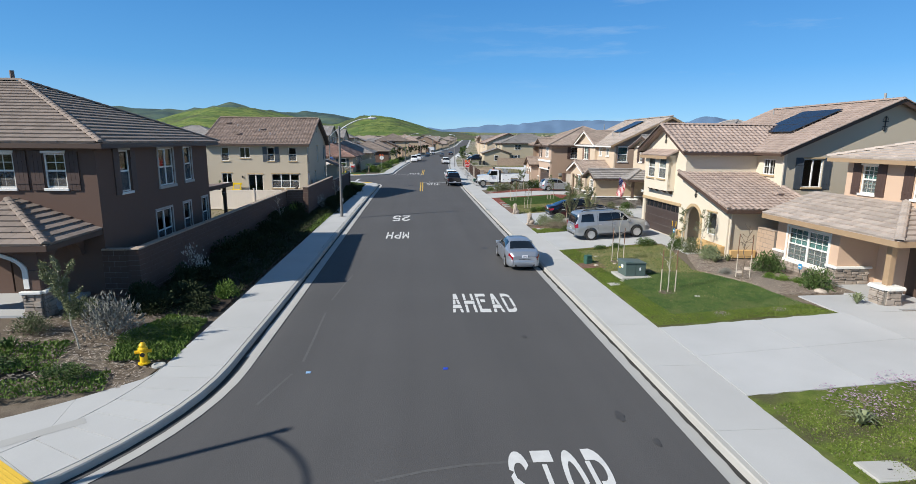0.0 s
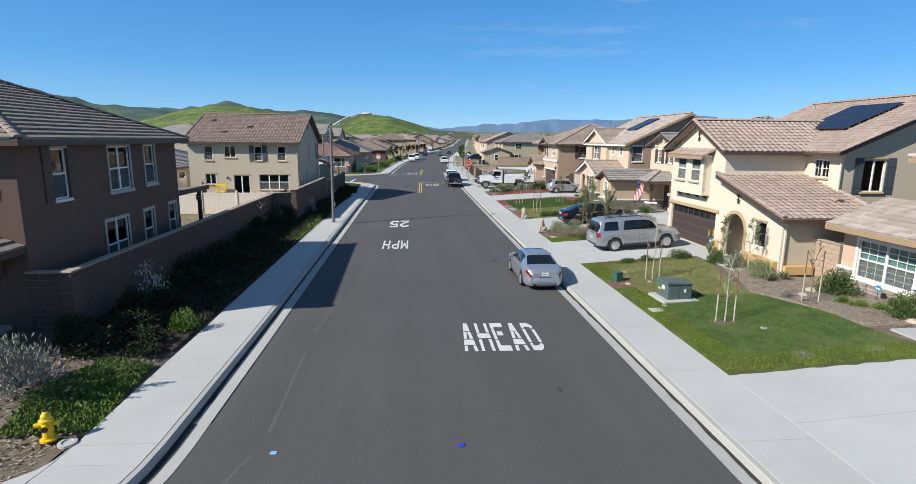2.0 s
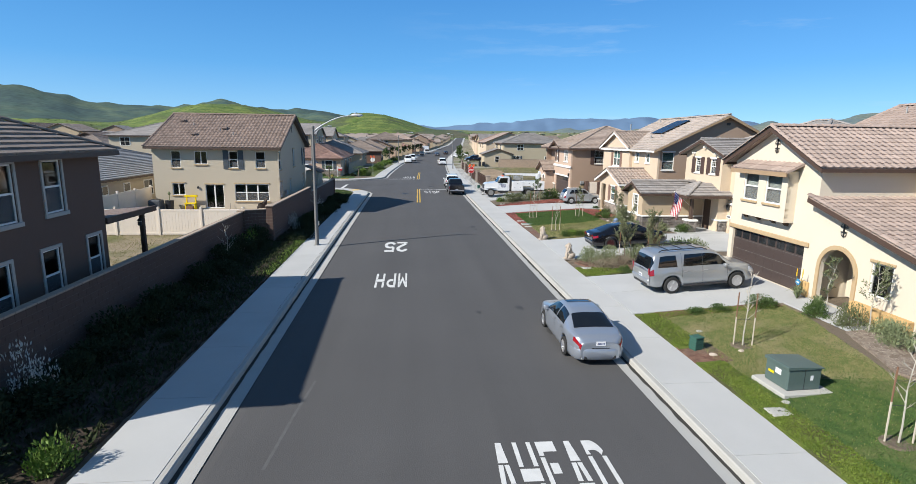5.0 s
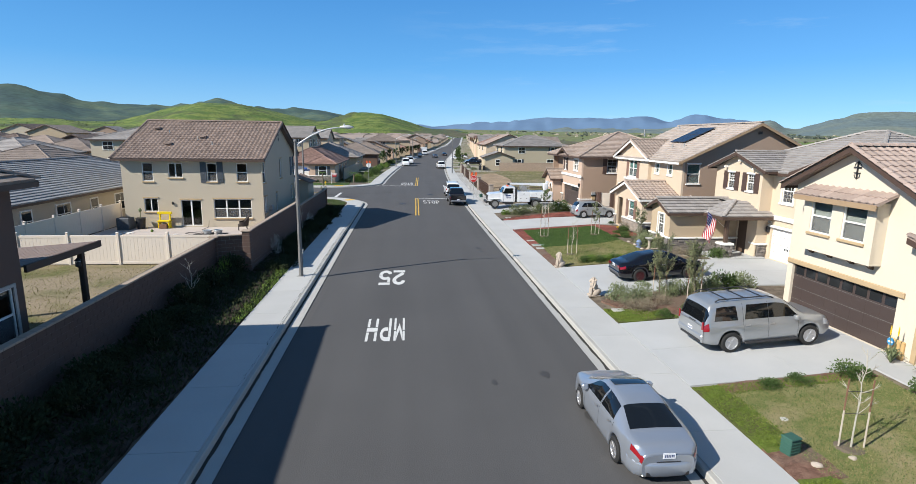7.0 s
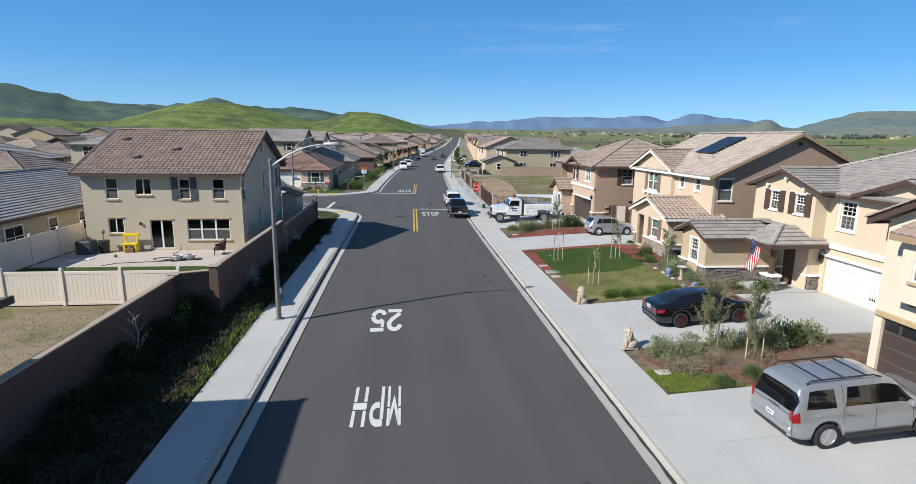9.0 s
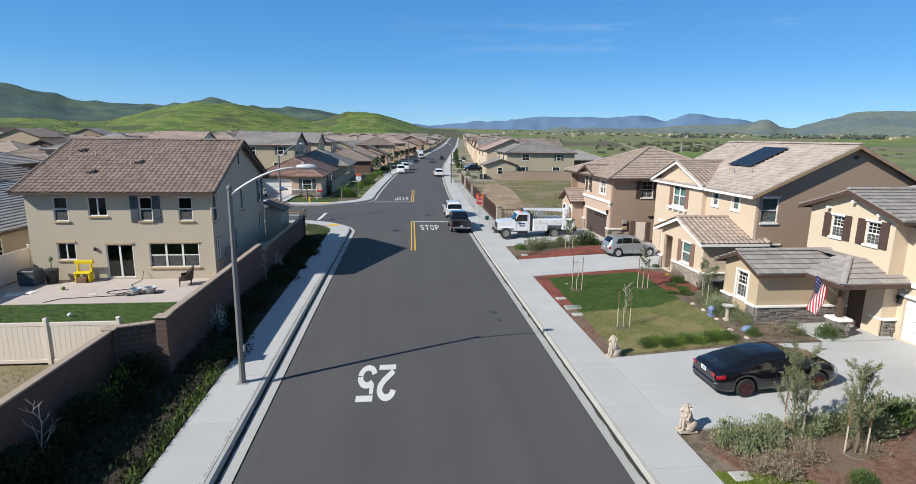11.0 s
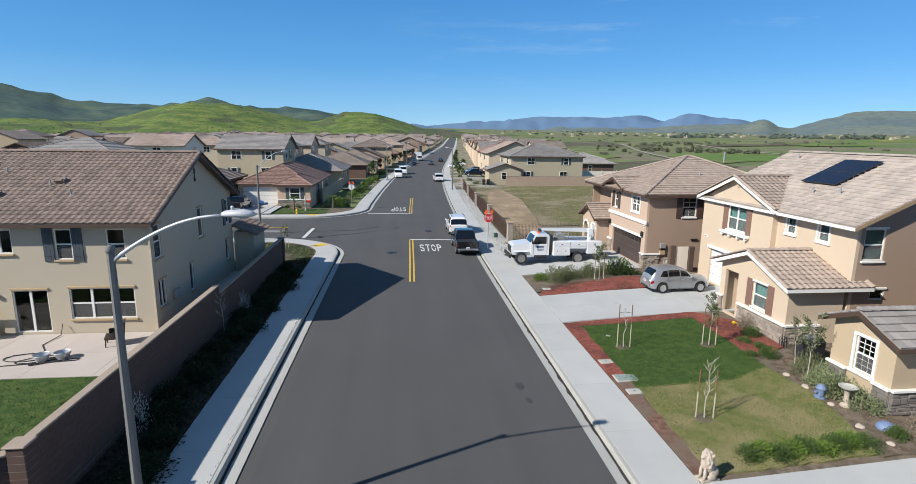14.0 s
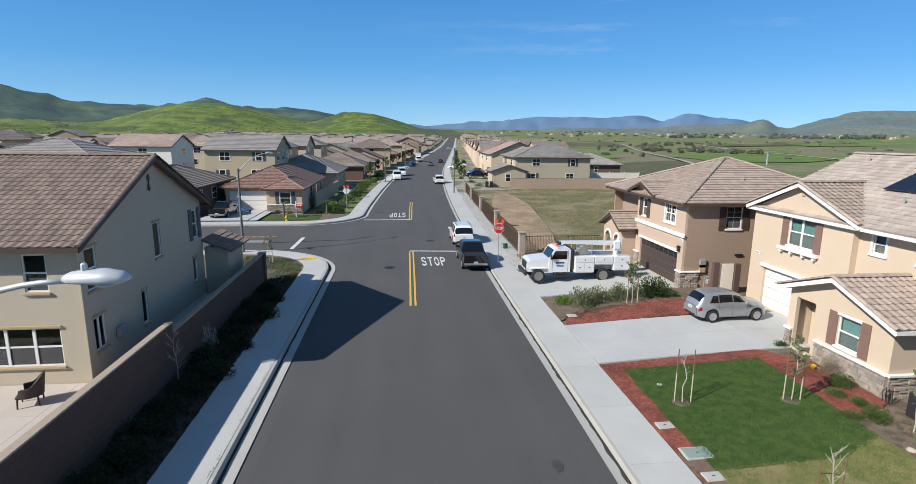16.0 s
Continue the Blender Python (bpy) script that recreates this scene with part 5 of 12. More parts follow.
# -- dark brown house with a hipped roof, on the left
h = thing("house", "dark brown stucco two-storey house with a grey hipped tile roof", "house", group="houses on the street")
BEIGE_TRIM = mat("beige_trim", (0.43, 0.40, 0.365), 0.8, var=0.05)
dk = dict(trim=BEIGE_TRIM, grid=0)
facade(h, "E", -11.9, 21.0, 32.2, PAD - 0.3, 6.2, ST_BROWN, [
    (22.6, 23.4, 4.1, 5.7, "sh", dict(sill=WHITE, head=BEIGE_TRIM, shutters=BROWN_SHUTTER)), (26.0, 27.6, 4.05, 5.72, "dbl", dk), (28.9, 29.85, 4.1, 5.75, "sh", dk),
    (25.35, 27.0, 1.15, 2.98, "dbl", dk), (28.4, 29.3, 1.35, 3.0, "sh", dk), (30.9, 31.75, 1.4, 3.0, "sh", dk)])
facade(h, "S", 21.0, -24.0, -12.06, PAD - 0.3, 6.2, ST_BROWN, [
    (-13.62, -12.92, 4.4, 5.62, "sh", dict(sill=WHITE, head=WHITE, grid=2, shutters=BROWN_SHUTTER)), (-15.35, -14.62, 4.4, 5.62, "sh", dict(sill=WHITE, head=WHITE, grid=2, shutters=BROWN_SHUTTER)),
    (-18.4, -17.6, 4.4, 5.62, "sh", dict(sill=WHITE, head=WHITE, grid=2))], [(-15.2, -14.2, PAD, 2.7)])
wall(h, "N", 32.2, -24, -12.06, PAD - 0.3, 6.2, ST_BROWN)
wall(h, "W", -24.0, 21.16, 32.04, PAD - 0.3, 6.2, ST_BROWN)
hip_roof(h, -24.0, -11.9, 21.0, 32.2, 6.2, 0.42, T_GREY, pick=220, pick_side="E", over=0.5)
vent_pipe(h, -18.1, 27.0, 8.55, 0.5, 0.09, T_BROWN)
# porch
for px in (-12.85, -16.2):
    stone_wall(h, "S", 18.35, px - 0.28, px + 0.28, PAD - 0.3, 1.25, seed=int(-px * 10))
    stone_wall(h, "E", px + 0.28, 18.35, 18.9, PAD - 0.3, 1.25, seed=int(-px * 11))
    Shape().box(px - 0.28, px + 0.28, 18.35, 18.9, PAD - 0.3, 1.25).make("pillar", ST_BROWN, h)
    Shape().box(px - 0.22, px + 0.22, 18.4, 18.84, 1.36, 2.0).make("column", ST_BROWN, h)
wall(h, "S", 18.42, -16.42, -12.63, 1.99, 3.0, ST_BROWN, [(-15.95, -13.1, 1.99, 2.55)], 0.4)
arch_fill(h, "S", 18.42, -15.95, -13.1, 1.99, 2.549, ST_BROWN, 0.4, WHITE, 1.4)
wall(h, "E", -12.63, 18.82, 21.0, 1.99, 3.0, ST_BROWN, [(19.2, 20.8, 1.99, 2.6)], 0.4)
arch_fill(h, "E", -12.63, 19.2, 20.8, 1.99, 2.599, ST_BROWN, 0.4)
tile_slope(h, (-11.95, 17.85, 2.9), (-11.95, 21.0, 2.9), (-14.6, 21.0, 4.0), (-14.6, 20.45, 4.0), T_GREY, "flat", 0.34, 0.30, 60)
tile_slope(h, (-17.2, 17.85, 2.9), (-11.95, 17.85, 2.9), (-14.6, 20.45, 4.0), (-14.6, 20.45, 4.0), T_GREY, "flat", 0.34, 0.30, 60)
tile_slope(h, (-17.2, 21.0, 2.9), (-17.2, 17.85, 2.9), (-14.6, 20.45, 4.0), (-14.6, 21.0, 4.0), T_GREY, "flat")
ridge_caps(h, (-11.95, 17.85, 2.92), (-14.6, 20.45, 4.02), T_GREY)
for p, q in (((-11.95, 17.85, 2.9), (-11.95, 21, 2.9)), ((-17.2, 17.85, 2.9), (-11.95, 17.85, 2.9))):
    fascia(h, p, q, FASCIA)
Shape().box(-15.15, -14.25, 21.02, 21.08, PAD, 2.65).make("front_door", WOOD_DARK, h)
Shape().box(-17, -12.6, 18.3, 21.0, PAD - 0.32, PAD - 0.05).make("porch_floor", DRIVE, h)
# the house stands a little askew to the street
h.matrix_world = Matrix.Translation((-11.3, 31.87, 0)) @ Matrix.Rotation(radians(1.8), 4, "Z") @ Matrix.Translation((11.4, -32.7, 0))
# garden awning at the rear
aw = thing("patio_cover", "dark brown wooden patio cover with a sloping slatted roof", "patio cover")
COVER = mat("weathered_slats", (0.22, 0.165, 0.14), 0.85, var=0.15, scale=3)
for k in range(18):
    xa = -15.9 + k * 0.213
    za = 3.02 + 0.085 * (xa + 15.9)
    Shape().prism([(xa, za), (xa + 0.19, za + 0.016), (xa + 0.19, za + 0.046), (xa, za + 0.03)], "y", 31.95, 36.0).make("roof_slat", COVER, aw)
for y in (33.2, 35.06):
    Shape().prism([(-16.0, 2.86), (-12.1, 3.19), (-12.1, 3.33), (-16.0, 3.0)], "y", y - 0.05, y + 0.05).make("rafter", WOOD_DARK, aw)
Shape().box(-12.12, -12.02, 31.95, 36.02, 3.16, 3.40, 0.01).make("edge_beam", WOOD_DARK, aw)
for x in (-15.7, -12.25):
    Shape().box(x - 0.09, x + 0.09, 34.97, 35.15, PAD - 0.1, 2.9 if x < -14 else 3.16, 0.01).make("post", WOOD_DARK, aw)
lamp = Shape().turned([(0.03, 0.0), (0.10, 0.06), (0.085, 0.24), (0.12, 0.26), (0.02, 0.36)], (-12.25, 34.85, 2.62), 8).make("lantern", IRON, aw)
Shape().turned([(0.075, 0.07), (0.088, 0.23)], (-12.25, 34.85, 2.62), 8).make("lantern_glass", WHITE, lamp)

# -- greige house with its rear to the street, on the left
h = thing("house", "greige stucco two-storey house with a brown barrel tile gable roof", "house", group="houses on the street")
tr = dict(sill=TAN_TRIM)
tr2 = dict(sill=TAN_TRIM, head=TAN_TRIM)
facade(h, "S", 55.8, -21.0, -11.36, PAD - 0.2, 5.86, ST_GREIGE, [
    (-19.56, -18.81, 4.0, 5.33, "sh", tr), (-17.75, -16.75, 4.28, 5.33, "sl", tr), (-15.05, -14.35, 4.0, 5.33, "sh", dict(sill=TAN_TRIM, shutters=BLUE_SHUTTER)), (-12.95, -12.18, 4.0, 5.33, "sh", tr),
    (-19.62, -18.65, 1.78, 2.75, "sl", tr2), (-17.05, -15.6, 0.72, 2.64, "door", dict(head=TAN_TRIM)), (-14.72, -12.0, 1.3, 2.7, "tri", tr2)])
facade(h, "E", -11.2, 55.8, 67.4, PAD - 0.2, 5.86, ST_GREIGE, [
    (56.27, 57.0, 3.85, 5.38, "sh", dict(head=TAN_TRIM, sill=TAN_TRIM)), (61.6, 62.3, 3.85, 5.45, "fix", dict(head=TAN_TRIM, sill=TAN_TRIM)), (66.1, 66.8, 3.9, 5.4, "sh", dict(shutters=BLUE_SHUTTER)),
    (56.35, 57.1, 1.55, 2.8, "sl", tr2), (60.0, 60.5, 1.3, 2.75, "fix", tr2), (65.85, 66.4, 1.6, 2.9, "fix", tr2)])
wall(h, "N", 67.4, -21.0, -11.36, PAD - 0.2, 5.86, ST_GREIGE)
wall(h, "W", -21.0, 55.96, 67.24, PAD - 0.2, 5.86, ST_GREIGE)
zr = gable_roof(h, -21.0, -11.2, 55.8, 67.4, 5.86, 0.44, "x", T_BROWN, "s", pick=260, rake=0.4, over=0.5)
tri_gable(h, "E", -11.2, 55.8, 67.4, 5.86, zr - 0.07, ST_GREIGE)
tri_gable(h, "W", -21.0, 55.8, 67.4, 5.86, zr - 0.07, ST_GREIGE)
wall_ornament(h, "E", -11.2, 61.6, 6.9, 0.75)
for vx, vy in ((-18.9, 59.4), (-16.4, 58.3), (-15.1, 57.5)):
    vent_pipe(h, vx, vy, 5.86 + 0.44 * (vy - 55.8), 0.28, 0.035)
for vx, vy in ((-18.2, 57.4), (-16.1, 58.6), (-20.0, 60.0)):
    roof_vent(h, vx, vy, 5.92 + 0.44 * (vy - 55.8), 0.44, "y")
box_house(h, -11.2, -9.95, 67.6, 70.4, PAD - 0.2, 3.1, ST_GREIGE)
tile_slope(h, (-9.6, 67.2, 2.95), (-9.6, 70.8, 2.95), (-11.2, 70.8, 3.6), (-11.2, 67.2, 3.6), T_BROWN, "s")
downspout(h, -11.12, 55.72, PAD, 5.6, ST_GREIGE)
Shape().box(-11.18, -10.98, 57.7, 58.2, 1.6, 2.0, 0.02).make("meter_box", STEEL, h)
for lx in (-17.6,):
    Shape().box(lx - 0.06, lx + 0.06, 55.68, 55.78, 2.3, 2.5, 0.02).make("wall_lamp", IRON, h)

# -- cream house with a brown garage door, on the right
h = thing("house", "cream stucco two-storey house with a rose barrel tile roof", "house", group="houses on the street")
B = ST_CREAM
facade(h, "W", 15.3, 29.7, 35.2, PAD - 0.3, 5.72, B, [], [(30.1, 34.9, 0.60, 2.52)])
garage_door(h, "W", 15.3, 30.1, 34.9, 0.60, 2.52, DARK_DOOR, True)
Shape().box(15.22, 15.298, 29.85, 35.15, 2.53, 2.72, 0.02).make("garage_lintel", TAN_TRIM, h)
facade(h, "S", 29.7, 15.46, 19.5, PAD - 0.3, 5.72, B)
wall(h, "N", 35.2, 15.46, 20.5, PAD - 0.3, 5.72, B)
facade(h, "W", 19.5, 27.4, 29.7, PAD - 0.3, 5.75, B, [(28.1, 29.1, 4.5, 5.36, "sl", dict(sill=TAN_TRIM, grid=2))])
# greige south wall and gable: the cream house's shaded side, put into the colour
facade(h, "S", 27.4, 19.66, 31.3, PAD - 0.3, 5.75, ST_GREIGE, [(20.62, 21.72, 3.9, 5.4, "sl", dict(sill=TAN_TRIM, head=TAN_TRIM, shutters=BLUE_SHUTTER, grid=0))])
wall(h, "N", 37.0, 19.5, 31.3, PAD - 0.3, 5.75, B)
wall(h, "W", 19.5, 35.2, 37.0, PAD - 0.3, 5.75, B)
wall(h, "E", 31.3, 27.56, 36.84, PAD - 0.3, 5.75, B)
zr = gable_roof(h, 19.5, 31.3, 27.4, 37.0, 5.93, 0.44, "y", T_ROSE, "s", pick=120, rake=0.4, over=0.5, ridge_at=25.4)
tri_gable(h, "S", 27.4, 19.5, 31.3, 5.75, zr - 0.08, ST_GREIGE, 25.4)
tri_gable(h, "N", 37.0, 19.5, 31.3, 5.75, zr - 0.08, B, 25.4)
zw = gable_roof(h, 15.3, 22.0, 29.7, 35.2, 5.9, 0.5, "x", T_ROSE, "s", pick=120, rake=0.4, over=0.45, ridge_at=32.4)
tri_gable(h, "W", 15.3, 29.7, 35.2, 5.72, zw - 0.08, B, 32.4)
wall_ornament(h, "W", 15.3, 32.4, 6.15, 0.6)
wall_ornament(h, "S", 27.4, 24.9, 6.9, 0.8)
# the bay over the garage, on corbels under a little roof of its own
facade(h, "W", 14.85, 30.9, 34.15, 3.35, 5.45, B, [(31.25, 32.25, 4.05, 5.3, "sh", dict(sill=TAN_TRIM, behind=BLIND)), (32.75, 33.75, 4.05, 5.3, "sh", dict(sill=TAN_TRIM, behind=BLIND))])
Shape().box(14.86, 15.3, 30.9, 31.06, 3.35, 5.45).box(14.86, 15.3, 33.99, 34.15, 3.35, 5.45).box(14.86, 15.3, 31.06, 33.99, 3.35, 3.5).make("bay", B, h)
tile_slope(h, (14.55, 34.4, 5.42), (14.55, 30.65, 5.42), (15.32, 30.65, 5.78), (15.32, 34.4, 5.78), T_ROSE, "s", pick=20)
fascia(h, (14.55, 30.65, 5.42), (14.55, 34.4, 5.42), FASCIA_TAN)
for y in (31.2, 32.0, 33.0, 33.9):
    Shape().prism([(15.0, 3.34), (15.29, 3.34), (15.29, 3.16), (15.2, 3.17)], "y", y - 0.06, y + 0.06).make("corbel", WOOD_DARK, h)
# the low entry wing under a lean-to roof
lowz = lambda y: 3.05 + (y - 24.45) * (4.55 - 3.05) / (29.7 - 24.45)
facade(h, "W", 15.25, 24.95, 29.68, PAD - 0.3, 2.9, B, [(26.0, 26.85, 1.5, 2.65, "fix", dict(head=TAN_TRIM))], [(27.5, 29.1, 0.62, 2.75)])
arch_fill(h, "W", 15.25, 27.5, 29.1, 1.95, 2.749, B, 0.16, TAN_TRIM, 0.65)
gable_wall(h, "W", 15.25, [(24.95, 2.9), (29.68, 2.9), (29.68, lowz(29.6) - 0.08), (24.95, lowz(24.95) - 0.08)], B)
# low south wall also greige in place of cream, to paint its shade
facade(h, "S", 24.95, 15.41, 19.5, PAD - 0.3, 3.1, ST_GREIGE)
Shape().box(16.9, 17.0, 25.2, 29.6, PAD, 2.9).make("entry_wall", B, h)
Shape().box(16.86, 16.9, 27.8, 28.8, PAD, 2.6).make("front_door", WOOD_DARK, h)
tile_slope(h, (14.85, 24.45, 3.05), (19.6, 24.45, 3.05), (19.6, 29.7, 4.55), (14.85, 29.7, 4.55), T_ROSE, "s", pick=150)
ridge_caps(h, (14.9, 24.45, 3.09), (14.9, 29.7, 4.59), T_ROSE, 0.22)
ridge_caps(h, (19.55, 24.45, 3.09), (19.55, 27.3, 3.9), T_ROSE, 0.22)
fascia(h, (14.85, 24.45, 3.05), (19.6, 24.45, 3.05), FASCIA)
fascia(h, (14.85, 24.45, 3.05), (14.85, 29.7, 4.55), FASCIA)
wall_ornament(h, "W", 15.25, 28.2, 3.25, 0.55)
downspout(h, 15.35, 24.88, PAD, 2.9, ST_CREAM)
downspout(h, 19.45, 27.34, 3.7, 5.6, ST_CREAM)
Shape().box(15.0, 15.24, 25.0, 27.3, PAD, 1.15, 0.02).make("planter_wall", ST_OCHRE, h)
Shape().box(15.4, 16.7, 24.72, 24.94, PAD, 1.0, 0.02).make("planter_wall", ST_OCHRE, h)
Shape().box(15.16, 15.249, 29.5, 30.05, PAD, 1.2, 0.02).make("plinth", ST_OCHRE, h)
vent_pipe(h, 25.4, 28.2, 8.5, 0.45, 0.06)
for vx, vy in ((24.3, 35.8),):
    vent_pipe(h, vx, vy, 5.93 + 0.44 * (vx - 19.5), 0.4, 0.04)
roof_vent(h, 18.6, 26.3, lowz(26.3) + 0.04, 0.28, "y", T_ROSE)
solar("solar_array", 21.25, 24.25, 29.5, 32.75, lambda x: 5.93 + 0.44 * (x - 19.5), 0.44, 3, 3, "dark blue solar panels on a rose tile roof")

# -- pink-tan house at the near right
h = thing("house", "pink-tan stucco house with stone wainscot and a low tiled porch", "house", group="houses on the street")
B = ST_PINK
facade(h, "W", 16.9, 19.85, 23.6, PAD - 0.4, 3.05, B, [(20.4, 22.85, 1.05, 2.5, "dbl", dict(trim=WHITE, behind=CURTAIN_TEAL, grid=3))])
facade(h, "S", 19.85, 17.06, 20.2, PAD - 0.4, 3.05, B)
wall(h, "N", 23.6, 17.06, 19.0, PAD - 0.4, 3.05, B)
stone_wall(h, "W", 16.9, 19.85, 20.28, 0.35, 1.25, seed=3)
stone_wall(h, "W", 16.9, 22.97, 23.6, 0.35, 1.25, seed=4)
stone_wall(h, "W", 16.9, 20.28, 22.97, 0.35, 0.92, seed=5, cap=False)
stone_wall(h, "S", 19.85, 16.8, 18.3, 0.35, 1.25, seed=6)
facade(h, "W", 18.6, 9.5, 22.0, PAD - 0.4, 5.8, B, [(20.45, 21.2, 4.2, 5.35, "sh", dict(sill=WHITE, head=WHITE, grid=3, shutters=BROWN_SHUTTER, behind=CURTAIN_TEAL)),
                                                 (18.0, 18.75, 4.2, 5.35, "sh", dict(sill=WHITE, head=WHITE, grid=3, shutters=BROWN_SHUTTER, behind=CURTAIN_TEAL))], [(11.6, 16.2, 0.6, 2.7)])
garage_door(h, "W", 18.6, 11.6, 16.2, 0.6, 2.7, WHITE_DOOR)
wall(h, "N", 22.0, 18.76, 29, PAD - 0.4, 5.8, B)
wall(h, "S", 9.5, 18.76, 29, PAD - 0.4, 5.8, B)
wall(h, "E", 29, 9.66, 21.84, PAD - 0.4, 5.8, B)
hip_roof(h, 18.6, 29, 9.5, 22.0, 5.8, 0.30, T_PALE_FLAT, over=0.55, fas=FASCIA_TAN)
tile_slope(h, (16.15, 23.75, 3.0), (16.15, 16.5, 3.0), (18.6, 18.95, 4.0), (18.6, 23.75, 4.0), T_PALE_FLAT, "flat", pick=110)
tile_slope(h, (16.15, 16.5, 3.0), (21.05, 16.5, 3.0), (18.6, 18.95, 4.0), (18.6, 18.95, 4.0), T_PALE_FLAT, "flat", pick=60)
ridge_caps(h, (16.15, 16.5, 3.02), (18.6, 18.95, 4.02), T_PALE_FLAT, 0.3)
fascia(h, (16.15, 23.75, 3.0), (16.15, 16.5, 3.0), FASCIA_TAN, 0.2, 0.05, 0.22)
fascia(h, (16.15, 16.5, 3.0), (20.9, 16.5, 3.0), FASCIA_TAN, 0.2, 0.05, 0.22)
for px in (16.75,):
    Shape().box(px - 0.3, px + 0.3, 17.0, 17.6, 0.35, 1.15).make("pillar", MORTAR, h)
    stone_wall(h, "W", px - 0.3, 17.0, 17.6, 0.35, 1.15, seed=7)
    stone_wall(h, "S", 17.0, px - 0.3, px + 0.3, 0.35, 1.15, seed=8)
    Shape().box(px - 0.11, px + 0.11, 17.2, 17.42, 1.25, 2.78, 0.01).make("post", FASCIA_TAN, h)
    Shape().box(px - 0.38, px + 0.38, 16.92, 17.68, 1.15, 1.27, 0.02).make("stone_cap", WHITE, h)
Shape().box(18.5, 18.6, 17.3, 18.4, 0.6, 2.7, 0.01).make("front_door", WOOD_DARK, h)
Shape().box(16.3, 18.6, 16.6, 19.84, 0.3, 0.60).make("porch_floor", DRIVE, h)

# -- tan house with a flag
h = thing("house", "tan stucco two-storey house with grey tile roofs and stone wainscot", "house", group="houses on the street")
B = ST_TAN
facade(h, "W", 15.7, 46.2, 48.75, PAD - 0.4, 3.1, B, [(46.95, 47.75, 1.55, 2.8, "sh", dict(trim=WHITE, grid=3))])
facade(h, "S", 46.2, 15.86, 20.1, PAD - 0.4, 3.1, B)
wall(h, "N", 48.75, 15.86, 20.1, PAD - 0.4, 3.1, B)
zl = gable_roof(h, 15.7, 21.5, 46.2, 48.75, 3.22, 0.42, "x", T_SLATE, "flat", pick=80, rake=0.35, over=0.4)
tri_gable(h, "W", 15.7, 46.2, 48.75, 3.1, zl - 0.06, B)
stone_wall(h, "S", 46.2, 15.7, 20.1, 0.45, 1.40, seed=11, capmat=WHITE, face=STONE_DARK)
stone_wall(h, "W", 15.7, 46.2, 46.8, 0.45, 1.40, seed=12, face=STONE_DARK)
stone_wall(h, "W", 15.7, 47.95, 48.75, 0.45, 1.40, seed=13, face=STONE_DARK)
# porch roof
tile_slope(h, (17.6, 45.9, 3.1), (17.6, 43.75, 3.1), (19.3, 45.45, 3.8), (19.3, 46.2, 3.8), T_SLATE, "flat", pick=30)
tile_slope(h, (17.6, 43.75, 3.1), (21.0, 43.75, 3.1), (20.8, 45.45, 3.8), (19.3, 45.45, 3.8), T_SLATE, "flat", pick=60)
Shape().add([(19.3, 45.45, 3.79), (20.8, 45.45, 3.79), (20.8, 47.5, 3.79), (19.3, 47.5, 3.79)], [(0, 1, 2, 3)]).make("roof", T_SLATE, h)
ridge_caps(h, (17.6, 43.75, 3.12), (19.3, 45.45, 3.82), T_SLATE)
fascia(h, (17.6, 43.75, 3.1), (21.0, 43.75, 3.1), FASCIA)
fascia(h, (17.6, 45.9, 3.1), (17.6, 43.75, 3.1), FASCIA)
for px in (18.4, 20.5):
    Shape().box(px - 0.28, px + 0.28, 44.3, 44.86, PAD, 1.35).make("pillar", MORTAR, h)
    stone_wall(h, "W", px - 0.28, 44.3, 44.86, PAD, 1.35, seed=int(px * 9), face=STONE_DARK)
    stone_wall(h, "S", 44.3, px - 0.28, px + 0.28, PAD, 1.35, seed=int(px * 8), face=STONE_DARK)
    Shape().box(px - 0.1, px + 0.1, 44.48, 44.68, 1.45, 2.9, 0.01).make("post", FASCIA, h)
    Shape().box(px - 0.36, px + 0.36, 44.22, 44.94, 1.35, 1.46, 0.02).make("stone_cap", WHITE, h)
facade(h, "W", 20.8, 37.6, 44.3, PAD - 0.4, 5.8, ST_LIGHT, [(42.55, 43.45, 4.0, 5.35, "sh", dict(trim=WHITE, grid=3)), (39.5, 40.3, 4.0, 5.3, "sh", dict(sill=WHITE, head=WHITE, shutters=BROWN_SHUTTER))], [(39.3, 44.0, 0.62, 2.45)])
garage_door(h, "W", 20.8, 39.3, 44.0, 0.62, 2.45, WHITE_DOOR)
Shape().box(20.68, 20.798, 39.0, 44.25, 2.95, 3.2, 0.02).box(20.70, 20.797, 39.0, 44.25, 2.47, 2.62, 0.02).make("band", WHITE, h)
facade(h, "W", 20.1, 44.3, 49.0, PAD - 0.4, 5.72, ST_LIGHT, [(46.95, 47.65, 4.45, 5.45, "sh", dict(sill=WHITE, head=WHITE, grid=3, shutters=BROWN_SHUTTER)), (45.0, 45.7, 4.45, 5.45, "sh", dict(sill=WHITE, head=WHITE, grid=3, shutters=BROWN_SHUTTER))],
       [(45.2, 46.1, 0.64, 2.7)])
Shape().box(20.14, 20.2, 45.2, 46.1, 0.64, 2.7).make("front_door", WOOD_DARK, h)
wall(h, "S", 44.3, 20.26, 20.8, PAD - 0.4, 5.72, ST_LIGHT)
wall(h, "S", 37.6, 20.96, 31, PAD - 0.4, 5.8, B)
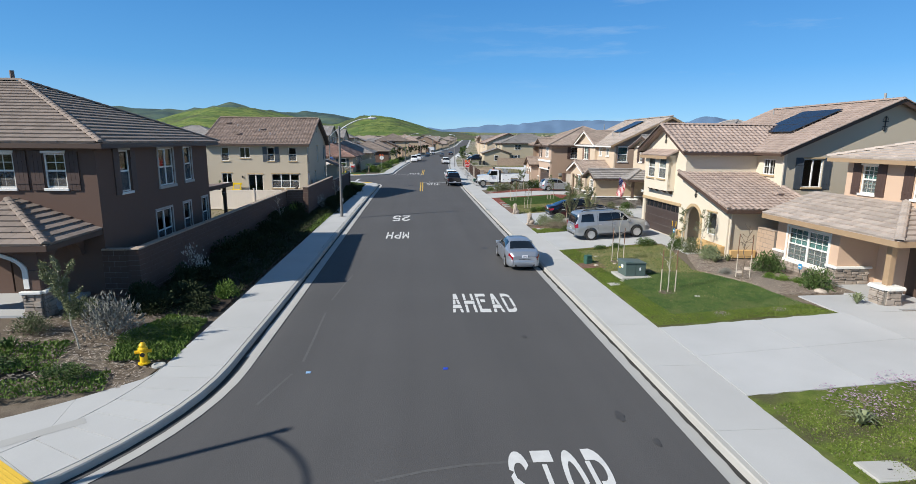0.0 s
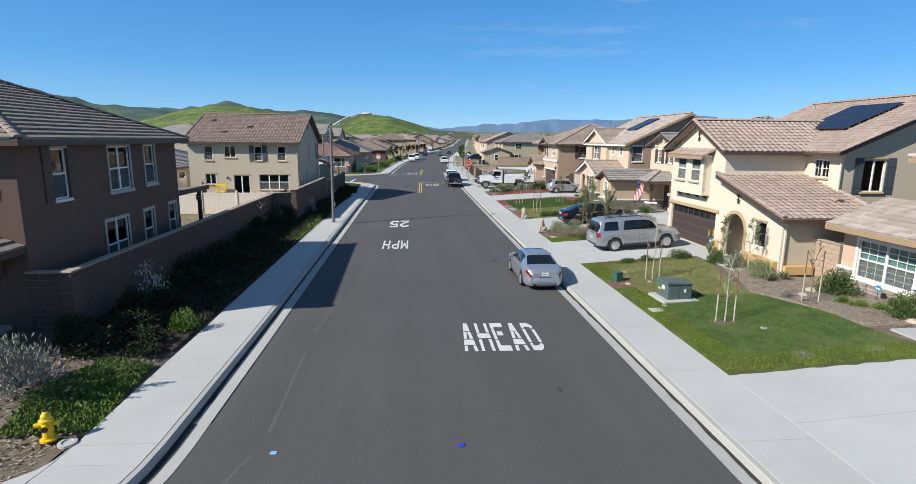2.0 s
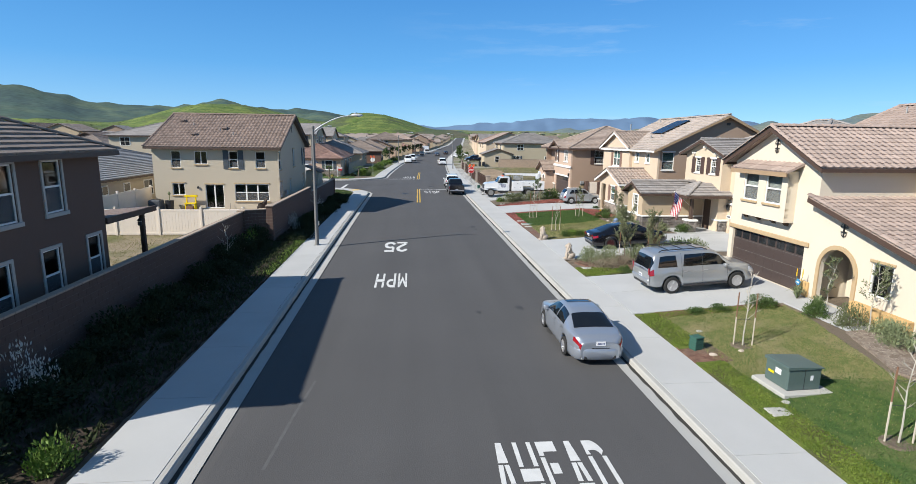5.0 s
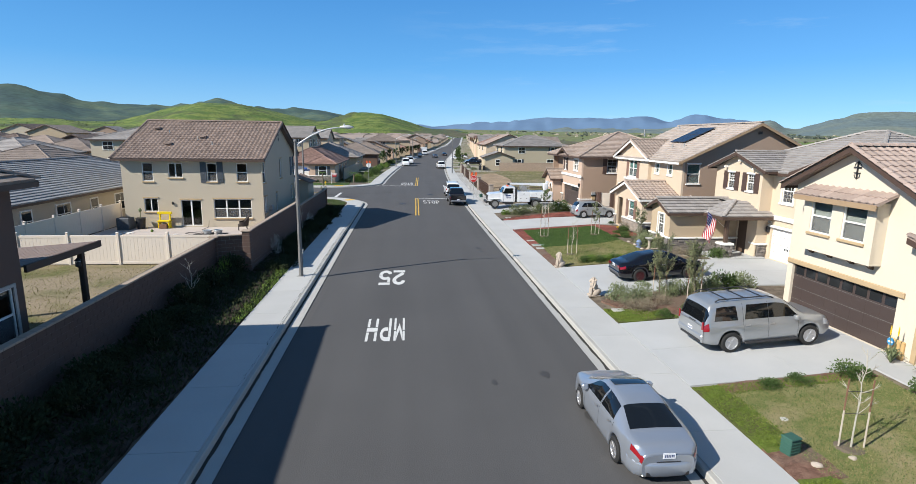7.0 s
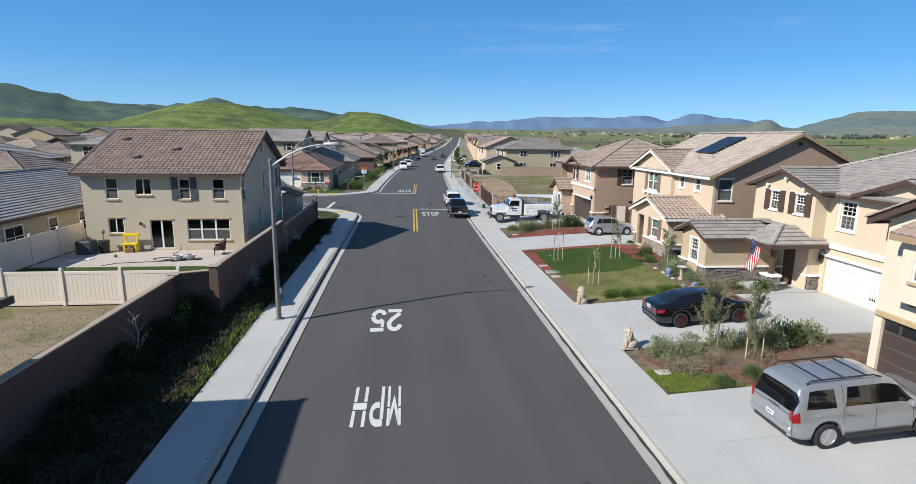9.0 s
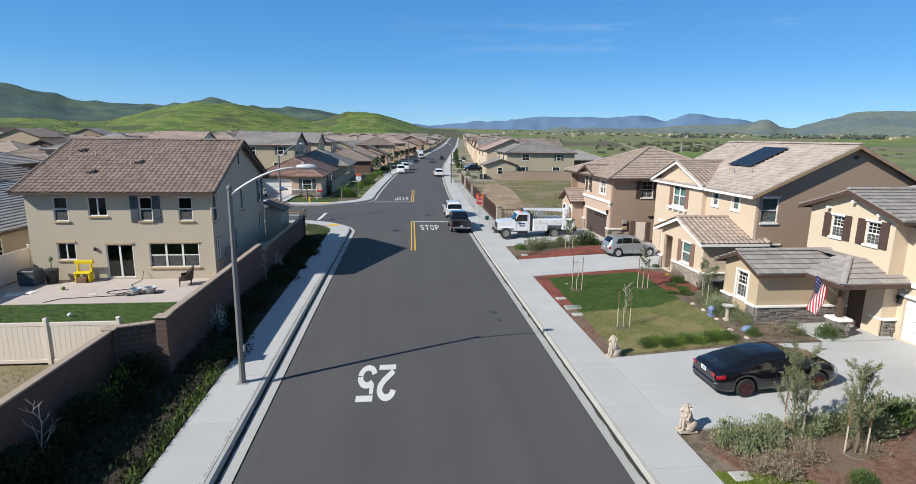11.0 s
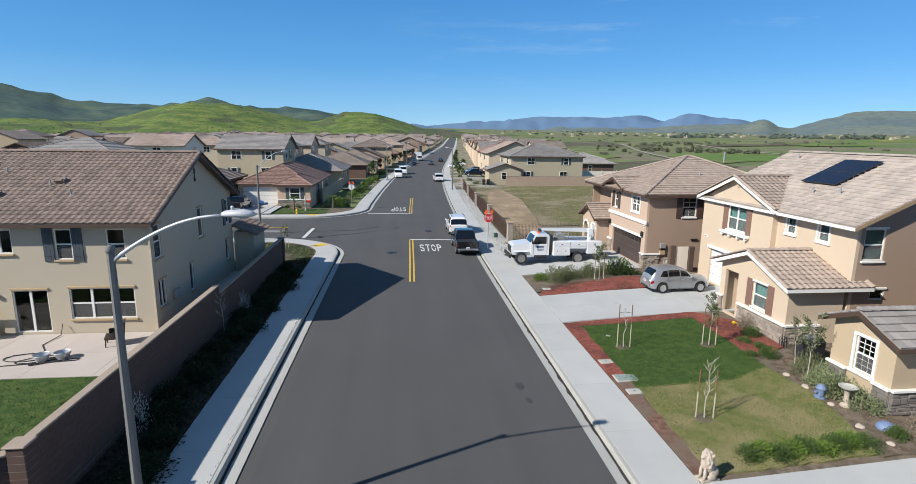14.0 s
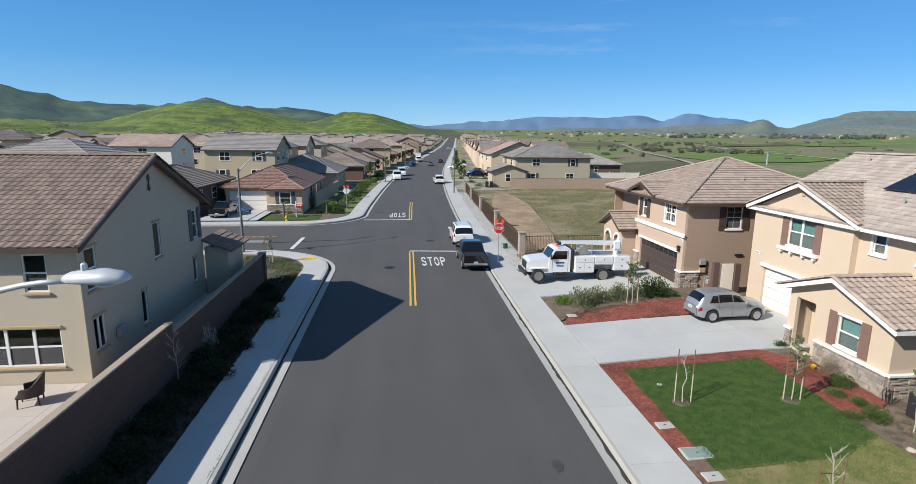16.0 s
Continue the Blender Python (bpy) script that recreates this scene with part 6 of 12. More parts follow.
wall(h, "N", 49.0, 20.26, 31, PAD - 0.4, 5.72, B)
wall(h, "E", 31, 37.76, 48.84, PAD - 0.4, 5.72, B)
zg = gable_roof(h, 20.1, 24.5, 43.95, 49.0, 5.88, 0.34, "x", T_SLATE, "flat", pick=60, rake=0.42, over=0.4)
tri_gable(h, "W", 20.1, 43.95, 49.0, 5.72, zg - 0.06, ST_LIGHT)
zg2 = gable_roof(h, 20.8, 24.5, 37.6, 42.2, 5.88, 0.34, "x", T_SLATE, "flat", pick=30, rake=0.42, over=0.4)
tri_gable(h, "W", 20.8, 37.6, 42.2, 5.8, zg2 - 0.06, ST_LIGHT)
hip_roof(h, 20.9, 31, 37.6, 49.0, 5.85, 0.42, T_SLATE, over=0.45, pick=60, pick_side="W")
for y in (45.0, 46.4, 47.8):
    Shape().box(19.85, 20.098, y - 0.06, y + 0.06, 5.78 + 0.3 * (1.6 - abs(y - 46.4)) - 0.1, 5.9 + 0.3 * (1.6 - abs(y - 46.4)) - 0.1, 0.01).make("rafter_tail", WHITE, h)

# -- peach house with a solar roof
h = thing("house", "peach stucco two-storey house with a pale blended tile roof", "house", group="houses on the street")
B = ST_PEACH
facade(h, "W", 16.65, 52.4, 57.4, PAD - 0.4, 3.2, B, [(53.75, 54.75, 1.6, 2.8, "sh", dict(sill=WHITE, head=WHITE, shutters=ROSE_SHUTTER, behind=CURTAIN_TEAL))], [(55.95, 57.0, 0.62, 2.85)])
facade(h, "S", 52.4, 16.81, 19.3, PAD - 0.4, 3.2, B)
wall(h, "N", 57.4, 16.81, 19.3, PAD - 0.4, 3.2, B)
zl = gable_roof(h, 16.65, 19.9, 52.4, 57.4, 3.32, 0.37, "x", T_BLEND, "s", pick=120, rake=0.4, over=0.4, fas=WHITE)
tri_gable(h, "W", 16.65, 52.4, 57.4, 3.2, zl - 0.06, B)
stone_wall(h, "W", 16.65, 52.4, 55.7, 0.45, 1.35, seed=21)
stone_wall(h, "W", 16.65, 57.05, 57.4, 0.45, 1.35, seed=22)
stone_wall(h, "S", 52.4, 16.6, 18.2, 0.45, 1.35, seed=23)
Shape().box(17.6, 17.7, 55.5, 57.2, 0.62, 2.9).make("entry_wall", B, h)
Shape().box(17.56, 17.6, 55.9, 56.8, 0.62, 2.7).make("front_door", WHITE, h)
Shape().box(16.6, 16.649, 54.1, 54.3, 3.55, 3.75, 0.01).make("gable_vent", TAN_TRIM, h)
facade(h, "W", 19.2, 57.4, 63.9, PAD - 0.4, 5.85, B, [(59.55, 61.25, 4.25, 5.65, "dbl", dict(sill=WHITE, head=WHITE, shutters=ROSE_SHUTTER, behind=CURTAIN_TEAL))], [(58.0, 62.7, 0.62, 2.75)])
garage_door(h, "W", 19.2, 58.0, 62.7, 0.62, 2.75, WHITE_DOOR)
Shape().box(19.06, 19.199, 57.9, 62.9, 2.76, 2.95, 0.02).make("garage_lintel", WHITE, h)
Shape().box(18.95, 19.199, 59.1, 61.7, 3.98, 4.14, 0.02).make("window_shelf", WHITE, h)
for y in (59.3, 60.0, 60.8, 61.5):
    Shape().box(19.0, 19.198, y - 0.06, y + 0.06, 3.84, 3.98, 0.01).make("corbel", WHITE, h)
facade(h, "W", 19.5, 52.4, 57.4, PAD - 0.4, 5.9, B, [(56.1, 56.7, 4.8, 5.6, "sh", dict(trim=WHITE, behind=CURTAIN_TEAL)), (53.95, 54.6, 4.8, 5.6, "sh", dict(trim=WHITE, behind=CURTAIN_TEAL))])
# upper south wall and gable in mocha: that side's shade put into the stucco
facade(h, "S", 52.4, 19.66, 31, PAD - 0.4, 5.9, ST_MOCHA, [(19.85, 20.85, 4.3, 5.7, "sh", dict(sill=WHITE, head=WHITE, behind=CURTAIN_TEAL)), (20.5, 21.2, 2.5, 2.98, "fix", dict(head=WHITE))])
wall(h, "S", 57.4, 19.36, 19.5, PAD - 0.4, 5.85, B)
wall(h, "N", 63.9, 19.36, 31, PAD - 0.4, 5.85, B)
wall(h, "E", 31, 52.56, 63.74, PAD - 0.4, 5.85, B)
zr = gable_roof(h, 19.5, 30.4, 52.4, 63.9, 6.1, 0.47, "y", T_PALE_FLAT, "flat", pick=120, rake=0.4, over=0.55, fas=WHITE, ridge_at=25.0)
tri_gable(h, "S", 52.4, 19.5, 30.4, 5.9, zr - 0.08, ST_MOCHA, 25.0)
zw = gable_roof(h, 19.2, 23.2, 57.2, 63.9, 6.05, 0.40, "x", T_BLEND, "s", pick=60, rake=0.35, over=0.35, fas=WHITE)
tri_gable(h, "W", 19.2, 57.2, 63.9, 5.85, zw - 0.06, B)
Shape().box(19.15, 19.199, 60.45, 60.65, 6.75, 6.95, 0.01).make("gable_vent", TAN_TRIM, h)
Shape().box(25.0, 25.3, 52.35, 52.399, 7.9, 8.1, 0.01).make("gable_vent", ROOM, h)
rz = lambda x: 6.1 + 0.47 * (x - 19.5)
for vx, vy in ((20.9, 57.0), (21.1, 55.5), (24.2, 62.5)):
    vent_pipe(h, vx, vy, rz(vx), 0.35, 0.05)
solar("solar_array", 21.65, 24.15, 56.4, 58.8, rz, 0.47, 2, 2, "dark solar panels on a pale tile roof")

# -- mocha house with a brown garage
h = thing("house", "mocha brown stucco two-storey house with pale stone base and tile roof", "house", group="houses on the street")
B = ST_MOCHA
facade(h, "W", 16.6, 66.4, 72.9, PAD - 0.4, 5.85, ST_ROSE, [(67.6, 68.9, 4.3, 5.4, "dbl", dict(trim=WHITE, grid=2)), (71.45, 72.1, 4.2, 5.4, "sh", dict(sill=WHITE, shutters=BROWN_SHUTTER))], [(67.0, 72.1, 0.62, 2.62)])
garage_door(h, "W", 16.6, 67.0, 72.1, 0.62, 2.62, DARK_DOOR, True)
Shape().box(16.48, 16.599, 66.3, 73.0, 3.62, 3.86, 0.02).box(16.50, 16.598, 66.85, 72.25, 2.63, 2.80, 0.02).make("band", WHITE, h)
# south wall darker than the rose front: its shade is in the mocha colour
facade(h, "S", 66.4, 16.76, 28, PAD - 0.4, 5.85, B, [(19.15, 20.15, 4.15, 5.5, "sh", dict(sill=WHITE, head=WHITE, shutters=BROWN_SHUTTER, grid=2))])
wall(h, "N", 77.5, 16.76, 28, PAD - 0.4, 5.85, B)
wall(h, "W", 17.4, 72.9, 77.5, PAD - 0.4, 5.85, B)
wall(h, "E", 28, 66.56, 77.34, PAD - 0.4, 5.85, B)
hip_roof(h, 16.6, 28, 66.4, 77.5, 5.9, 0.40, T_BLEND, over=0.45, pick=60, pick_side="S")
zg = gable_roof(h, 16.5, 21.0, 69.9, 73.3, 5.95, 0.36, "x", T_BLEND, "flat", pick=30, rake=0.45, over=0.35)
tri_gable(h, "W", 16.5, 69.9, 73.3, 5.83, zg - 0.06, ST_ROSE)
stone_wall(h, "W", 16.6, 66.4, 66.9, 0.45, 1.5, seed=31)
stone_wall(h, "S", 66.4, 16.5, 17.7, 0.45, 1.5, seed=32)
stone_wall(h, "W", 16.6, 72.2, 72.9, 0.45, 1.5, seed=33)
facade(h, "W", 15.6, 73.0, 76.4, PAD - 0.4, 3.1, ST_ROSE, [], [(73.4, 74.3, 0.62, 2.5), (75.0, 76.0, 0.62, 2.5)])
arch_fill(h, "W", 15.6, 73.4, 74.3, 2.05, 2.499, ST_ROSE, 0.16, WHITE)
arch_fill(h, "W", 15.6, 75.0, 76.0, 2.05, 2.499, ST_ROSE, 0.16, WHITE)
wall(h, "S", 73.0, 15.76, 17.4, PAD - 0.4, 3.1, ST_ROSE)
zp = gable_roof(h, 15.6, 18.0, 73.0, 76.4, 3.2, 0.5, "x", T_BLEND, "flat", rake=0.35, over=0.3)
tri_gable(h, "W", 15.6, 73.0, 76.4, 3.1, zp - 0.05, ST_ROSE)
for y, z, c in ((66.36, 2.3, STEEL), (66.36, 2.0, TAN_TRIM)):
    Shape().box(17.7, 18.1, y - 0.08, y + 0.03, z - 0.5, z, 0.02).make("meter_box", c, h)
Shape().box(19.9, 20.4, 66.3, 66.399, 2.5, 2.62, 0.02).make("wall_lamp", IRON, h)
vent_pipe(h, 25.0, 71.5, 8.0, 0.5, 0.07)
vent_pipe(h, 21.5, 68.7, 6.8, 0.3, 0.05)


# ---- walls, fences and lamps along the left pavement ----
def block_wall(name, p, q, z0, z1, label, t=0.2, course=0.2, blk=0.4, mat_b=None, cap=True, single=True):
    """A wall of split-face blocks laid in courses between two plan points, each block a piece, with a cap course."""
    mat_b = mat_b or (BLOCK_SHADED if single else BLOCK_TAN)
    P, Q = Vector(p), Vector(q)
    d = Q - P
    L = d.length
    ang = math.atan2(d.y, d.x)
    m = Matrix.Translation((P.x, P.y, z0)) @ Matrix.Rotation(ang, 4, "Z")
    H = z1 - z0
    w = thing(name, label, "wall", kind="structure")
    Shape().box(0, L, -t / 2 + 0.008, t / 2 - 0.008, 0, H - 0.002).moved(m).make("core", MORTAR, w)
    n = max(1, round(H / course))
    rng = random.Random(int(L * 100))
    meshes = {}
    stuff = Shape()
    count = 0
    for r in range(n):
        x = -(blk / 2 if r % 2 else 0.0)
        while x < L - 0.01:
            a, b = max(0.0, x) + 0.004, min(L, x + blk) - 0.004
            x += blk
            if b - a < 0.04:
                continue
            z_a, z_b = H * r / n + 0.004, H * (r + 1) / n - 0.004
            whole = abs((b - a) - (blk - 0.008)) < 0.001
            if whole and single and count < 70:
                if "u" not in meshes:
                    me = bpy.data.meshes.new("block")
                    s = Shape().box(0, blk - 0.008, -t / 2, t / 2, 0, H / n - 0.008, 0.012)
                    me.from_pydata(s.v, [], s.f)
                    me.materials.append(mat_b)
                    meshes["u"] = me
                ob = new("block", meshes["u"])
                ob.matrix_world = m @ Matrix.Translation((a, rng.uniform(-0.003, 0.003), z_a))
                ob.parent = w
                count += 1
            else:
                stuff.box(a, b, -t / 2, t / 2, z_a, z_b)
    if stuff.v:
        tagged(stuff.moved(m).make("blocks", mat_b, w), kind="stuff")
    if cap:
        k = 0.0
        while k < L - 0.01:
            e = min(L, k + 0.4)
            Shape().box(k + 0.003, e - 0.003, -t / 2 - 0.035, t / 2 + 0.035, H, H + 0.06, 0.012).moved(m).make("cap_block", BLOCK_CAP, w)
            k = e
    return w


def pillar(x, y, z0, z1, label="block pillar with a flat cap in the garden wall"):
    p = thing("wall_pillar", label, "pillar", (x, y, 0))
    Shape().box(-0.2, 0.2, -0.2, 0.2, z0, z1, 0.02).make("shaft", BLOCK_SHADED, p)
    n = round((z1 - z0) / 0.2)
    for k in range(1, n):
        Shape().box(-0.203, 0.203, -0.203, 0.203, z0 + (z1 - z0) * k / n - 0.004, z0 + (z1 - z0) * k / n + 0.004).make("joint", MORTAR, p)
    Shape().box(-0.25, 0.25, -0.25, 0.25, z1, z1 + 0.06, 0.02).make("cap", BLOCK_CAP, p)


# the left walls' default block tone has their shade painted in
block_wall("garden_wall_south", (-10.4, 20.2), (-10.4, 43.0), 0.25, 2.12, "tan block garden wall beside a planting strip, shade put into its colour")
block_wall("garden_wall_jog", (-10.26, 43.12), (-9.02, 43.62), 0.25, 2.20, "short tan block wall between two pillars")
block_wall("garden_wall_north", (-8.9, 43.7), (-8.9, 57.0), 0.25, 2.36, "tan block garden wall, shade put into its colour, with a pale cap")
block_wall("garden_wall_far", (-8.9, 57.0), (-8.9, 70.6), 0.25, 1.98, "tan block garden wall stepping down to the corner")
block_wall("garden_wall_return", (-11.55, 20.2), (-10.62, 20.2), 0.25, 2.12, "short tan block wall beside the brown house")
block_wall("garden_wall_right", (16.9, 23.63), (16.9, 24.92), 0.4, 2.10, "pinkish block wall between two houses", mat_b=BLOCK_TAN)
pillar(-10.4, 43.1, 0.25, 2.18)
pillar(-8.9, 43.65, 0.25, 2.40)
pillar(-10.4, 20.2, 0.2, 2.15)
pillar(-8.9, 70.8, 0.2, 2.05)


def vinyl_fence(name, p, q, z0, z1, label, bay=2.4):
    """Vinyl panels of upright boards between square posts with caps."""
    P, Q = Vector(p), Vector(q)
    d = Q - P
    L = d.length
    n = max(1, round(L / bay))
    m = Matrix.Translation((P.x, P.y, z0)) @ Matrix.Rotation(math.atan2(d.y, d.x), 4, "Z")
    f = tagged(thing(name, label, "fence"), group="vinyl fences")
    H = z1 - z0
    for i in range(n + 1):
        x = L * i / n
        po = Shape().box(x - 0.065, x + 0.065, -0.065, 0.065, 0, H + 0.10, 0.008).moved(m).make("post", VINYL, f)
        Shape().box(x - 0.08, x + 0.08, -0.08, 0.08, H + 0.10, H + 0.16, 0.03).moved(m).make("post_cap", VINYL, po)
    for i in range(n):
        a, b = L * i / n + 0.065, L * (i + 1) / n - 0.065
        Shape().box(a, b, -0.03, 0.03, H - 0.14, H, 0.008).moved(m).make("top_rail", VINYL, f)
        Shape().box(a, b, -0.03, 0.03, 0.05, 0.19, 0.008).moved(m).make("bottom_rail", VINYL, f)
        k = max(4, round((b - a) / 0.18))
        for j in range(k):
            Shape().box(a + (b - a) * j / k + 0.0008, a + (b - a) * (j + 1) / k - 0.0008, -0.018, 0.018, 0.19, H - 0.14, 0.005).moved(m).make("board", VINYL, f)
    return f


vinyl_fence("vinyl_fence", (-25.5, 44.0), (-10.6, 44.0), 0.55, 2.15, "beige vinyl privacy fence across the garden")
vinyl_fence("vinyl_fence", (-21.9, 44.2), (-21.9, 57.0), 0.6, 2.3, "tan vinyl fence with square posts along the patio")

# mulch under the strip's planting, darkened to carry the strip's shade
SHADE_MULCH = mottled("shade_dark_mulch", (0.040, 0.030, 0.023), (0.070, 0.053, 0.040), None, 4.0, fine=30, bump=0.8)
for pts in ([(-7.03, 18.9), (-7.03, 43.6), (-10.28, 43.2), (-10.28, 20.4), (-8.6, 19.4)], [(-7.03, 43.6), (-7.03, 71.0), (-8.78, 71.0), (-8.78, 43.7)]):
    patch("strip_mulch", pts, SHADE_MULCH, "mulch of the planting strip, its colour darkened for the shade", "mulch", 0.012)

# back gardens
sheet("dry_yard", [[(x, y, 0.585 + 0.03 * noise.noise(Vector((x, y, 0)))) for x in (-24, -20, -16, -12.6, -10.5)] for y in (32.4, 35, 38, 41, 43.9)], DRY, "patchy dry grass of the back garden", "yard")
sheet("back_lawn", [[(x, y, 0.60) for x in (-21.8, -18, -14, -10.3, -9.02)] for y in (44.1, 46, 48, 51.2)], LAWN_DARK, "bright green back lawn in front of a patio", "lawn")
PINKISH = mat("patio_concrete", (0.50, 0.44, 0.40), 0.85, var=0.08, scale=1.0, fine=60, stain=0.10, stain_scale=0.6, rnd=0.05)
pad("patio", -21.8, -9.02, 51.2, 55.78, 0.62, 0.62, 5, 2, "pinkish concrete patio behind the greige house", "patio", material=PINKISH)
pad("side_yard", -11.19, -9.02, 55.8, 67.0, 0.60, 0.60, 1, 5, "grey concrete side yard behind the wall", "patio", material=GUTTER)


def street_lamp(x, y, top, reach, head_z, label, turn=0.0, sign=False):
    """A tapered steel pole on a base plate with a curved arm and a cobra head; the arm reaches along local +x."""
    t = tagged(thing("street_lamp", label, "street lamp", (x, y, 0.165), turn), group="street lamps")
    top -= 0.165
    head_z -= 0.165
    Shape().box(-0.2, 0.2, -0.2, 0.2, -0.03, 0.02, 0.01).make("base_plate", STEEL, t)
    Shape().tube([(0, 0, 0.0), (0, 0, top * 0.5), (0, 0, top + 0.08)], [0.115, 0.095, 0.075], 8).make("pole", POLE, t)
    Shape().turned([(0.085, 0), (0.095, 0.02), (0.085, 0.12), (0.02, 0.15)], (0, 0, top + 0.06), 12).make("pole_cap", POLE, t, smooth=True)
    n = 10
    arm = [((reach + 0.06) * (k / n), 0, top - 0.15 + (head_z - top + 0.15) * math.sin(math.pi / 2 * k / n) ** 0.9) for k in range(n + 1)]
    Shape().tube(arm, [0.045 - 0.015 * k / n for k in range(n + 1)], 8).make("arm", LAMP_GREY, t, smooth=True)
    a = arm[-1]
    head = Shape()
    secs = [(0.0, 0.05, 0.045), (0.07, 0.10, 0.085), (0.22, 0.125, 0.105), (0.42, 0.14, 0.12), (0.60, 0.12, 0.085), (0.68, 0.05, 0.025)]
    k0 = len(head.v)
    for sx, w, hh in secs:
        for j in range(10):
            an = 2 * math.pi * j / 10
            head.v.append((a[0] + sx, w * math.cos(an), a[2] + 0.02 + hh * math.sin(an) * (1.0 if math.sin(an) > 0 else 0.55)))
    for i in range(len(secs) - 1):
        for j in range(10):
            q = (j + 1) % 10
            head.f.append((i * 10 + j, i * 10 + q, i * 10 + 10 + q, i * 10 + 10 + j))
    head.f += [tuple(range(10))[::-1], tuple(range(50, 60))]
    hd = head.make("lamp_head", LAMP_GREY, t, smooth=True)
    Shape().turned([(0.10, 0.0), (0.085, -0.02), (0.03, -0.03)], (a[0] + 0.43, 0, a[2] - 0.035), 12).make("lens", LAMP_LENS, hd, smooth=True)
    Shape().turned([(0.035, 0), (0.035, 0.06), (0.02, 0.075)], (a[0] + 0.22, 0, a[2] + 0.125), 8).make("photocell", LAMP_GREY, hd)
    Shape().box(0.08, 0.16, -0.06, 0.06, 1.2, 1.45, 0.01).make("access_box", STEEL, t)
    if sign:
        Shape().box(0.05, 0.85, -0.012, 0.012, 3.1, 3.3, 0.004).make("street_sign", SIGN_BLUE, t)
        Shape().box(-0.012, 0.012, -0.75, -0.05, 3.35, 3.55, 0.004).make("street_sign", SIGN_BLUE, t)
        s = Shape().box(0.2, 0.7, -0.016, -0.0125, 3.17, 3.23)
        s.make("lettering", WHITE, t, "plain white bars in place of the lettering")
    return t


POLE = mat("aggregate_pole", (0.175, 0.172, 0.165), 0.9, var=0.12, scale=3, fine=55, grain=0.35, bump=0.4)
LAMP_GREY = mat("lamp_head_grey", (0.55, 0.56, 0.57), 0.45, metal=0.2, var=0.05)
LAMP_LENS = mat("lamp_lens", (0.55, 0.60, 0.62), 0.15, var=0.02)
SIGN_BLUE = mat("sign_blue", (0.02, 0.07, 0.24), 0.5)
street_lamp(-6.0, 42.75, 7.0, 2.15, 7.80, "grey concrete street lamp with a curved arm on the pavement")
street_lamp(-12.7, 80.1, 6.6, 2.4, 7.9, "grey concrete street lamp with blue street signs at the corner", 45, True)
street_lamp(-11.9, 6.66, 7.0, 2.75, 7.85, "grey concrete street lamp at the near corner", -90)
for yy in (150, 205, 262):
    street_lamp(-6.2 + bend(yy), yy, 7.0, 3.0, 7.9, "distant grey street lamp with a curved arm")
street_lamp(7.2 + bend(126), 126.0, 7.4, 0.6, 7.5, "tall grey pole beside the pavement", 180)


# stop signs with orange flags
def stop_sign(x, y, turn, label, face=True):
    t = tagged(thing("stop_sign", label, "stop sign", (x, y, 0.165), turn), group="stop signs")
    Shape().box(-0.025, 0.025, -0.02, 0.02, -0.1, 3.15, 0.004).make("post", STEEL, t)
    oct_ = [(0.40 * math.cos(radians(22.5 + 45 * k)), 2.75 + 0.40 * math.sin(radians(22.5 + 45 * k))) for k in range(8)]
    Shape().prism(oct_, "y", -0.032, -0.024).make("plate", WHITE if face else STEEL, t)
    if face:
        oi = [(0.375 * math.cos(radians(22.5 + 45 * k)), 2.75 + 0.375 * math.sin(radians(22.5 + 45 * k))) for k in range(8)]
        Shape().prism(oi, "y", -0.037, -0.033).make("red_face", SIGN_RED, t)
        cu = bpy.data.curves.new("stop", "FONT")
        cu.body, cu.offset, cu.resolution_u = "STOP", 0.012, 2
        tmp = new("stop_text", cu)
        bpy.context.view_layer.update()
        me = bpy.data.meshes.new_from_object(tmp.evaluated_get(bpy.context.evaluated_depsgraph_get()))
        bpy.data.objects.remove(tmp)
        xs, ys = [v.co.x for v in me.vertices], [v.co.y for v in me.vertices]
        a, b, c, d = min(xs), max(xs), min(ys), max(ys)
        for v in me.vertices:
            v.co = (-0.29 + 0.58 * (v.co.x - a) / (b - a), -0.0415, 2.62 + 0.26 * (v.co.y - c) / (d - c))
        me.materials.clear()
        me.materials.append(WHITE)
        ob = new("lettering", me)
        ob.parent = t
    for sx in (-0.22, 0.22):
        Shape().tube([(sx * 0.6, 0, 3.0), (sx, 0, 3.5)], 0.012, 6).make("flag_stick", WOOD_DARK, t)
        Shape().add([(sx, 0.0, 3.5), (sx - 0.14, 0.02, 3.12), (sx + 0.1, -0.02, 3.06), (sx + 0.2, 0.02, 3.38)], [(0, 1, 2, 3)]).make("flag", FLAG_ORANGE, t)
    return t


SIGN_RED = mat("sign_red", (0.50, 0.02, 0.02), 0.4)
FLAG_ORANGE = mat("flag_orange", (0.85, 0.13, 0.03), 0.7)
stop_sign(6.9, 74.4, 0, "red stop sign with two orange flags on a post")
stop_sign(-6.6, 101.6, 180, "stop sign seen from its grey back, with orange flags", True)


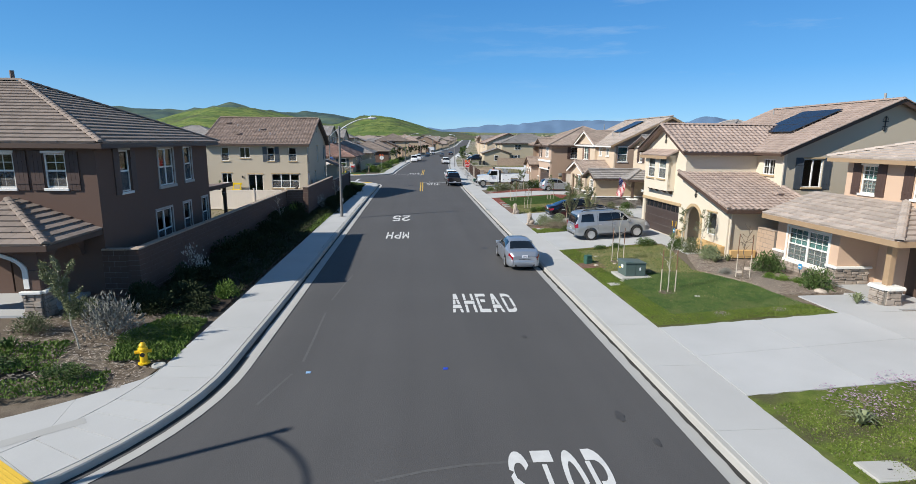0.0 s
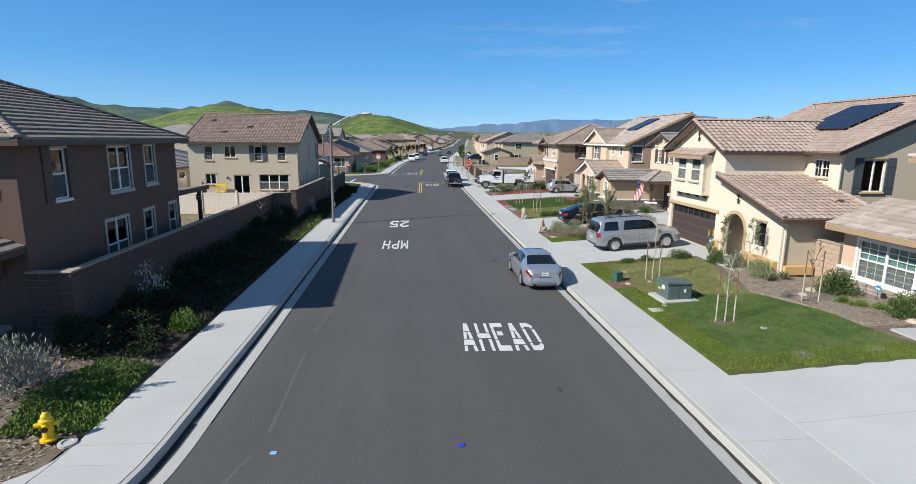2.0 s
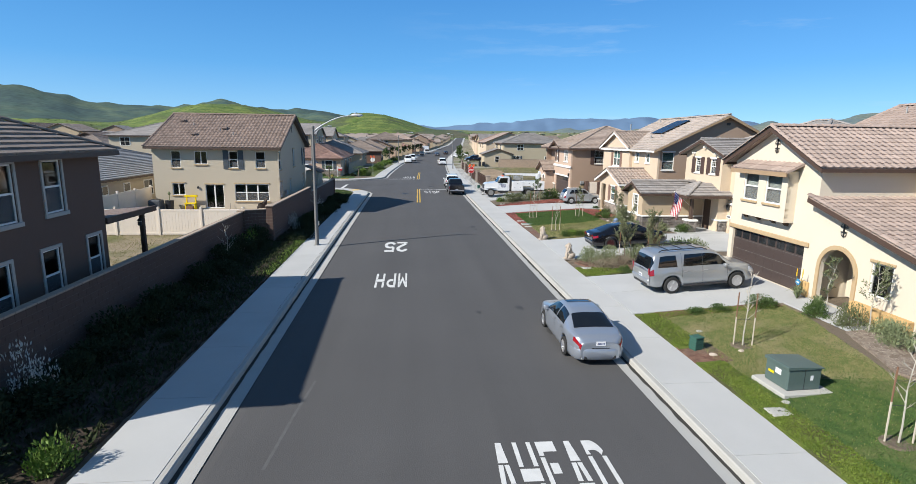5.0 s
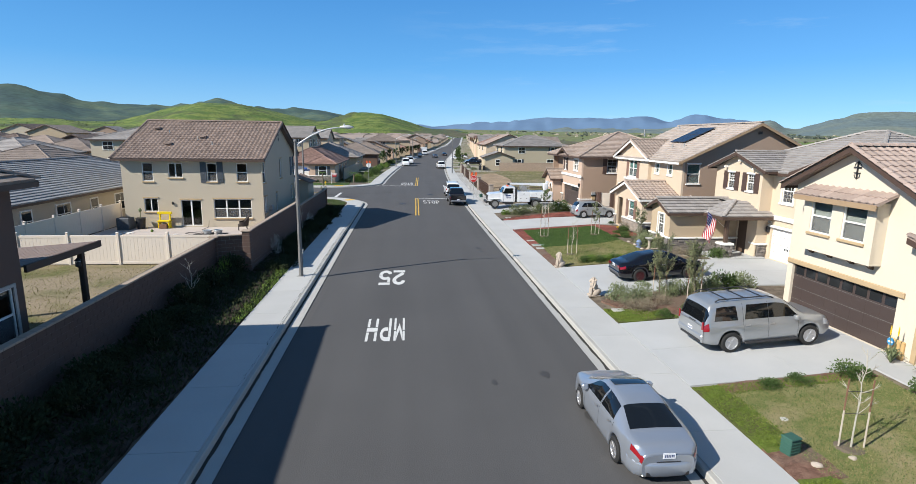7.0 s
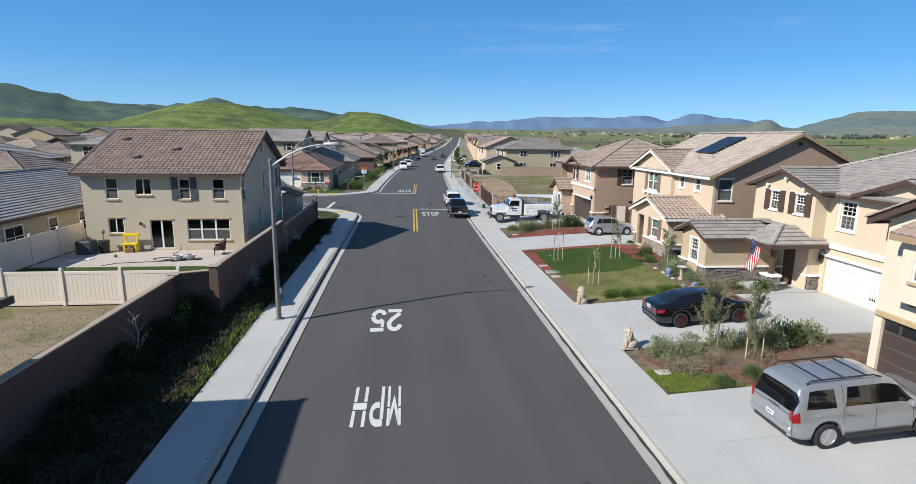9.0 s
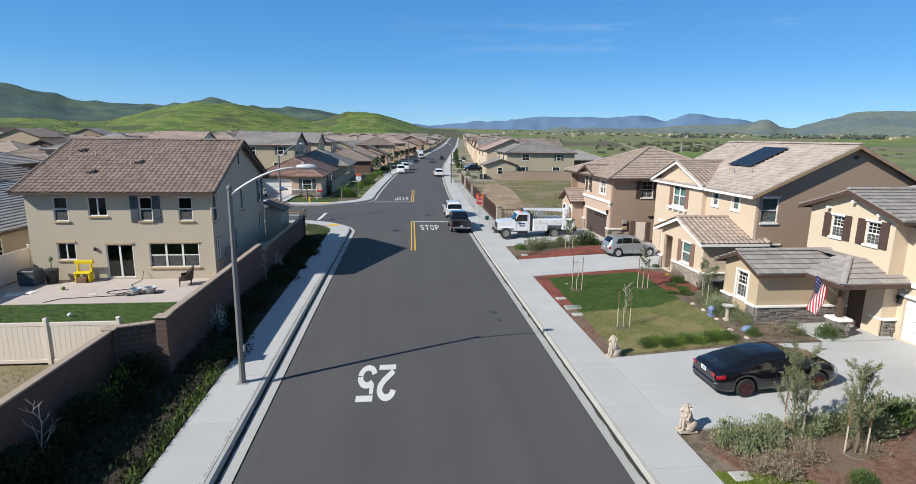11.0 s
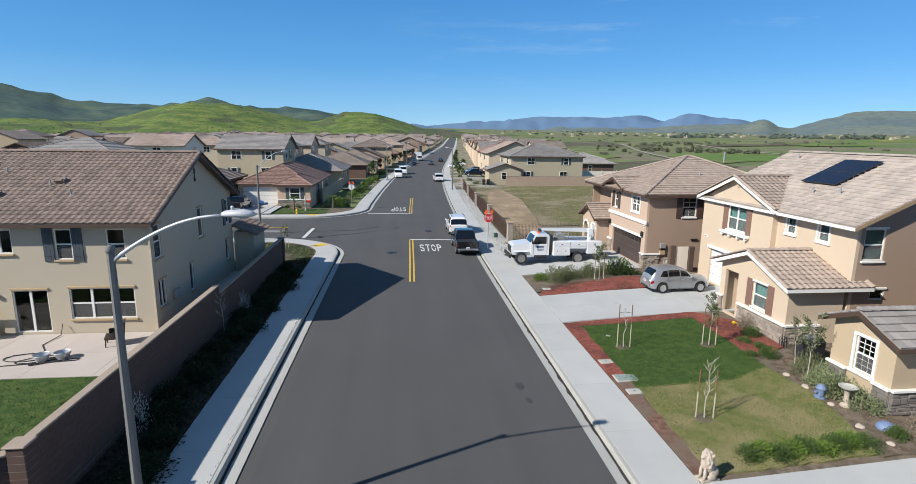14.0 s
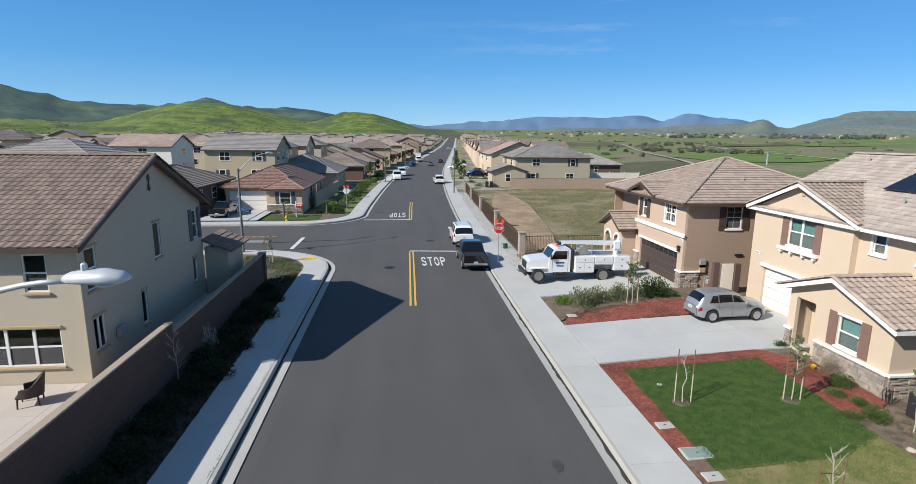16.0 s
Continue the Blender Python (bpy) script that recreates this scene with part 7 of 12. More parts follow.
# ---- the houses farther off ----
def far_window(house, side, plane, a0, a1, z0, z1):
    w, h = a1 - a0, z1 - z0
    m = face_matrix(side, plane, a1 if side in "WN" else a0, z0)
    win = Shape().box(-0.09, w + 0.09, 0.001, 0.05, -0.09, h + 0.09).moved(m).make("window", WHITE, house)
    n = 2 if w > 1.2 else 1
    g = Shape()
    for k in range(n):
        for z_a, z_b in ((0.0, h / 2 - 0.03), (h / 2 + 0.03, h)):
            g.box(k * w / n + 0.03, (k + 1) * w / n - 0.03, 0.045, 0.056, z_a, z_b)
    g.moved(m).make("pane", GLASS_DARK, win)


def far_house(x0, x1, y0, y1, z, storeys, stucco_m, tiles, label, axis=None, garage=None, coarse=True, win="SEW", pitch=0.40, shut=None):
    """A plainer house for the middle distance: walls, windows, tiled roof."""
    h = tagged(thing("house", label, "house"), group="houses of the neighbourhood")
    top = z + (2.75 if storeys == 1 else 5.3)
    for side, plane, a, b in (("S", y0, x0, x1), ("N", y1, x0, x1), ("W", x0, y0, y1), ("E", x1, y0, y1)):
        if side in "SN":
            a, b = a + 0.16, b - 0.16
        wall(h, side, plane, a, b, z - 1.2, top, stucco_m)
        if side in win:
            L = b - a
            n = max(1, int(L / (3.6 if y0 < 130 else 6.0)))
            for s in range(storeys):
                for k in range(n):
                    c = a + L * (k + 0.5) / n + (0.3 if s else -0.2)
                    ww = 1.5 if (k + s) % 2 else 0.9
                    zb = z + 0.9 + 2.75 * s
                    if garage and side == garage[0] and s == 0 and garage[1] - 0.6 < c < garage[2] + 0.6:
                        continue
                    far_window(h, side, plane, c - ww / 2, c + ww / 2, zb, zb + 1.25)
                    if shut and (k + s) % 2 == 0:
                        m = face_matrix(side, plane, c, zb)
                        for sx in (-1, 1):
                            Shape().box(sx * (ww / 2 + 0.32) - 0.2, sx * (ww / 2 + 0.32) + 0.2, 0.001, 0.06, -0.05, 1.3).moved(m).make("shutter", shut, h)
    if garage:
        side, g0, g1, gm = garage
        plane = {"S": y0, "N": y1, "W": x0, "E": x1}[side]
        m = face_matrix(side, plane, g1 if side in "WN" else g0, z - 0.05)
        d = Shape().box(0, g1 - g0, 0.001, 0.05, 0, 2.25).moved(m).make("garage_door", gm, h)
        for r in range(1, 4):
            Shape().box(0, g1 - g0, 0.045, 0.055, r * 0.56 - 0.012, r * 0.56 + 0.012).moved(m).make("joint", JOINT, d)
    cr, wd = (0.55, 0.9) if coarse else (0.38, 0.34)
    if axis:
        zr = gable_roof(h, x0, x1, y0, y1, top + 0.12, pitch, axis, tiles, "flat", 0.45, FASCIA, 0, 0.4, cr, caps=not coarse, width=wd)
        if axis == "x":
            tri_gable(h, "W", x0, y0, y1, top, zr - 0.08, stucco_m)
            tri_gable(h, "E", x1, y0, y1, top, zr - 0.08, stucco_m)
        else:
            tri_gable(h, "S", y0, x0, x1, top, zr - 0.08, stucco_m)
            tri_gable(h, "N", y1, x0, x1, top, zr - 0.08, stucco_m)
    else:
        zr = hip_roof(h, x0, x1, y0, y1, top + 0.12, pitch, tiles, "flat", 0.5, FASCIA, 0, cr, caps=True, width=wd)
    for prefix in ("roof", "roof_tiles", "fascia", "ridge_tiles", "wall"):
        merge(h, prefix)
    return h


def merge(house, prefix):
    """Joins a far house's like pieces into one mesh."""
    obs = [o for o in house.children if o.name.split(".")[0] == prefix]
    if len(obs) < 2:
        return
    s = Shape()
    for o in obs:
        s.add([tuple(v.co) for v in o.data.vertices], [tuple(f.vertices) for f in o.data.polygons])
    material = obs[0].data.materials[0]
    kind = obs[0].get("kind", "")
    for o in obs:
        bpy.data.objects.remove(o)
    tagged(s.make(prefix, material, house), kind=kind)


# the single-storey house behind the vinyl fence
T_DARK = tile_mat("dark_grey_tile", (0.27, 0.275, 0.285))
T_PALE = tile_mat("pale_grey_tile", (0.27, 0.25, 0.235))
far_house(-36, -23.9, 33.6, 74.0, 0.42, 1, ST_GREIGE, T_DARK, "long single-storey greige stucco house with a blue-grey tile roof", None, None, False, "E", 0.31)
# the corner house across the side street, with a red tile roof
hh = far_house(-21.5, -12.3, 104.8, 122.5, 0.35, 1, ST_PINK, T_RED, "single-storey pink-tan corner house with a red tile roof", None, ("S", -21.0, -16.5, WHITE_DOOR), False, "E", 0.46)
wall(hh, "S", 102.9, -16.2, -12.2, 0.0, 3.1, ST_PINK)
wall(hh, "E", -12.04, 102.9, 108.0, 0.0, 3.1, ST_PINK)
wall(hh, "W", -16.2, 103.06, 104.8, 0.0, 3.1, ST_PINK)
far_window(hh, "S", 102.9, -14.6, -13.4, 1.25, 2.6)
for sx in (-14.95, -13.05):
    Shape().box(sx - 0.2, sx + 0.2, 102.83, 102.898, 1.2, 2.65).make("shutter", BLUE_SHUTTER, hh)
stone_wall(hh, "S", 102.9, -16.2, -12.1, 0.2, 1.05, seed=41)
hip_roof(hh, -16.2, -12.1, 102.9, 110.0, 3.22, 0.46, T_RED, over=0.45, course=0.38, width=0.34)
far_house(-24.0, -11.2, 131, 147, 0.4, 1, ST_TAN, T_PALE, "single-storey tan house with a grey hipped tile roof", None, None, False, "ES", 0.42)
block_wall("garden_wall_corner", (-11.3, 108.0), (-10.6, 128.0), 0.1, 1.95, "tan block garden wall beyond the crossing", single=False)
# yellow-olive two-storey house behind it, and a white one
far_house(-30.4, -19.8, 124.5, 136.0, 1.75, 2, ST_OLIVE, T_PALE, "two-storey yellow-olive house with a pale tile roof", "x", None, True, "SE", 0.38, BLUE_SHUTTER)
far_house(-53.3, -42.7, 143.0, 154.0, 1.75, 2, ST_WHITE, T_ROSE, "two-storey white stucco house with a brown tile roof", "x", None, True, "SE", 0.38)
far_house(-33.0, -22.9, 98.5, 112.0, 0.9, 1, ST_BROWN, T_GREY, "single-storey brown house with a pale brown tile roof", None, None, False, "SE", 0.36)

far_house(-51.0, -37.6, 107.0, 119.0, 1.15, 2, ST_GREIGE, T_PALE, "two-storey greige house with a grey hipped tile roof", None, None, True, "SE", 0.34)
rng = random.Random(11)
STUCCOS = [ST_TAN, ST_PINK, ST_OLIVE, ST_LIGHT, ST_MOCHA, ST_MOCHA, ST_GREIGE, ST_BROWN]
ROOFS = [T_BLEND, T_GREY, T_SLATE, T_PALE, T_BROWN, T_GREY, T_PALE]
WORDS = {id(ST_TAN): "tan", id(ST_PINK): "pink-tan", id(ST_OLIVE): "olive", id(ST_LIGHT): "pale cream", id(ST_MOCHA): "mocha", id(ST_PEACH): "peach", id(ST_GREIGE): "greige", id(ST_BROWN): "brown"}
# along the left of the street
yy = 152.0
while yy < 400:
    two = rng.random() < 0.35
    st, rf = rng.choice(STUCCOS), rng.choice([T_RED, T_ROSE, T_BLEND, T_GREY])
    x1 = -11.5 + bend(yy + 7)
    far_house(x1 - 12, x1, yy, yy + 13.5, 0.4 + 0.004 * (yy - 150), 2 if two else 1, st, rf, "%s stucco house with a tile roof along the street" % WORDS[id(st)], "y" if rng.random() < 0.4 else None, None, True, "SE" if yy < 260 else "S", 0.42)
    yy += 17.5
# blocks of houses behind, on land that rises gently
for row, bx in enumerate((-48, -66, -86, -108, -132, -160, -190)):
    yy = 64.0 + rng.uniform(0, 8) + row * 5
    while yy < 330 - row * 12:
        if not (-66 < bx < -36 and 98 < yy + 6 < 162):
            two = rng.random() < 0.3 and yy > 150
            st, rf = rng.choice(STUCCOS), rng.choice(ROOFS)
            w = rng.uniform(10.5, 13)
            zz = 0.7 + 0.010 * (-bx - 30) + 0.006 * max(0, yy - 80)
            far_house(bx - w / 2, bx + w / 2, yy, yy + rng.uniform(11, 14), zz, 2 if two else 1, st, rf, "%s stucco house with a tile roof among many" % WORDS[id(st)],
                      rng.choice([None, "x", "y", None]), None, True, "SE" if (yy < 150 and bx > -60) else ("S" if bx > -90 else ""), 0.38)
        yy += rng.uniform(16, 19)
for yy in (158, 174, 190, 206, 226, 250, 274):
    st, rf = rng.choice(STUCCOS), rng.choice(ROOFS)
    two = rng.random() < 0.5
    far_house(-40 + bend(yy), -28 + bend(yy), yy, yy + 12.5, 1.5, 2 if two else 1, st, rf, "%s stucco house with a tile roof in a row" % WORDS[id(st)], rng.choice([None, "x", "y"]), None, True, "SE", 0.4)

# beyond the vacant lot on the right
block_wall("garden_wall_lot", (20.0, 134.0), (45.0, 134.0), 0.1, 2.0, "grey-tan block wall behind the vacant lot", single=False)
far_house(22.0, 37.0, 139.5, 152.0, 0.4, 2, ST_OLIVE, T_PALE, "two-storey olive house with a grey hipped tile roof", None, None, True, "SW", 0.36, BLUE_SHUTTER)
far_house(17.0, 23.5, 136.6, 141.5, 0.4, 1, ST_OLIVE, T_PALE, "low olive garage wing with a gabled tile roof", "y", None, True, "S", 0.34)
yy = 157.0
k = 0
while yy < 420:
    st = [ST_PEACH, ST_LIGHT, ST_TAN, ST_PINK][k % 4]
    rf = [T_ROSE, T_BLEND, T_PALE, T_RED][(k * 3) % 4]
    x0 = 16.5 + bend(yy + 5)
    far_house(x0, x0 + 12.5, yy, yy + 11.5, 0.4, 2, st, rf, "two-storey %s house with a tile roof along the street" % WORDS[id(st)], ["y", None, "x"][k % 3], ("W", yy + 1, yy + 5.5, DARK_DOOR), True, "SW", 0.42)
    yy += 14.5
    k += 1
for yy in (165, 195, 225, 255, 290):
    st = rng.choice(STUCCOS)
    far_house(38 + bend(yy), 50 + bend(yy), yy, yy + 12, 0.4, 2 if yy > 200 else 1, st, rng.choice(ROOFS), "%s stucco house with a tile roof behind the row" % WORDS[id(st)], rng.choice([None, "x"]), None, True, "S", 0.4)


# the rest of the town, out to the foot of the hills
FAR_WALL = mat("far_walls", (0.43, 0.36, 0.275), 0.95, var=0.05, rnd=0.35)
FAR_ROOF = mat("far_roofs", (0.275, 0.225, 0.195), 0.9, var=0.06, scale=0.5, rnd=0.42)
FAR_PANE = mat("far_windows", (0.05, 0.055, 0.06), 0.25)


def far_town(spots, label):
    """Plain walls, eaved hipped or gabled roofs and windows of houses too many to count."""
    w, r, g = Shape(), Shape(), Shape()
    rt_ = random.Random(3)
    for x, y in spots:
        z = rolling(x, y) + 0.3
        a, b, two = rt_.uniform(5.5, 7.2), rt_.uniform(5.0, 6.8), rt_.random() < 0.45
        h, over = (5.6 if two else 3.0), 0.6
        w.box(x - a, x + a, y - b, y + b, z - 0.6, z + h)
        A, B, top = a + over, b + over, z + h + 0.38 * (min(a, b) + over)
        c = [(x - A, y - B, z + h), (x + A, y - B, z + h), (x + A, y + B, z + h), (x - A, y + B, z + h)]
        kind = rt_.random()
        if kind < 0.5:
            q = max(0.3, A - B)
            r.add(c + [(x - q, y, top), (x + q, y, top)], [(0, 1, 5, 4), (2, 3, 4, 5), (1, 2, 5), (3, 0, 4), (3, 2, 1, 0)])
        elif kind < 0.75:
            r.add(c + [(x - A, y, top), (x + A, y, top)], [(0, 1, 5, 4), (2, 3, 4, 5), (3, 2, 1, 0)])
            w.prism([(y - b, z + h), (y + b, z + h), (y, top - 0.25)], "x", x - a, x + a)
        else:
            r.add(c + [(x, y - B, top), (x, y + B, top)], [(1, 2, 5, 4), (3, 0, 4, 5), (3, 2, 1, 0)])
            w.prism([(x - a, z + h), (x + a, z + h), (x, top - 0.25)], "y", y - b, y + b)
        for f in range(2 if two else 1):
            for dx in (-0.55, 0.1, 0.6):
                g.box(x + a * dx - 0.6, x + a * dx + 0.6, y - b - 0.04, y - b, z + 0.9 + 2.7 * f, z + 2.2 + 2.7 * f)
    t = thing("far_town", label, "far houses", kind="stuff")
    for sh, nm, m in ((w, "walls", FAR_WALL), (r, "roofs", FAR_ROOF), (g, "windows", FAR_PANE)):
        tagged(sh.make(nm, m, t), kind="stuff")


town = []
for row in range(17):
    off = -14 - row * 17.5 - (5 if row % 2 else 0)
    y = 418.0 if row == 0 else (300.0 if row == 1 else 350.0 - row * 6)
    while y < 840:
        if off + bend(y) > -330:
            town.append((off - 6 + bend(y) + rng.uniform(-1.5, 1.5) - (8 if row == 1 and y < 330 else 0), y))
        y += rng.uniform(15.5, 18.5)
for row in range(5):
    y = 160.0 + row * 22
    while y < 330:
        town.append((-212 - row * 20 + rng.uniform(-2, 2), y))
        y += rng.uniform(16, 19)
for row in range(3):
    y = 434.0 if row == 0 else 330.0
    while y < 860:
        town.append((23 + row * 19 + bend(y) + rng.uniform(-1.5, 1.5), y))
        y += rng.uniform(15.5, 18.5)
far_town(town, "tiled roofs and stucco walls of the town out to the hills")
vinyl_fence("vinyl_fence", (38.5, 150), (52, 150), 0.3, 2.1, "white vinyl fence beside the olive house", 3.0)


# iron fence on block piers along the vacant lot
def iron_fence(p, q, z0, h, label, step=0.14):
    P, Q = Vector(p), Vector(q)
    d = Q - P
    L = d.length
    m = Matrix.Translation((P.x, P.y, z0)) @ Matrix.Rotation(math.atan2(d.y, d.x), 4, "Z")
    f = thing("iron_fence", label, "fence")
    for z in (0.15, h - 0.2):
        Shape().box(0, L, -0.02, 0.02, z, z + 0.04).moved(m).make("rail", RUST_FENCE, f)
    n = int(L / step)
    if n <= 60:
        for i in range(n + 1):
            Shape().box(i * step - 0.009, i * step + 0.009, -0.009, 0.009, 0.02, h).moved(m).make("picket", RUST_FENCE, f)
    else:
        s = Shape()
        for i in range(n + 1):
            s.box(i * step - 0.009, i * step + 0.009, -0.009, 0.009, 0.02, h)
        tagged(s.moved(m).make("picketing", RUST_FENCE, f), kind="stuff")
    return f


pier_y = [78.0, 90.5, 103.5, 116, 128]
for i, y in enumerate(pier_y):
    x = 9.35 + bend(y) * 0.95
    p = tagged(thing("fence_pier", "stone-faced fence pier with a flat cap", "pier", (x, y, 0.17)), group="fence piers")
    Shape().box(-0.25, 0.25, -0.25, 0.25, -0.1, 1.75, 0.03).make("shaft", STONE, p)
    Shape().box(-0.32, 0.32, -0.32, 0.32, 1.75, 1.85, 0.02).make("cap", BLOCK_CAP, p)
    if i:
        y0 = pier_y[i - 1]
        iron_fence((9.35 + bend(y0) * 0.95, y0 + 0.3), (x, y - 0.3), 0.2, 1.6, "brown iron picket fence along the vacant lot")
iron_fence((9.7, 78.0), (16.0, 78.2), 0.25, 1.55, "dark iron picket fence across the lot's near edge", 0.13)


# ---- hills and mountains ----
def hill_range(name, dist, depth, bumps, a0, a1, material, label, rough, foot, step=0.6, seed=0.0, base=0.0):
    """A range of hills round the eye: each bump is (azimuth, elevation, spread to the left, spread to the right), in degrees."""
    n = int((a1 - a0) / step)
    rows = []
    prof = [0.0, 0.12, 0.28, 0.45, 0.62, 0.78, 0.9, 1.0, 0.92, 0.6]
    for j, p in enumerate(prof):
        d = dist - depth + depth * (j / 7.0)
        row = []
        for i in range(n + 1):
            a = a0 + (a1 - a0) * i / n
            e = sum((el * math.exp(-((a - az) / (sl if a < az else sr)) ** 2 / 2)) ** 3.5 for az, el, sl, sr in bumps) ** (1 / 3.5)
            x, y = d * math.sin(radians(a)), 36 + d * math.cos(radians(a))
            v = Vector((x / dist * 9, y / dist * 9, seed))
            top = dist * math.tan(radians(e)) + 9.0
            wob = rough * dist * (noise.noise(v * 1.3) * 0.6 + noise.noise(v * 3.1) * 0.3 + noise.noise(v * 7.0) * 0.15) * (0.25 + math.sin(math.pi * min(1, p * 0.9)))
            if j == 7:
                wob *= 0.35
            row.append((x, y, foot + (top - foot) * (p ** 0.85) + wob * 0.3 * p))
        rows.append(row)
    o = sheet(name, rows, material, label, "hills")
    for f in o.data.polygons:
        f.use_smooth = True
    return o


green_hill = hill_range("hill_green", 1250, 400, [(-19.1, 2.95, 5.2, 7.5), (-4.6, 2.45, 3.4, 4.8), (3.2, 0.5, 5.0, 4.5), (-30, 0.95, 8.0, 6.0)], -60, 14, HILL, "rounded spring-green hills behind the neighbourhood", 0.05, 6.0, 0.4, 1.0)
hill_range("hill_flank", 1130, 240, [(-1.6, 1.25, 2.2, 3.6), (3.6, 0.72, 2.4, 2.6)], -9, 11, mottled("rocky_scrub", (0.085, 0.090, 0.050), (0.135, 0.120, 0.080), (0.070, 0.095, 0.045), 0.03, 0.015, fine=0.2, bump=0.8), "grey-brown rocky flank of the green hills", 0.05, 6.0, 0.3, 2.5)
hill_range("hill_dark", 2600, 1300, [(-38, 4.0, 9.0, 9.0), (-24.3, 2.5, 5.2, 5.6), (-18.1, 2.95, 3.6, 5.0), (-11.2, 2.6, 4.0, 5.5), (-4.5, 1.6, 5.0, 6.0)], -75, 8, HILL_FAR, "dark green hills farther off, blued by haze in their colour", 0.09, 10, 0.4, 4.0)
hill_range("mountain_blue", 4300, 900, [(14.8, 2.0, 6.0, 6.0), (20.2, 1.85, 5.0, 5.0), (24.4, 2.15, 3.2, 2.4), (28.9, 2.5, 2.2, 2.6), (32.4, 1.85, 3.0, 3.0), (7.0, 1.3, 7.0, 7.0), (-4, 1.2, 8, 8)], -12, 42, MOUNTAIN, "mountains on the horizon, blue haze put into their colour", 0.09, 10, 0.25, 7.0)
hill_range("hill_grey", 3300, 1500, [(35.2, 1.55, 1.2, 1.3), (43.2, 2.35, 4.5, 6.0), (52, 2.4, 6.0, 8.0), (62, 2.6, 7.0, 9.0), (30, 1.35, 5.0, 6.0), (20, 0.9, 8.0, 8.0)], 4, 78, HILL_GREY, "hills beyond the plain, grey-green haze put into their colour", 0.07, 5, 0.4, 9.0)


# ---- vehicles ----
def paint(name, c, metal=0.5, rough=0.35):
    return mat(name, c, rough, metal=metal, var=0.02, grain=0.01, coat=0.8)


P_SILVER = paint("silver_blue_paint", (0.36, 0.395, 0.45), 0.55, 0.30)
P_SILVER2 = paint("silver_paint", (0.355, 0.37, 0.385), 0.50, 0.30)
P_BLACK = paint("black_paint", (0.005, 0.005, 0.008), 0.0, 0.10)
P_WHITE = paint("white_paint", (0.74, 0.75, 0.76), 0.0, 0.3)
P_GREY = paint("grey_paint", (0.12, 0.13, 0.15), 0.6, 0.3)
RUBBER = mat("rubber", (0.018, 0.018, 0.018), 0.85)
ALLOY = mat("alloy", (0.52, 0.52, 0.53), 0.3, metal=0.8, var=0.03)
TAIL = mat("tail_light", (0.26, 0.006, 0.012), 0.12, coat=0.6, var=0.05)
HEAD = mat("head_light", (0.65, 0.66, 0.68), 0.08, coat=0.6)
PLASTIC = mat("black_plastic", (0.025, 0.025, 0.027), 0.55)
TINTED = mat("tinted_glass", (0.006, 0.007, 0.008), 0.04, var=0.01, grain=0.0, coat=0.5)
PLATE = mat("plate_white", (0.75, 0.76, 0.78), 0.5)
PLATE_INK = mat("plate_ink", (0.03, 0.05, 0.16), 0.6)
RED_RIM = mat("red_rim", (0.045, 0.005, 0.007), 0.35)


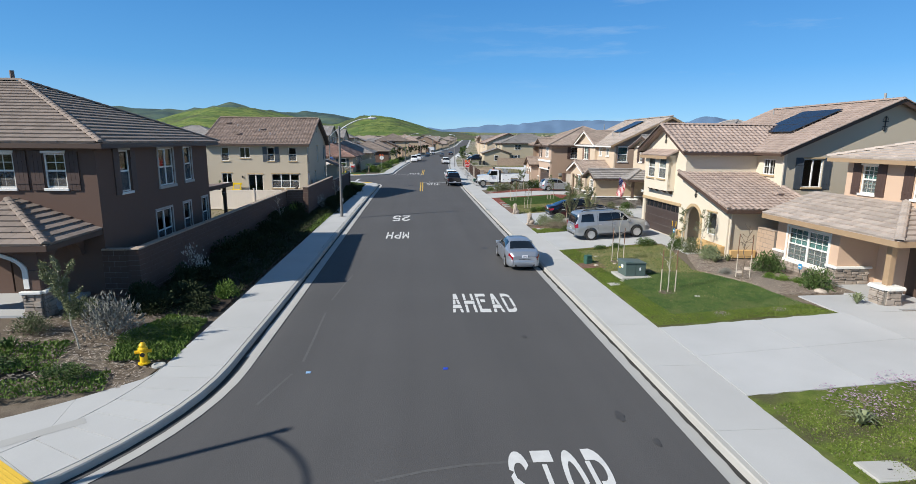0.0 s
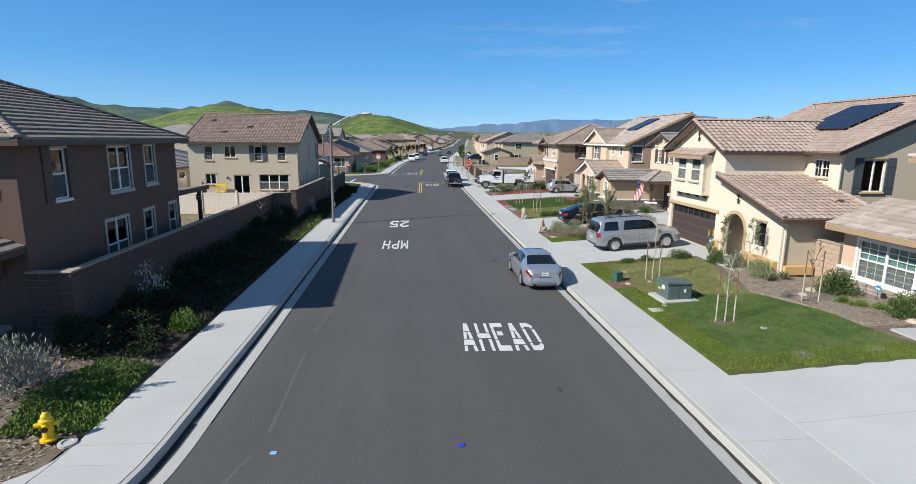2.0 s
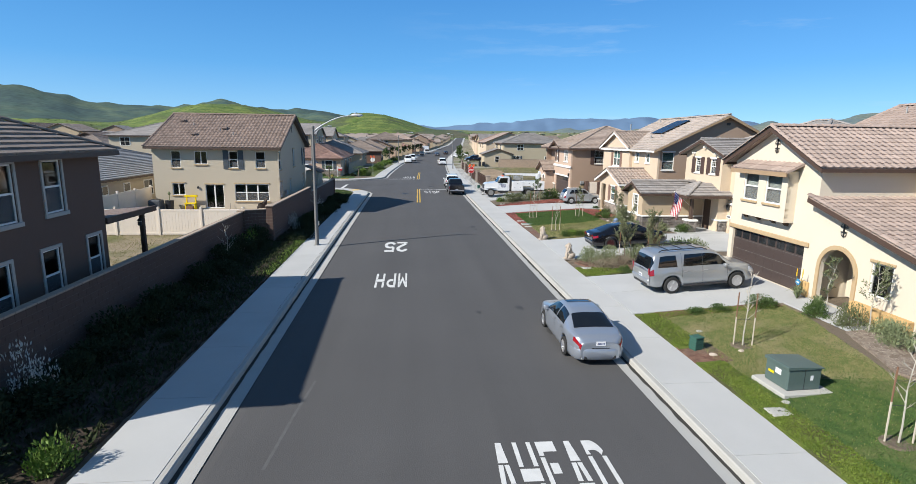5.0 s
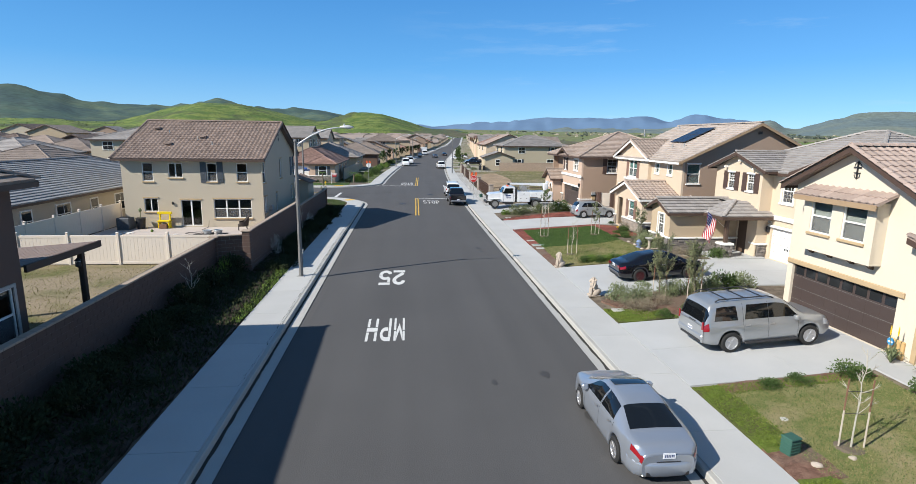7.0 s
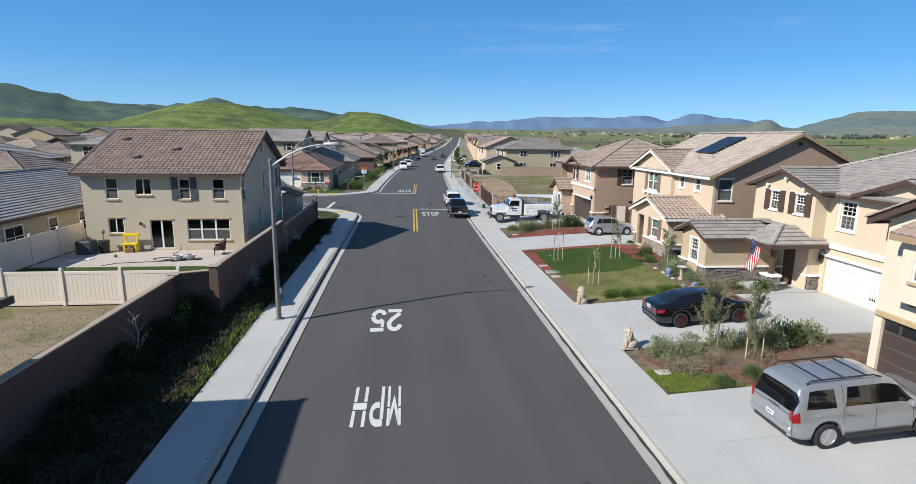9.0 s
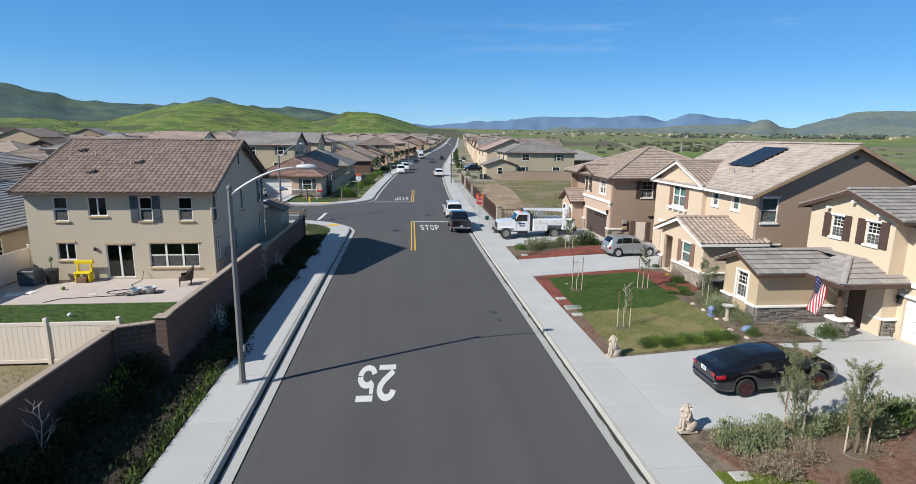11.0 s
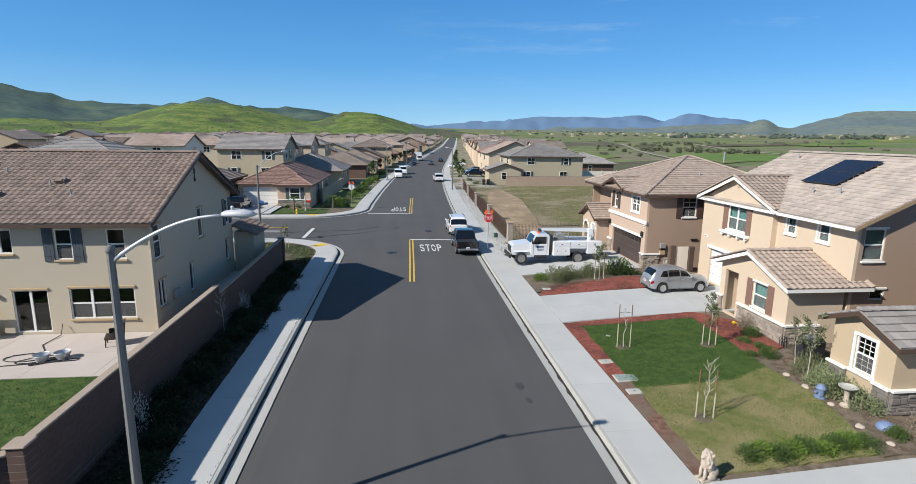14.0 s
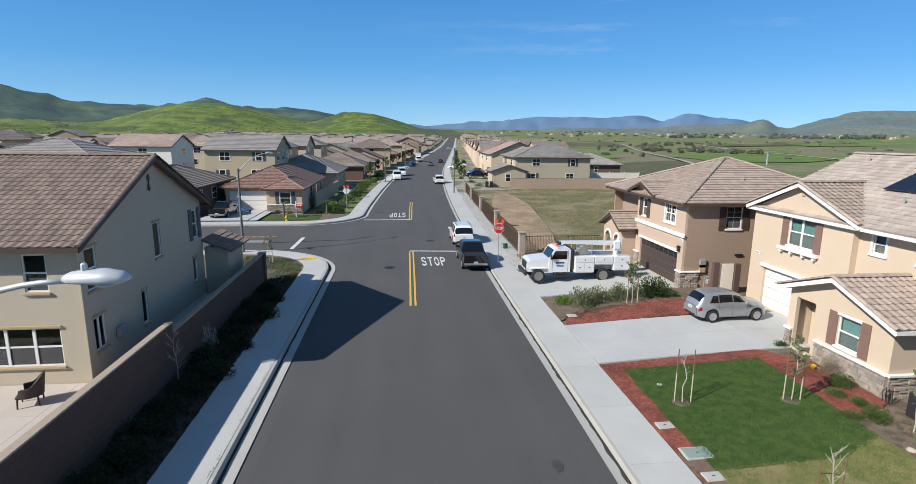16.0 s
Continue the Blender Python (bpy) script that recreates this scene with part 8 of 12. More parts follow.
class Car:
    """A body lofted along its length from an upper outline, a waist line and widths; panes and lamps are laid on its skin."""

    def __init__(self, L, top, waist, half, crown_w, wheels, R, sill=0.22, soft=0.10):
        n = int(L / 0.045)
        self.xs = np.linspace(-L / 2, L / 2, n + 1)
        k = np.exp(-(np.arange(-6, 7) * 0.045 / soft) ** 2)
        k /= k.sum()

        def curve(p):
            a = np.interp(self.xs, [q[0] for q in p], [q[1] for q in p])
            return np.convolve(np.pad(a, 6, mode="edge"), k, mode="valid")
        self.top, self.waist, self.half, self.crown = curve(top), curve(waist), curve(half), curve(crown_w)
        self.L, self.wheels, self.R, self.sill = L, wheels, R, sill

    def section(self, x):
        t, b, w, c = [float(np.interp(x, self.xs, a)) for a in (self.top, self.waist, self.half, self.crown)]
        end = max(0.0, (abs(x) - self.L / 2 + 0.35) / 0.35)
        z = self.sill + 0.10 * end
        for xw in self.wheels:
            d = abs(x - xw)
            if d < self.R + 0.07:
                z = max(z, self.R + math.sqrt((self.R + 0.07) ** 2 - d * d))
        b = min(b, t - 0.01)
        z = min(z, b - 0.06)
        c = min(c, w * 0.96)
        pts = [(0, z), (w * 0.86, z), (w * 0.975, z + 0.05 * (b - z)), (w, z + 0.38 * (b - z)), (w * 0.99, z + 0.75 * (b - z)), (w * 0.95, b)]
        pts += [((w * 0.95 + c) / 2 + 0.02 * min(1, (t - b) * 2), (b + t) / 2), (c, t - 0.05 * min(1.0, (t - b) * 3) - 0.012), (c * 0.7, t - 0.012), (0, t)]
        return pts

    def at(self, x, u, side=1):
        p = self.section(x)
        i = min(int(u), 8)
        f = u - i
        q = [p[max(i - 1, 1)] if i else p[0], p[i], p[i + 1], p[min(i + 2, 9)]]
        if i < 2:
            y, z = [p[i][k] + (p[i + 1][k] - p[i][k]) * f for k in (0, 1)]
        else:
            y, z = [0.5 * (2 * q[1][k] + (q[2][k] - q[0][k]) * f + (2 * q[0][k] - 5 * q[1][k] + 4 * q[2][k] - q[3][k]) * f * f + (3 * q[1][k] - q[0][k] - 3 * q[2][k] + q[3][k]) * f ** 3) for k in (0, 1)]
        return Vector((x, side * max(y, 0.0), z))

    def skin(self, x0, x1, u0, u1, side, off, nx=8, nu=4, slant0=0.0, slant1=0.0):
        """A patch on the skin, lifted off it; slant: how far its ends lean along x from bottom to top."""
        s = Shape()
        for j in range(nu + 1):
            f = j / nu
            a, b = x0 + slant0 * f, x1 + slant1 * f
            for i in range(nx + 1):
                x, u = a + (b - a) * i / nx, u0 + (u1 - u0) * f
                p = self.at(x, u, side)
                e = 0.02
                du = self.at(x, min(8.99, u + e), side) - self.at(x, max(0, u - e), side)
                dx = self.at(min(self.L / 2, x + e), u, side) - self.at(max(-self.L / 2, x - e), u, side)
                n = dx.cross(du)
                n = n.normalized() if n.length > 1e-9 else Vector((0, side, 0))
                if n.y * side < 0 or (abs(n.y) < 1e-3 and n.z < 0):
                    n = -n
                if u > 7.5 and n.z < 0:
                    n = -n
                s.v.append(tuple(p + n * off))
        for j in range(nu):
            for i in range(nx):
                k = j * (nx + 1) + i
                s.f.append((k, k + 1, k + nx + 2, k + nx + 1))
        return s

    def across(self, x0, x1, u0, off, nx=8, bow=0.0):
        """A patch over the top from one side to the other (windscreen, rear window, sunroof)."""
        s, m = Shape(), 12
        for j in range(m + 1):
            f = 2 * j / m - 1
            u, side = 9 - abs(f) * (9 - u0), 1 if f >= 0 else -1
            for i in range(nx + 1):
                x = x0 + (x1 - x0) * i / nx
                p = self.at(x, u, side)
                dx = self.at(min(self.L / 2, x + 0.02), u, side) - self.at(max(-self.L / 2, x - 0.02), u, side)
                n = Vector((-dx.z, 0, dx.x)).normalized()
                s.v.append(tuple(p + n * off + Vector((0, side * off * 0.5 * abs(f), 0))))
        for j in range(m):
            for i in range(nx):
                k = j * (nx + 1) + i
                s.f.append((k, k + 1, k + nx + 2, k + nx + 1))
        return s

    def body(self):
        s = Shape()
        us = [0, 1, 1.5, 2, 2.5, 3, 3.5, 4, 4.5, 5, 5.4, 5.8, 6.2, 6.6, 7, 7.3, 7.6, 8, 8.5, 9]
        m = len(us)
        for x in self.xs:
            p = [self.at(float(x), u)[1:] for u in us]
            ring = [(float(x), y, z) for y, z in p] + [(float(x), -y, z) for y, z in p[-2:0:-1]]
            s.v += ring
        r = 2 * m - 2
        for i in range(len(self.xs) - 1):
            for j in range(r):
                k = (j + 1) % r
                s.f.append((i * r + j, i * r + k, (i + 1) * r + k, (i + 1) * r + j))
        s.f += [tuple(range(r)), tuple(range((len(self.xs) - 1) * r, len(self.xs) * r))[::-1]]
        return s


def wheel(t, x, y, R, width, rim_mat, spokes=7, cap=None):
    out = 1 if y > 0 else -1
    m = Matrix.Translation((x, y, R)) @ Matrix.Rotation(-out * math.pi / 2, 4, "X")
    tyre = Shape().turned([(R * 0.62, -width / 2), (R * 0.9, -width / 2), (R, -width * 0.36), (R, width * 0.36), (R * 0.9, width / 2), (R * 0.66, width / 2), (R * 0.64, width * 0.3), (0.001, width * 0.28)], (0, 0, 0), 24).moved(m).make("wheel", RUBBER, t, smooth=False)
    rim = Shape().turned([(R * 0.67, width * 0.40), (R * 0.67, width * 0.51), (R * 0.60, width * 0.51), (R * 0.58, width * 0.36)], (0, 0, 0), 24)
    for k in range(spokes):
        a = 2 * math.pi * k / spokes
        b = Shape().box(0.02, R * 0.62, -R * 0.075, R * 0.075, width * 0.34, width * 0.46, 0.01)
        b.moved(Matrix.Rotation(a, 4, "Z"))
        rim.add(b.v, b.f)
    rim.turned([(R * 0.17, width * 0.34), (R * 0.17, width * 0.48), (0.001, width * 0.49)], (0, 0, 0), 12)
    rim.moved(m).make("rim", rim_mat, tyre)
    return tyre


def number_plate(t, x, z, facing=-1, y=0.0):
    s = Shape().box(min(x, x + facing * 0.012), max(x, x + facing * 0.012), y - 0.155, y + 0.155, z - 0.075, z + 0.075, 0.004)
    p = s.make("number_plate", PLATE, t)
    q = Shape()
    for k in range(6):
        xx = x + facing * 0.0135
        q.box(min(xx, xx - facing * 0.003), max(xx, xx - facing * 0.003), y - 0.115 + k * 0.04, y - 0.09 + k * 0.04, z - 0.035, z + 0.03)
    q.make("lettering", PLATE_INK, p, "plain dark bars in place of the number")


def build_car(name, label, car, body_mat, loc, heading, glass, lights, rim=None, spokes=7, pitch=0.0, plate=True, trim=None, side_glass=TINTED, seams=(), handles=(), mirror=(0.6, 1.0), category="car", size=0.93):
    t = new(name)
    t.matrix_world = Matrix.Translation(loc) @ Matrix.Rotation(radians(heading), 4, "Z") @ Matrix.Rotation(radians(-pitch), 4, "Y") @ Matrix.Diagonal((size, size, size, 1))
    tagged(t, label, category)
    body = car.body().make("body", body_mat, t, smooth=True)
    for f in body.data.polygons:
        f.use_smooth = len(f.vertices) < 5
    L = car.L
    for kind, *g in glass:
        if kind == "across":
            car.across(g[0], g[1], g[2], 0.006, 10).make("windscreen" if g[1] > 0.3 else "rear_window", side_glass, t, smooth=True)
        elif kind == "sunroof":
            car.across(g[0], g[1], g[2], 0.012, 4).make("sunroof", TINTED, t, smooth=True)
        else:
            for sd in (1, -1):
                car.skin(g[0], g[1], g[2], g[3], sd, 0.006, 8, 4, g[4], g[5]).make("side_window", side_glass, t, smooth=True)
    for kind, x0, x1, u0, u1 in lights:
        for sd in (1, -1):
            car.skin(x0, x1, u0, u1, sd, 0.008, 6, 4).make("tail_light" if kind == "t" else "head_light", TAIL if kind == "t" else HEAD, t, smooth=True)
    for x, u0, u1 in seams:
        for sd in (1, -1):
            car.skin(x - 0.006, x + 0.006, u0, u1, sd, 0.003, 1, 8).make("door_seam", PLASTIC, t)
    for x in handles:
        for sd in (1, -1):
            car.skin(x - 0.1, x + 0.1, 4.35, 4.6, sd, 0.03, 3, 1).make("door_handle", ALLOY if trim is None else trim, t)
    for xw in car.wheels:
        w = float(np.interp(xw, car.xs, car.half))
        for sd in (1, -1):
            wheel(t, xw, sd * (w - 0.105), car.R, 0.22, rim or ALLOY, spokes)
    for sd in (1, -1):
        p = car.at(mirror[0], 5.0, sd)
        Shape().box(p.x - 0.1, p.x + 0.08, min(p.y, p.y + sd * 0.2), max(p.y, p.y + sd * 0.2), p.z - 0.02, p.z + 0.15, 0.04).make("wing_mirror", body_mat, t)
    # bumpers' dark lower edges
    for x, sg in ((-L / 2, -1), (L / 2, 1)):
        w = float(np.interp(x * 0.98, car.xs, car.half)) * 0.8
        Shape().box(min(x - sg * 0.25, x + sg * 0.015), max(x - sg * 0.25, x + sg * 0.015), -w, w, car.sill + 0.06, car.sill + 0.20, 0.03).make("bumper_skirt", PLASTIC, t)
    if plate:
        number_plate(t, -L / 2 - 0.006, plate if plate is not True else 0.78, -1)
    return t


def rear_lamps(t, x, pts, material=None):
    """Lamp lenses on the flat of the tail, one each side, from an outline in y and z."""
    for sd in (1, -1):
        Shape().prism([(sd * y, z) for y, z in pts], "x", x - 0.014, x + 0.02).make("tail_light", material or TAIL, t)


SEDAN = Car(4.93, [(-2.46, 0.74), (-2.43, 0.90), (-2.34, 1.015), (-2.15, 1.055), (-1.80, 1.085), (-1.05, 1.385), (-0.6, 1.465), (-0.15, 1.485), (0.25, 1.465), (0.55, 1.38), (1.30, 1.045), (1.7, 0.975), (2.1, 0.89), (2.36, 0.76), (2.46, 0.60)],
            [(-2.46, 0.68), (-2.3, 0.93), (-1.7, 0.995), (0, 0.955), (1.3, 0.92), (2.2, 0.78), (2.46, 0.55)],
            [(-2.46, 0.60), (-2.40, 0.72), (-2.25, 0.83), (-1.6, 0.915), (0, 0.925), (1.4, 0.92), (2.0, 0.86), (2.3, 0.73), (2.46, 0.50)],
            [(-2.46, 0.48), (-2.3, 0.66), (-1.8, 0.70), (-1.05, 0.585), (-0.3, 0.565), (0.5, 0.57), (1.30, 0.70), (2.1, 0.66), (2.46, 0.4)], (-1.38, 1.42), 0.325, 0.20)
SEDAN_GLASS = [("across", 0.52, 1.28, 7.05), ("across", -1.74, -1.02, 7.05), ("side", -0.18, 0.98, 5.2, 6.8, 0.0, -0.42), ("side", -1.12, -0.26, 5.2, 6.8, 0.12, 0.0)]
SEDAN_LIGHTS = [("t", -2.42, -2.14, 4.2, 5.0), ("h", 2.1, 2.4, 3.6, 4.8)]
acc = build_car("sedan", "silver-blue four-door sedan parked at the kerb", SEDAN, P_SILVER, (5.16, 27.1, 0.0), 90, SEDAN_GLASS + [("sunroof", -0.10, 0.30, 7.75)], SEDAN_LIGHTS, ALLOY, 7, 0, 0.80,
                seams=((-0.22, 1.3, 6.9), (0.92, 1.3, 5.0), (-1.2, 3.6, 5.0)), handles=(-0.05, -0.98), mirror=(0.82, 1), size=0.91)
bumper = [(-2.03, 0.86), (-2.28, 0.80), (-2.42, 0.66), (-2.485, 0.40), (-2.50, 0.0)]
bumper += [(x, -y) for x, y in bumper[-2::-1]]
b = Shape()
for z, out in ((0.24, -0.05), (0.30, 0.0), (0.42, 0.02), (0.56, 0.025), (0.62, 0.0), (0.63, -0.06)):
    b.v += [(x - out * (1 if abs(y) < 0.75 else 0.3), y * (1 + out * 0.6), z) for x, y in bumper]
n_b = len(bumper)
b.f = [(r * n_b + i, r * n_b + i + 1, (r + 1) * n_b + i + 1, (r + 1) * n_b + i) for r in range(5) for i in range(n_b - 1)]
b.make("rear_bumper", P_SILVER, acc, smooth=True)
for sd in (1, -1):
    SEDAN.skin(-2.452, -2.40, 3.9, 5.3, sd, 0.010, 4, 4).make("tail_light", TAIL, acc, smooth=True)
Shape().box(-2.482, -2.455, -0.30, 0.30, 0.635, 0.655, 0.006).make("boot_seam", PLASTIC, acc)
Shape().tube([(-2.46, -0.03, 0.83), (-2.475, 0.03, 0.83), (-2.475, 0.03, 0.87), (-2.475, -0.03, 0.87)], 0.008, 5).make("badge", ALLOY, acc)
Shape().box(-2.44, -2.3, 0.5, 0.62, 0.24, 0.30, 0.02).make("exhaust", ALLOY, acc)

COUPE = Car(4.66, [(-2.33, 0.86), (-2.25, 1.02), (-1.75, 1.08), (-0.95, 1.36), (-0.3, 1.44), (0.3, 1.43), (0.6, 1.34), (1.3, 1.0), (2.0, 0.87), (2.25, 0.75), (2.33, 0.62)],
            [(-2.33, 0.80), (-1.6, 0.97), (0, 0.93), (1.3, 0.90), (2.1, 0.76), (2.33, 0.58)],
            [(-2.33, 0.70), (-2.15, 0.82), (-1.5, 0.89), (0, 0.90), (1.4, 0.89), (1.9, 0.85), (2.2, 0.74), (2.33, 0.56)],
            [(-2.33, 0.60), (-1.7, 0.70), (-1.0, 0.58), (-0.3, 0.57), (0.5, 0.57), (1.3, 0.68), (2.0, 0.70), (2.33, 0.5)], (-1.28, 1.38), 0.34)
slope_pitch = math.degrees(math.atan(0.42 / 6.5))
cz = lot_z(12.45) + 0.012
blk = build_car("sedan", "glossy black sedan with red-rimmed wheels on a driveway", COUPE, P_BLACK, (12.4, 40.75, cz), 0, SEDAN_GLASS, [("t", -2.30, -2.0, 4.1, 5.0), ("h", 2.0, 2.28, 3.6, 4.8)], RED_RIM, 5, slope_pitch, 0.84,
          seams=((-0.22, 1.3, 6.9), (0.9, 1.3, 5.0)), handles=(-0.05,), mirror=(0.8, 1), size=0.97)

rear_lamps(blk, -2.33, [(0.46, 0.80), (0.66, 0.75), (0.69, 0.83), (0.67, 0.91), (0.50, 0.89)])
Shape().box(-2.37, -2.1, -0.78, 0.78, 0.40, 0.64, 0.09).make("rear_bumper", P_BLACK, blk)

SUV = Car(5.27, [(-2.63, 0.95), (-2.60, 1.15), (-2.38, 1.86), (-1.9, 1.94), (0.2, 1.93), (0.62, 1.86), (1.42, 1.26), (2.3, 1.12), (2.55, 0.98), (2.63, 0.75)],
          [(-2.63, 1.06), (-2.3, 1.16), (1.3, 1.12), (2.3, 1.02), (2.63, 0.72)],
          [(-2.63, 0.86), (-2.45, 0.96), (-1.5, 1.0), (1.6, 1.0), (2.2, 0.95), (2.5, 0.84), (2.63, 0.7)],
          [(-2.63, 0.78), (-2.38, 0.74), (-1.9, 0.74), (0.4, 0.74), (1.42, 0.84), (2.3, 0.82), (2.63, 0.6)], (-1.55, 1.62), 0.39, 0.32)
suv = build_car("suv", "large silver sport utility vehicle with roof rails on a driveway", SUV, P_SILVER2, (11.85, 32.0, lot_z(11.85) + 0.012), 1.5,
                [("across", 0.66, 1.36, 7.05), ("across", -2.585, -2.40, 6.2), ("side", -0.06, 1.22, 5.3, 6.65, 0.0, -0.46), ("side", -1.02, -0.07, 5.3, 6.65, 0.1, 0.0), ("side", -2.22, -1.3, 5.3, 6.6, 0.12, -0.05)],
                [("t", -2.62, -2.42, 3.9, 5.3), ("h", 2.2, 2.56, 3.7, 4.9)], ALLOY, 6, slope_pitch, 0.80, seams=((-0.08, 1.3, 6.9), (1.12, 1.3, 5.0), (-1.08, 3.4, 6.9)), handles=(0.05, -0.92), mirror=(1.0, 1), size=0.90)
for sd in (1, -1):
    Shape().tube([(-2.1, sd * 0.68, 1.94), (-1.95, sd * 0.68, 2.02), (0.0, sd * 0.68, 2.01), (0.25, sd * 0.68, 1.92)], 0.025, 6).make("roof_rail", PLASTIC, suv)
    Shape().box(-1.05, 1.1, sd * 1.0 - 0.10, sd * 1.0 + 0.08, 0.33, 0.40, 0.02).make("running_board", PLASTIC, suv)
rear_lamps(suv, -2.63, [(0.76, 0.95), (0.86, 0.95), (0.86, 1.26), (0.78, 1.25)])
Shape().box(-2.70, -2.58, -0.86, 0.86, 0.55, 0.74, 0.05).make("rear_bumper", P_SILVER2, suv)
for x in (-1.6, -0.9, -0.2):
    Shape().box(x - 0.03, x + 0.03, -0.68, 0.68, 1.985, 2.015, 0.01).make("cross_bar", PLASTIC, suv)
Shape().box(-2.66, -2.63, -0.35, 0.1, 1.13, 1.16, 0.01).make("rear_wiper", PLASTIC, suv)

PT = Car(4.29, [(-2.14, 0.72), (-2.11, 0.98), (-2.02, 1.12), (-1.78, 1.46), (-1.45, 1.585), (-0.9, 1.625), (-0.1, 1.61), (0.30, 1.52), (0.82, 1.16), (1.1, 1.09), (1.65, 1.02), (1.95, 0.90), (2.08, 0.74), (2.14, 0.58)],
         [(-2.14, 0.68), (-1.9, 0.95), (0.9, 0.98), (1.7, 0.80), (2.14, 0.52)],
         [(-2.14, 0.60), (-2.02, 0.72), (-1.75, 0.83), (-1.3, 0.87), (-0.7, 0.80), (0.6, 0.80), (1.0, 0.85), (1.35, 0.86), (1.75, 0.80), (2.0, 0.64), (2.14, 0.42)],
         [(-2.14, 0.48), (-1.9, 0.56), (-1.4, 0.56), (0.3, 0.55), (0.82, 0.60), (1.3, 0.44), (1.9, 0.36), (2.14, 0.26)], (-1.3, 1.32), 0.33)
build_car("hatchback", "silver retro-styled hatchback parked by a garage", PT, P_SILVER2, (16.1, 61.0, lot_z(16.1) + 0.012), 2, [("across", 0.36, 0.80, 7.05), ("across", -1.99, -1.70, 6.9), ("side", -0.08, 0.66, 5.35, 6.55, 0.0, -0.3), ("side", -0.92, -0.14, 5.35, 6.6, 0.0, 0.0), ("side", -1.52, -0.98, 5.4, 6.5, 0.25, 0.0)],
          [("t", -2.06, -1.90, 3.6, 4.6), ("h", 1.8, 2.06, 3.9, 4.8)], ALLOY, 7, 0, 0.72, seams=((-0.11, 1.3, 6.9), (0.72, 1.3, 5.0), (-0.95, 3.4, 6.9)), handles=(0.0, -0.85), mirror=(0.62, 1), size=0.90)

PICKUP = Car(5.85, [(-2.92, 0.98), (-2.90, 1.16), (-1.15, 1.18), (-1.05, 1.25), (-0.85, 1.86), (-0.5, 1.93), (0.55, 1.92), (0.9, 1.84), (1.5, 1.30), (2.6, 1.18), (2.85, 1.02), (2.92, 0.78)],
             [(-2.92, 1.08), (-1.2, 1.14), (1.4, 1.14), (2.6, 1.05), (2.92, 0.75)],
             [(-2.92, 0.94), (-2.8, 0.98), (-1.5, 1.0), (1.8, 1.0), (2.5, 0.95), (2.8, 0.85), (2.92, 0.75)],
             [(-2.92, 0.90), (-1.2, 0.92), (-0.85, 0.74), (0.5, 0.74), (1.5, 0.86), (2.6, 0.84), (2.92, 0.6)], (-1.85, 1.85), 0.40, 0.38, 0.06)
PICKUP_GLASS = [("across", 0.95, 1.44, 7.05), ("across", -1.02, -0.86, 6.6), ("side", 0.25, 1.3, 5.2, 6.75, 0.0, -0.42), ("side", -0.7, 0.17, 5.2, 6.75, 0.05, 0.0)]
PICKUP_LIGHTS = [("t", -2.91, -2.78, 3.5, 5.0), ("h", 2.5, 2.86, 3.7, 4.9)]


def pickup(label, body, loc, heading):
    t = build_car("pickup_truck", label, PICKUP, body, loc, heading, PICKUP_GLASS, PICKUP_LIGHTS, ALLOY, 6, 0, 0.72, seams=((0.2, 1.3, 6.9), (1.3, 1.3, 5.0), (-0.8, 1.3, 6.9)), handles=(0.3, -0.65), mirror=(1.15, 1), category="pickup truck")
    Shape().box(-2.78, -1.2, -0.80, 0.80, 1.172, 1.196).make("bed_liner", PLASTIC, t)
    for sd in (1, -1):
        Shape().box(-2.9, -1.15, sd * 0.88 - 0.06, sd * 0.88 + 0.06, 1.14, 1.26, 0.03).make("bed_rail", body, t)
    Shape().box(-2.93, -2.84, -0.9, 0.9, 0.72, 1.26, 0.03).make("tailgate", body, t)
    Shape().box(-3.05, -2.90, -0.9, 0.9, 0.52, 0.68, 0.04).make("rear_bumper", ALLOY, t)
    return t


pickup("black crew-cab pickup truck parked at the kerb", P_BLACK, (5.1, 75.9, 0.0), 90)
pickup("dark pickup truck on the corner house's driveway", P_BLACK, (-20.2, 99.9, 0.17), 90)
w_suv = build_car("suv", "white sport utility vehicle parked ahead of a pickup", SUV, P_WHITE, (5.3, 84.6, 0.0), 90, [("across", 0.66, 1.36, 7.05), ("across", -2.585, -2.40, 6.2), ("side", -0.05, 1.22, 5.2, 6.75, 0.0, -0.48), ("side", -0.98, -0.10, 5.2, 6.75, 0.0, 0.0), ("side", -2.25, -1.18, 5.2, 6.75, 0.12, 0.0)],
                  [("t", -2.62, -2.42, 3.9, 5.3), ("h", 2.2, 2.56, 3.7, 4.9)], ALLOY, 6, 0, 0.85, seams=((-0.08, 1.3, 6.9), (-1.08, 3.4, 6.9)), mirror=(1.0, 1))
for sd in (1, -1):
    Shape().tube([(-2.1, sd * 0.68, 1.94), (-1.95, sd * 0.68, 2.0), (0.0, sd * 0.68, 2.0), (0.25, sd * 0.68, 1.92)], 0.025, 6).make("roof_rail", PLASTIC, w_suv)
copy_thing(w_suv, pose(7.6, 146.5, 0, 0, 0, 92))
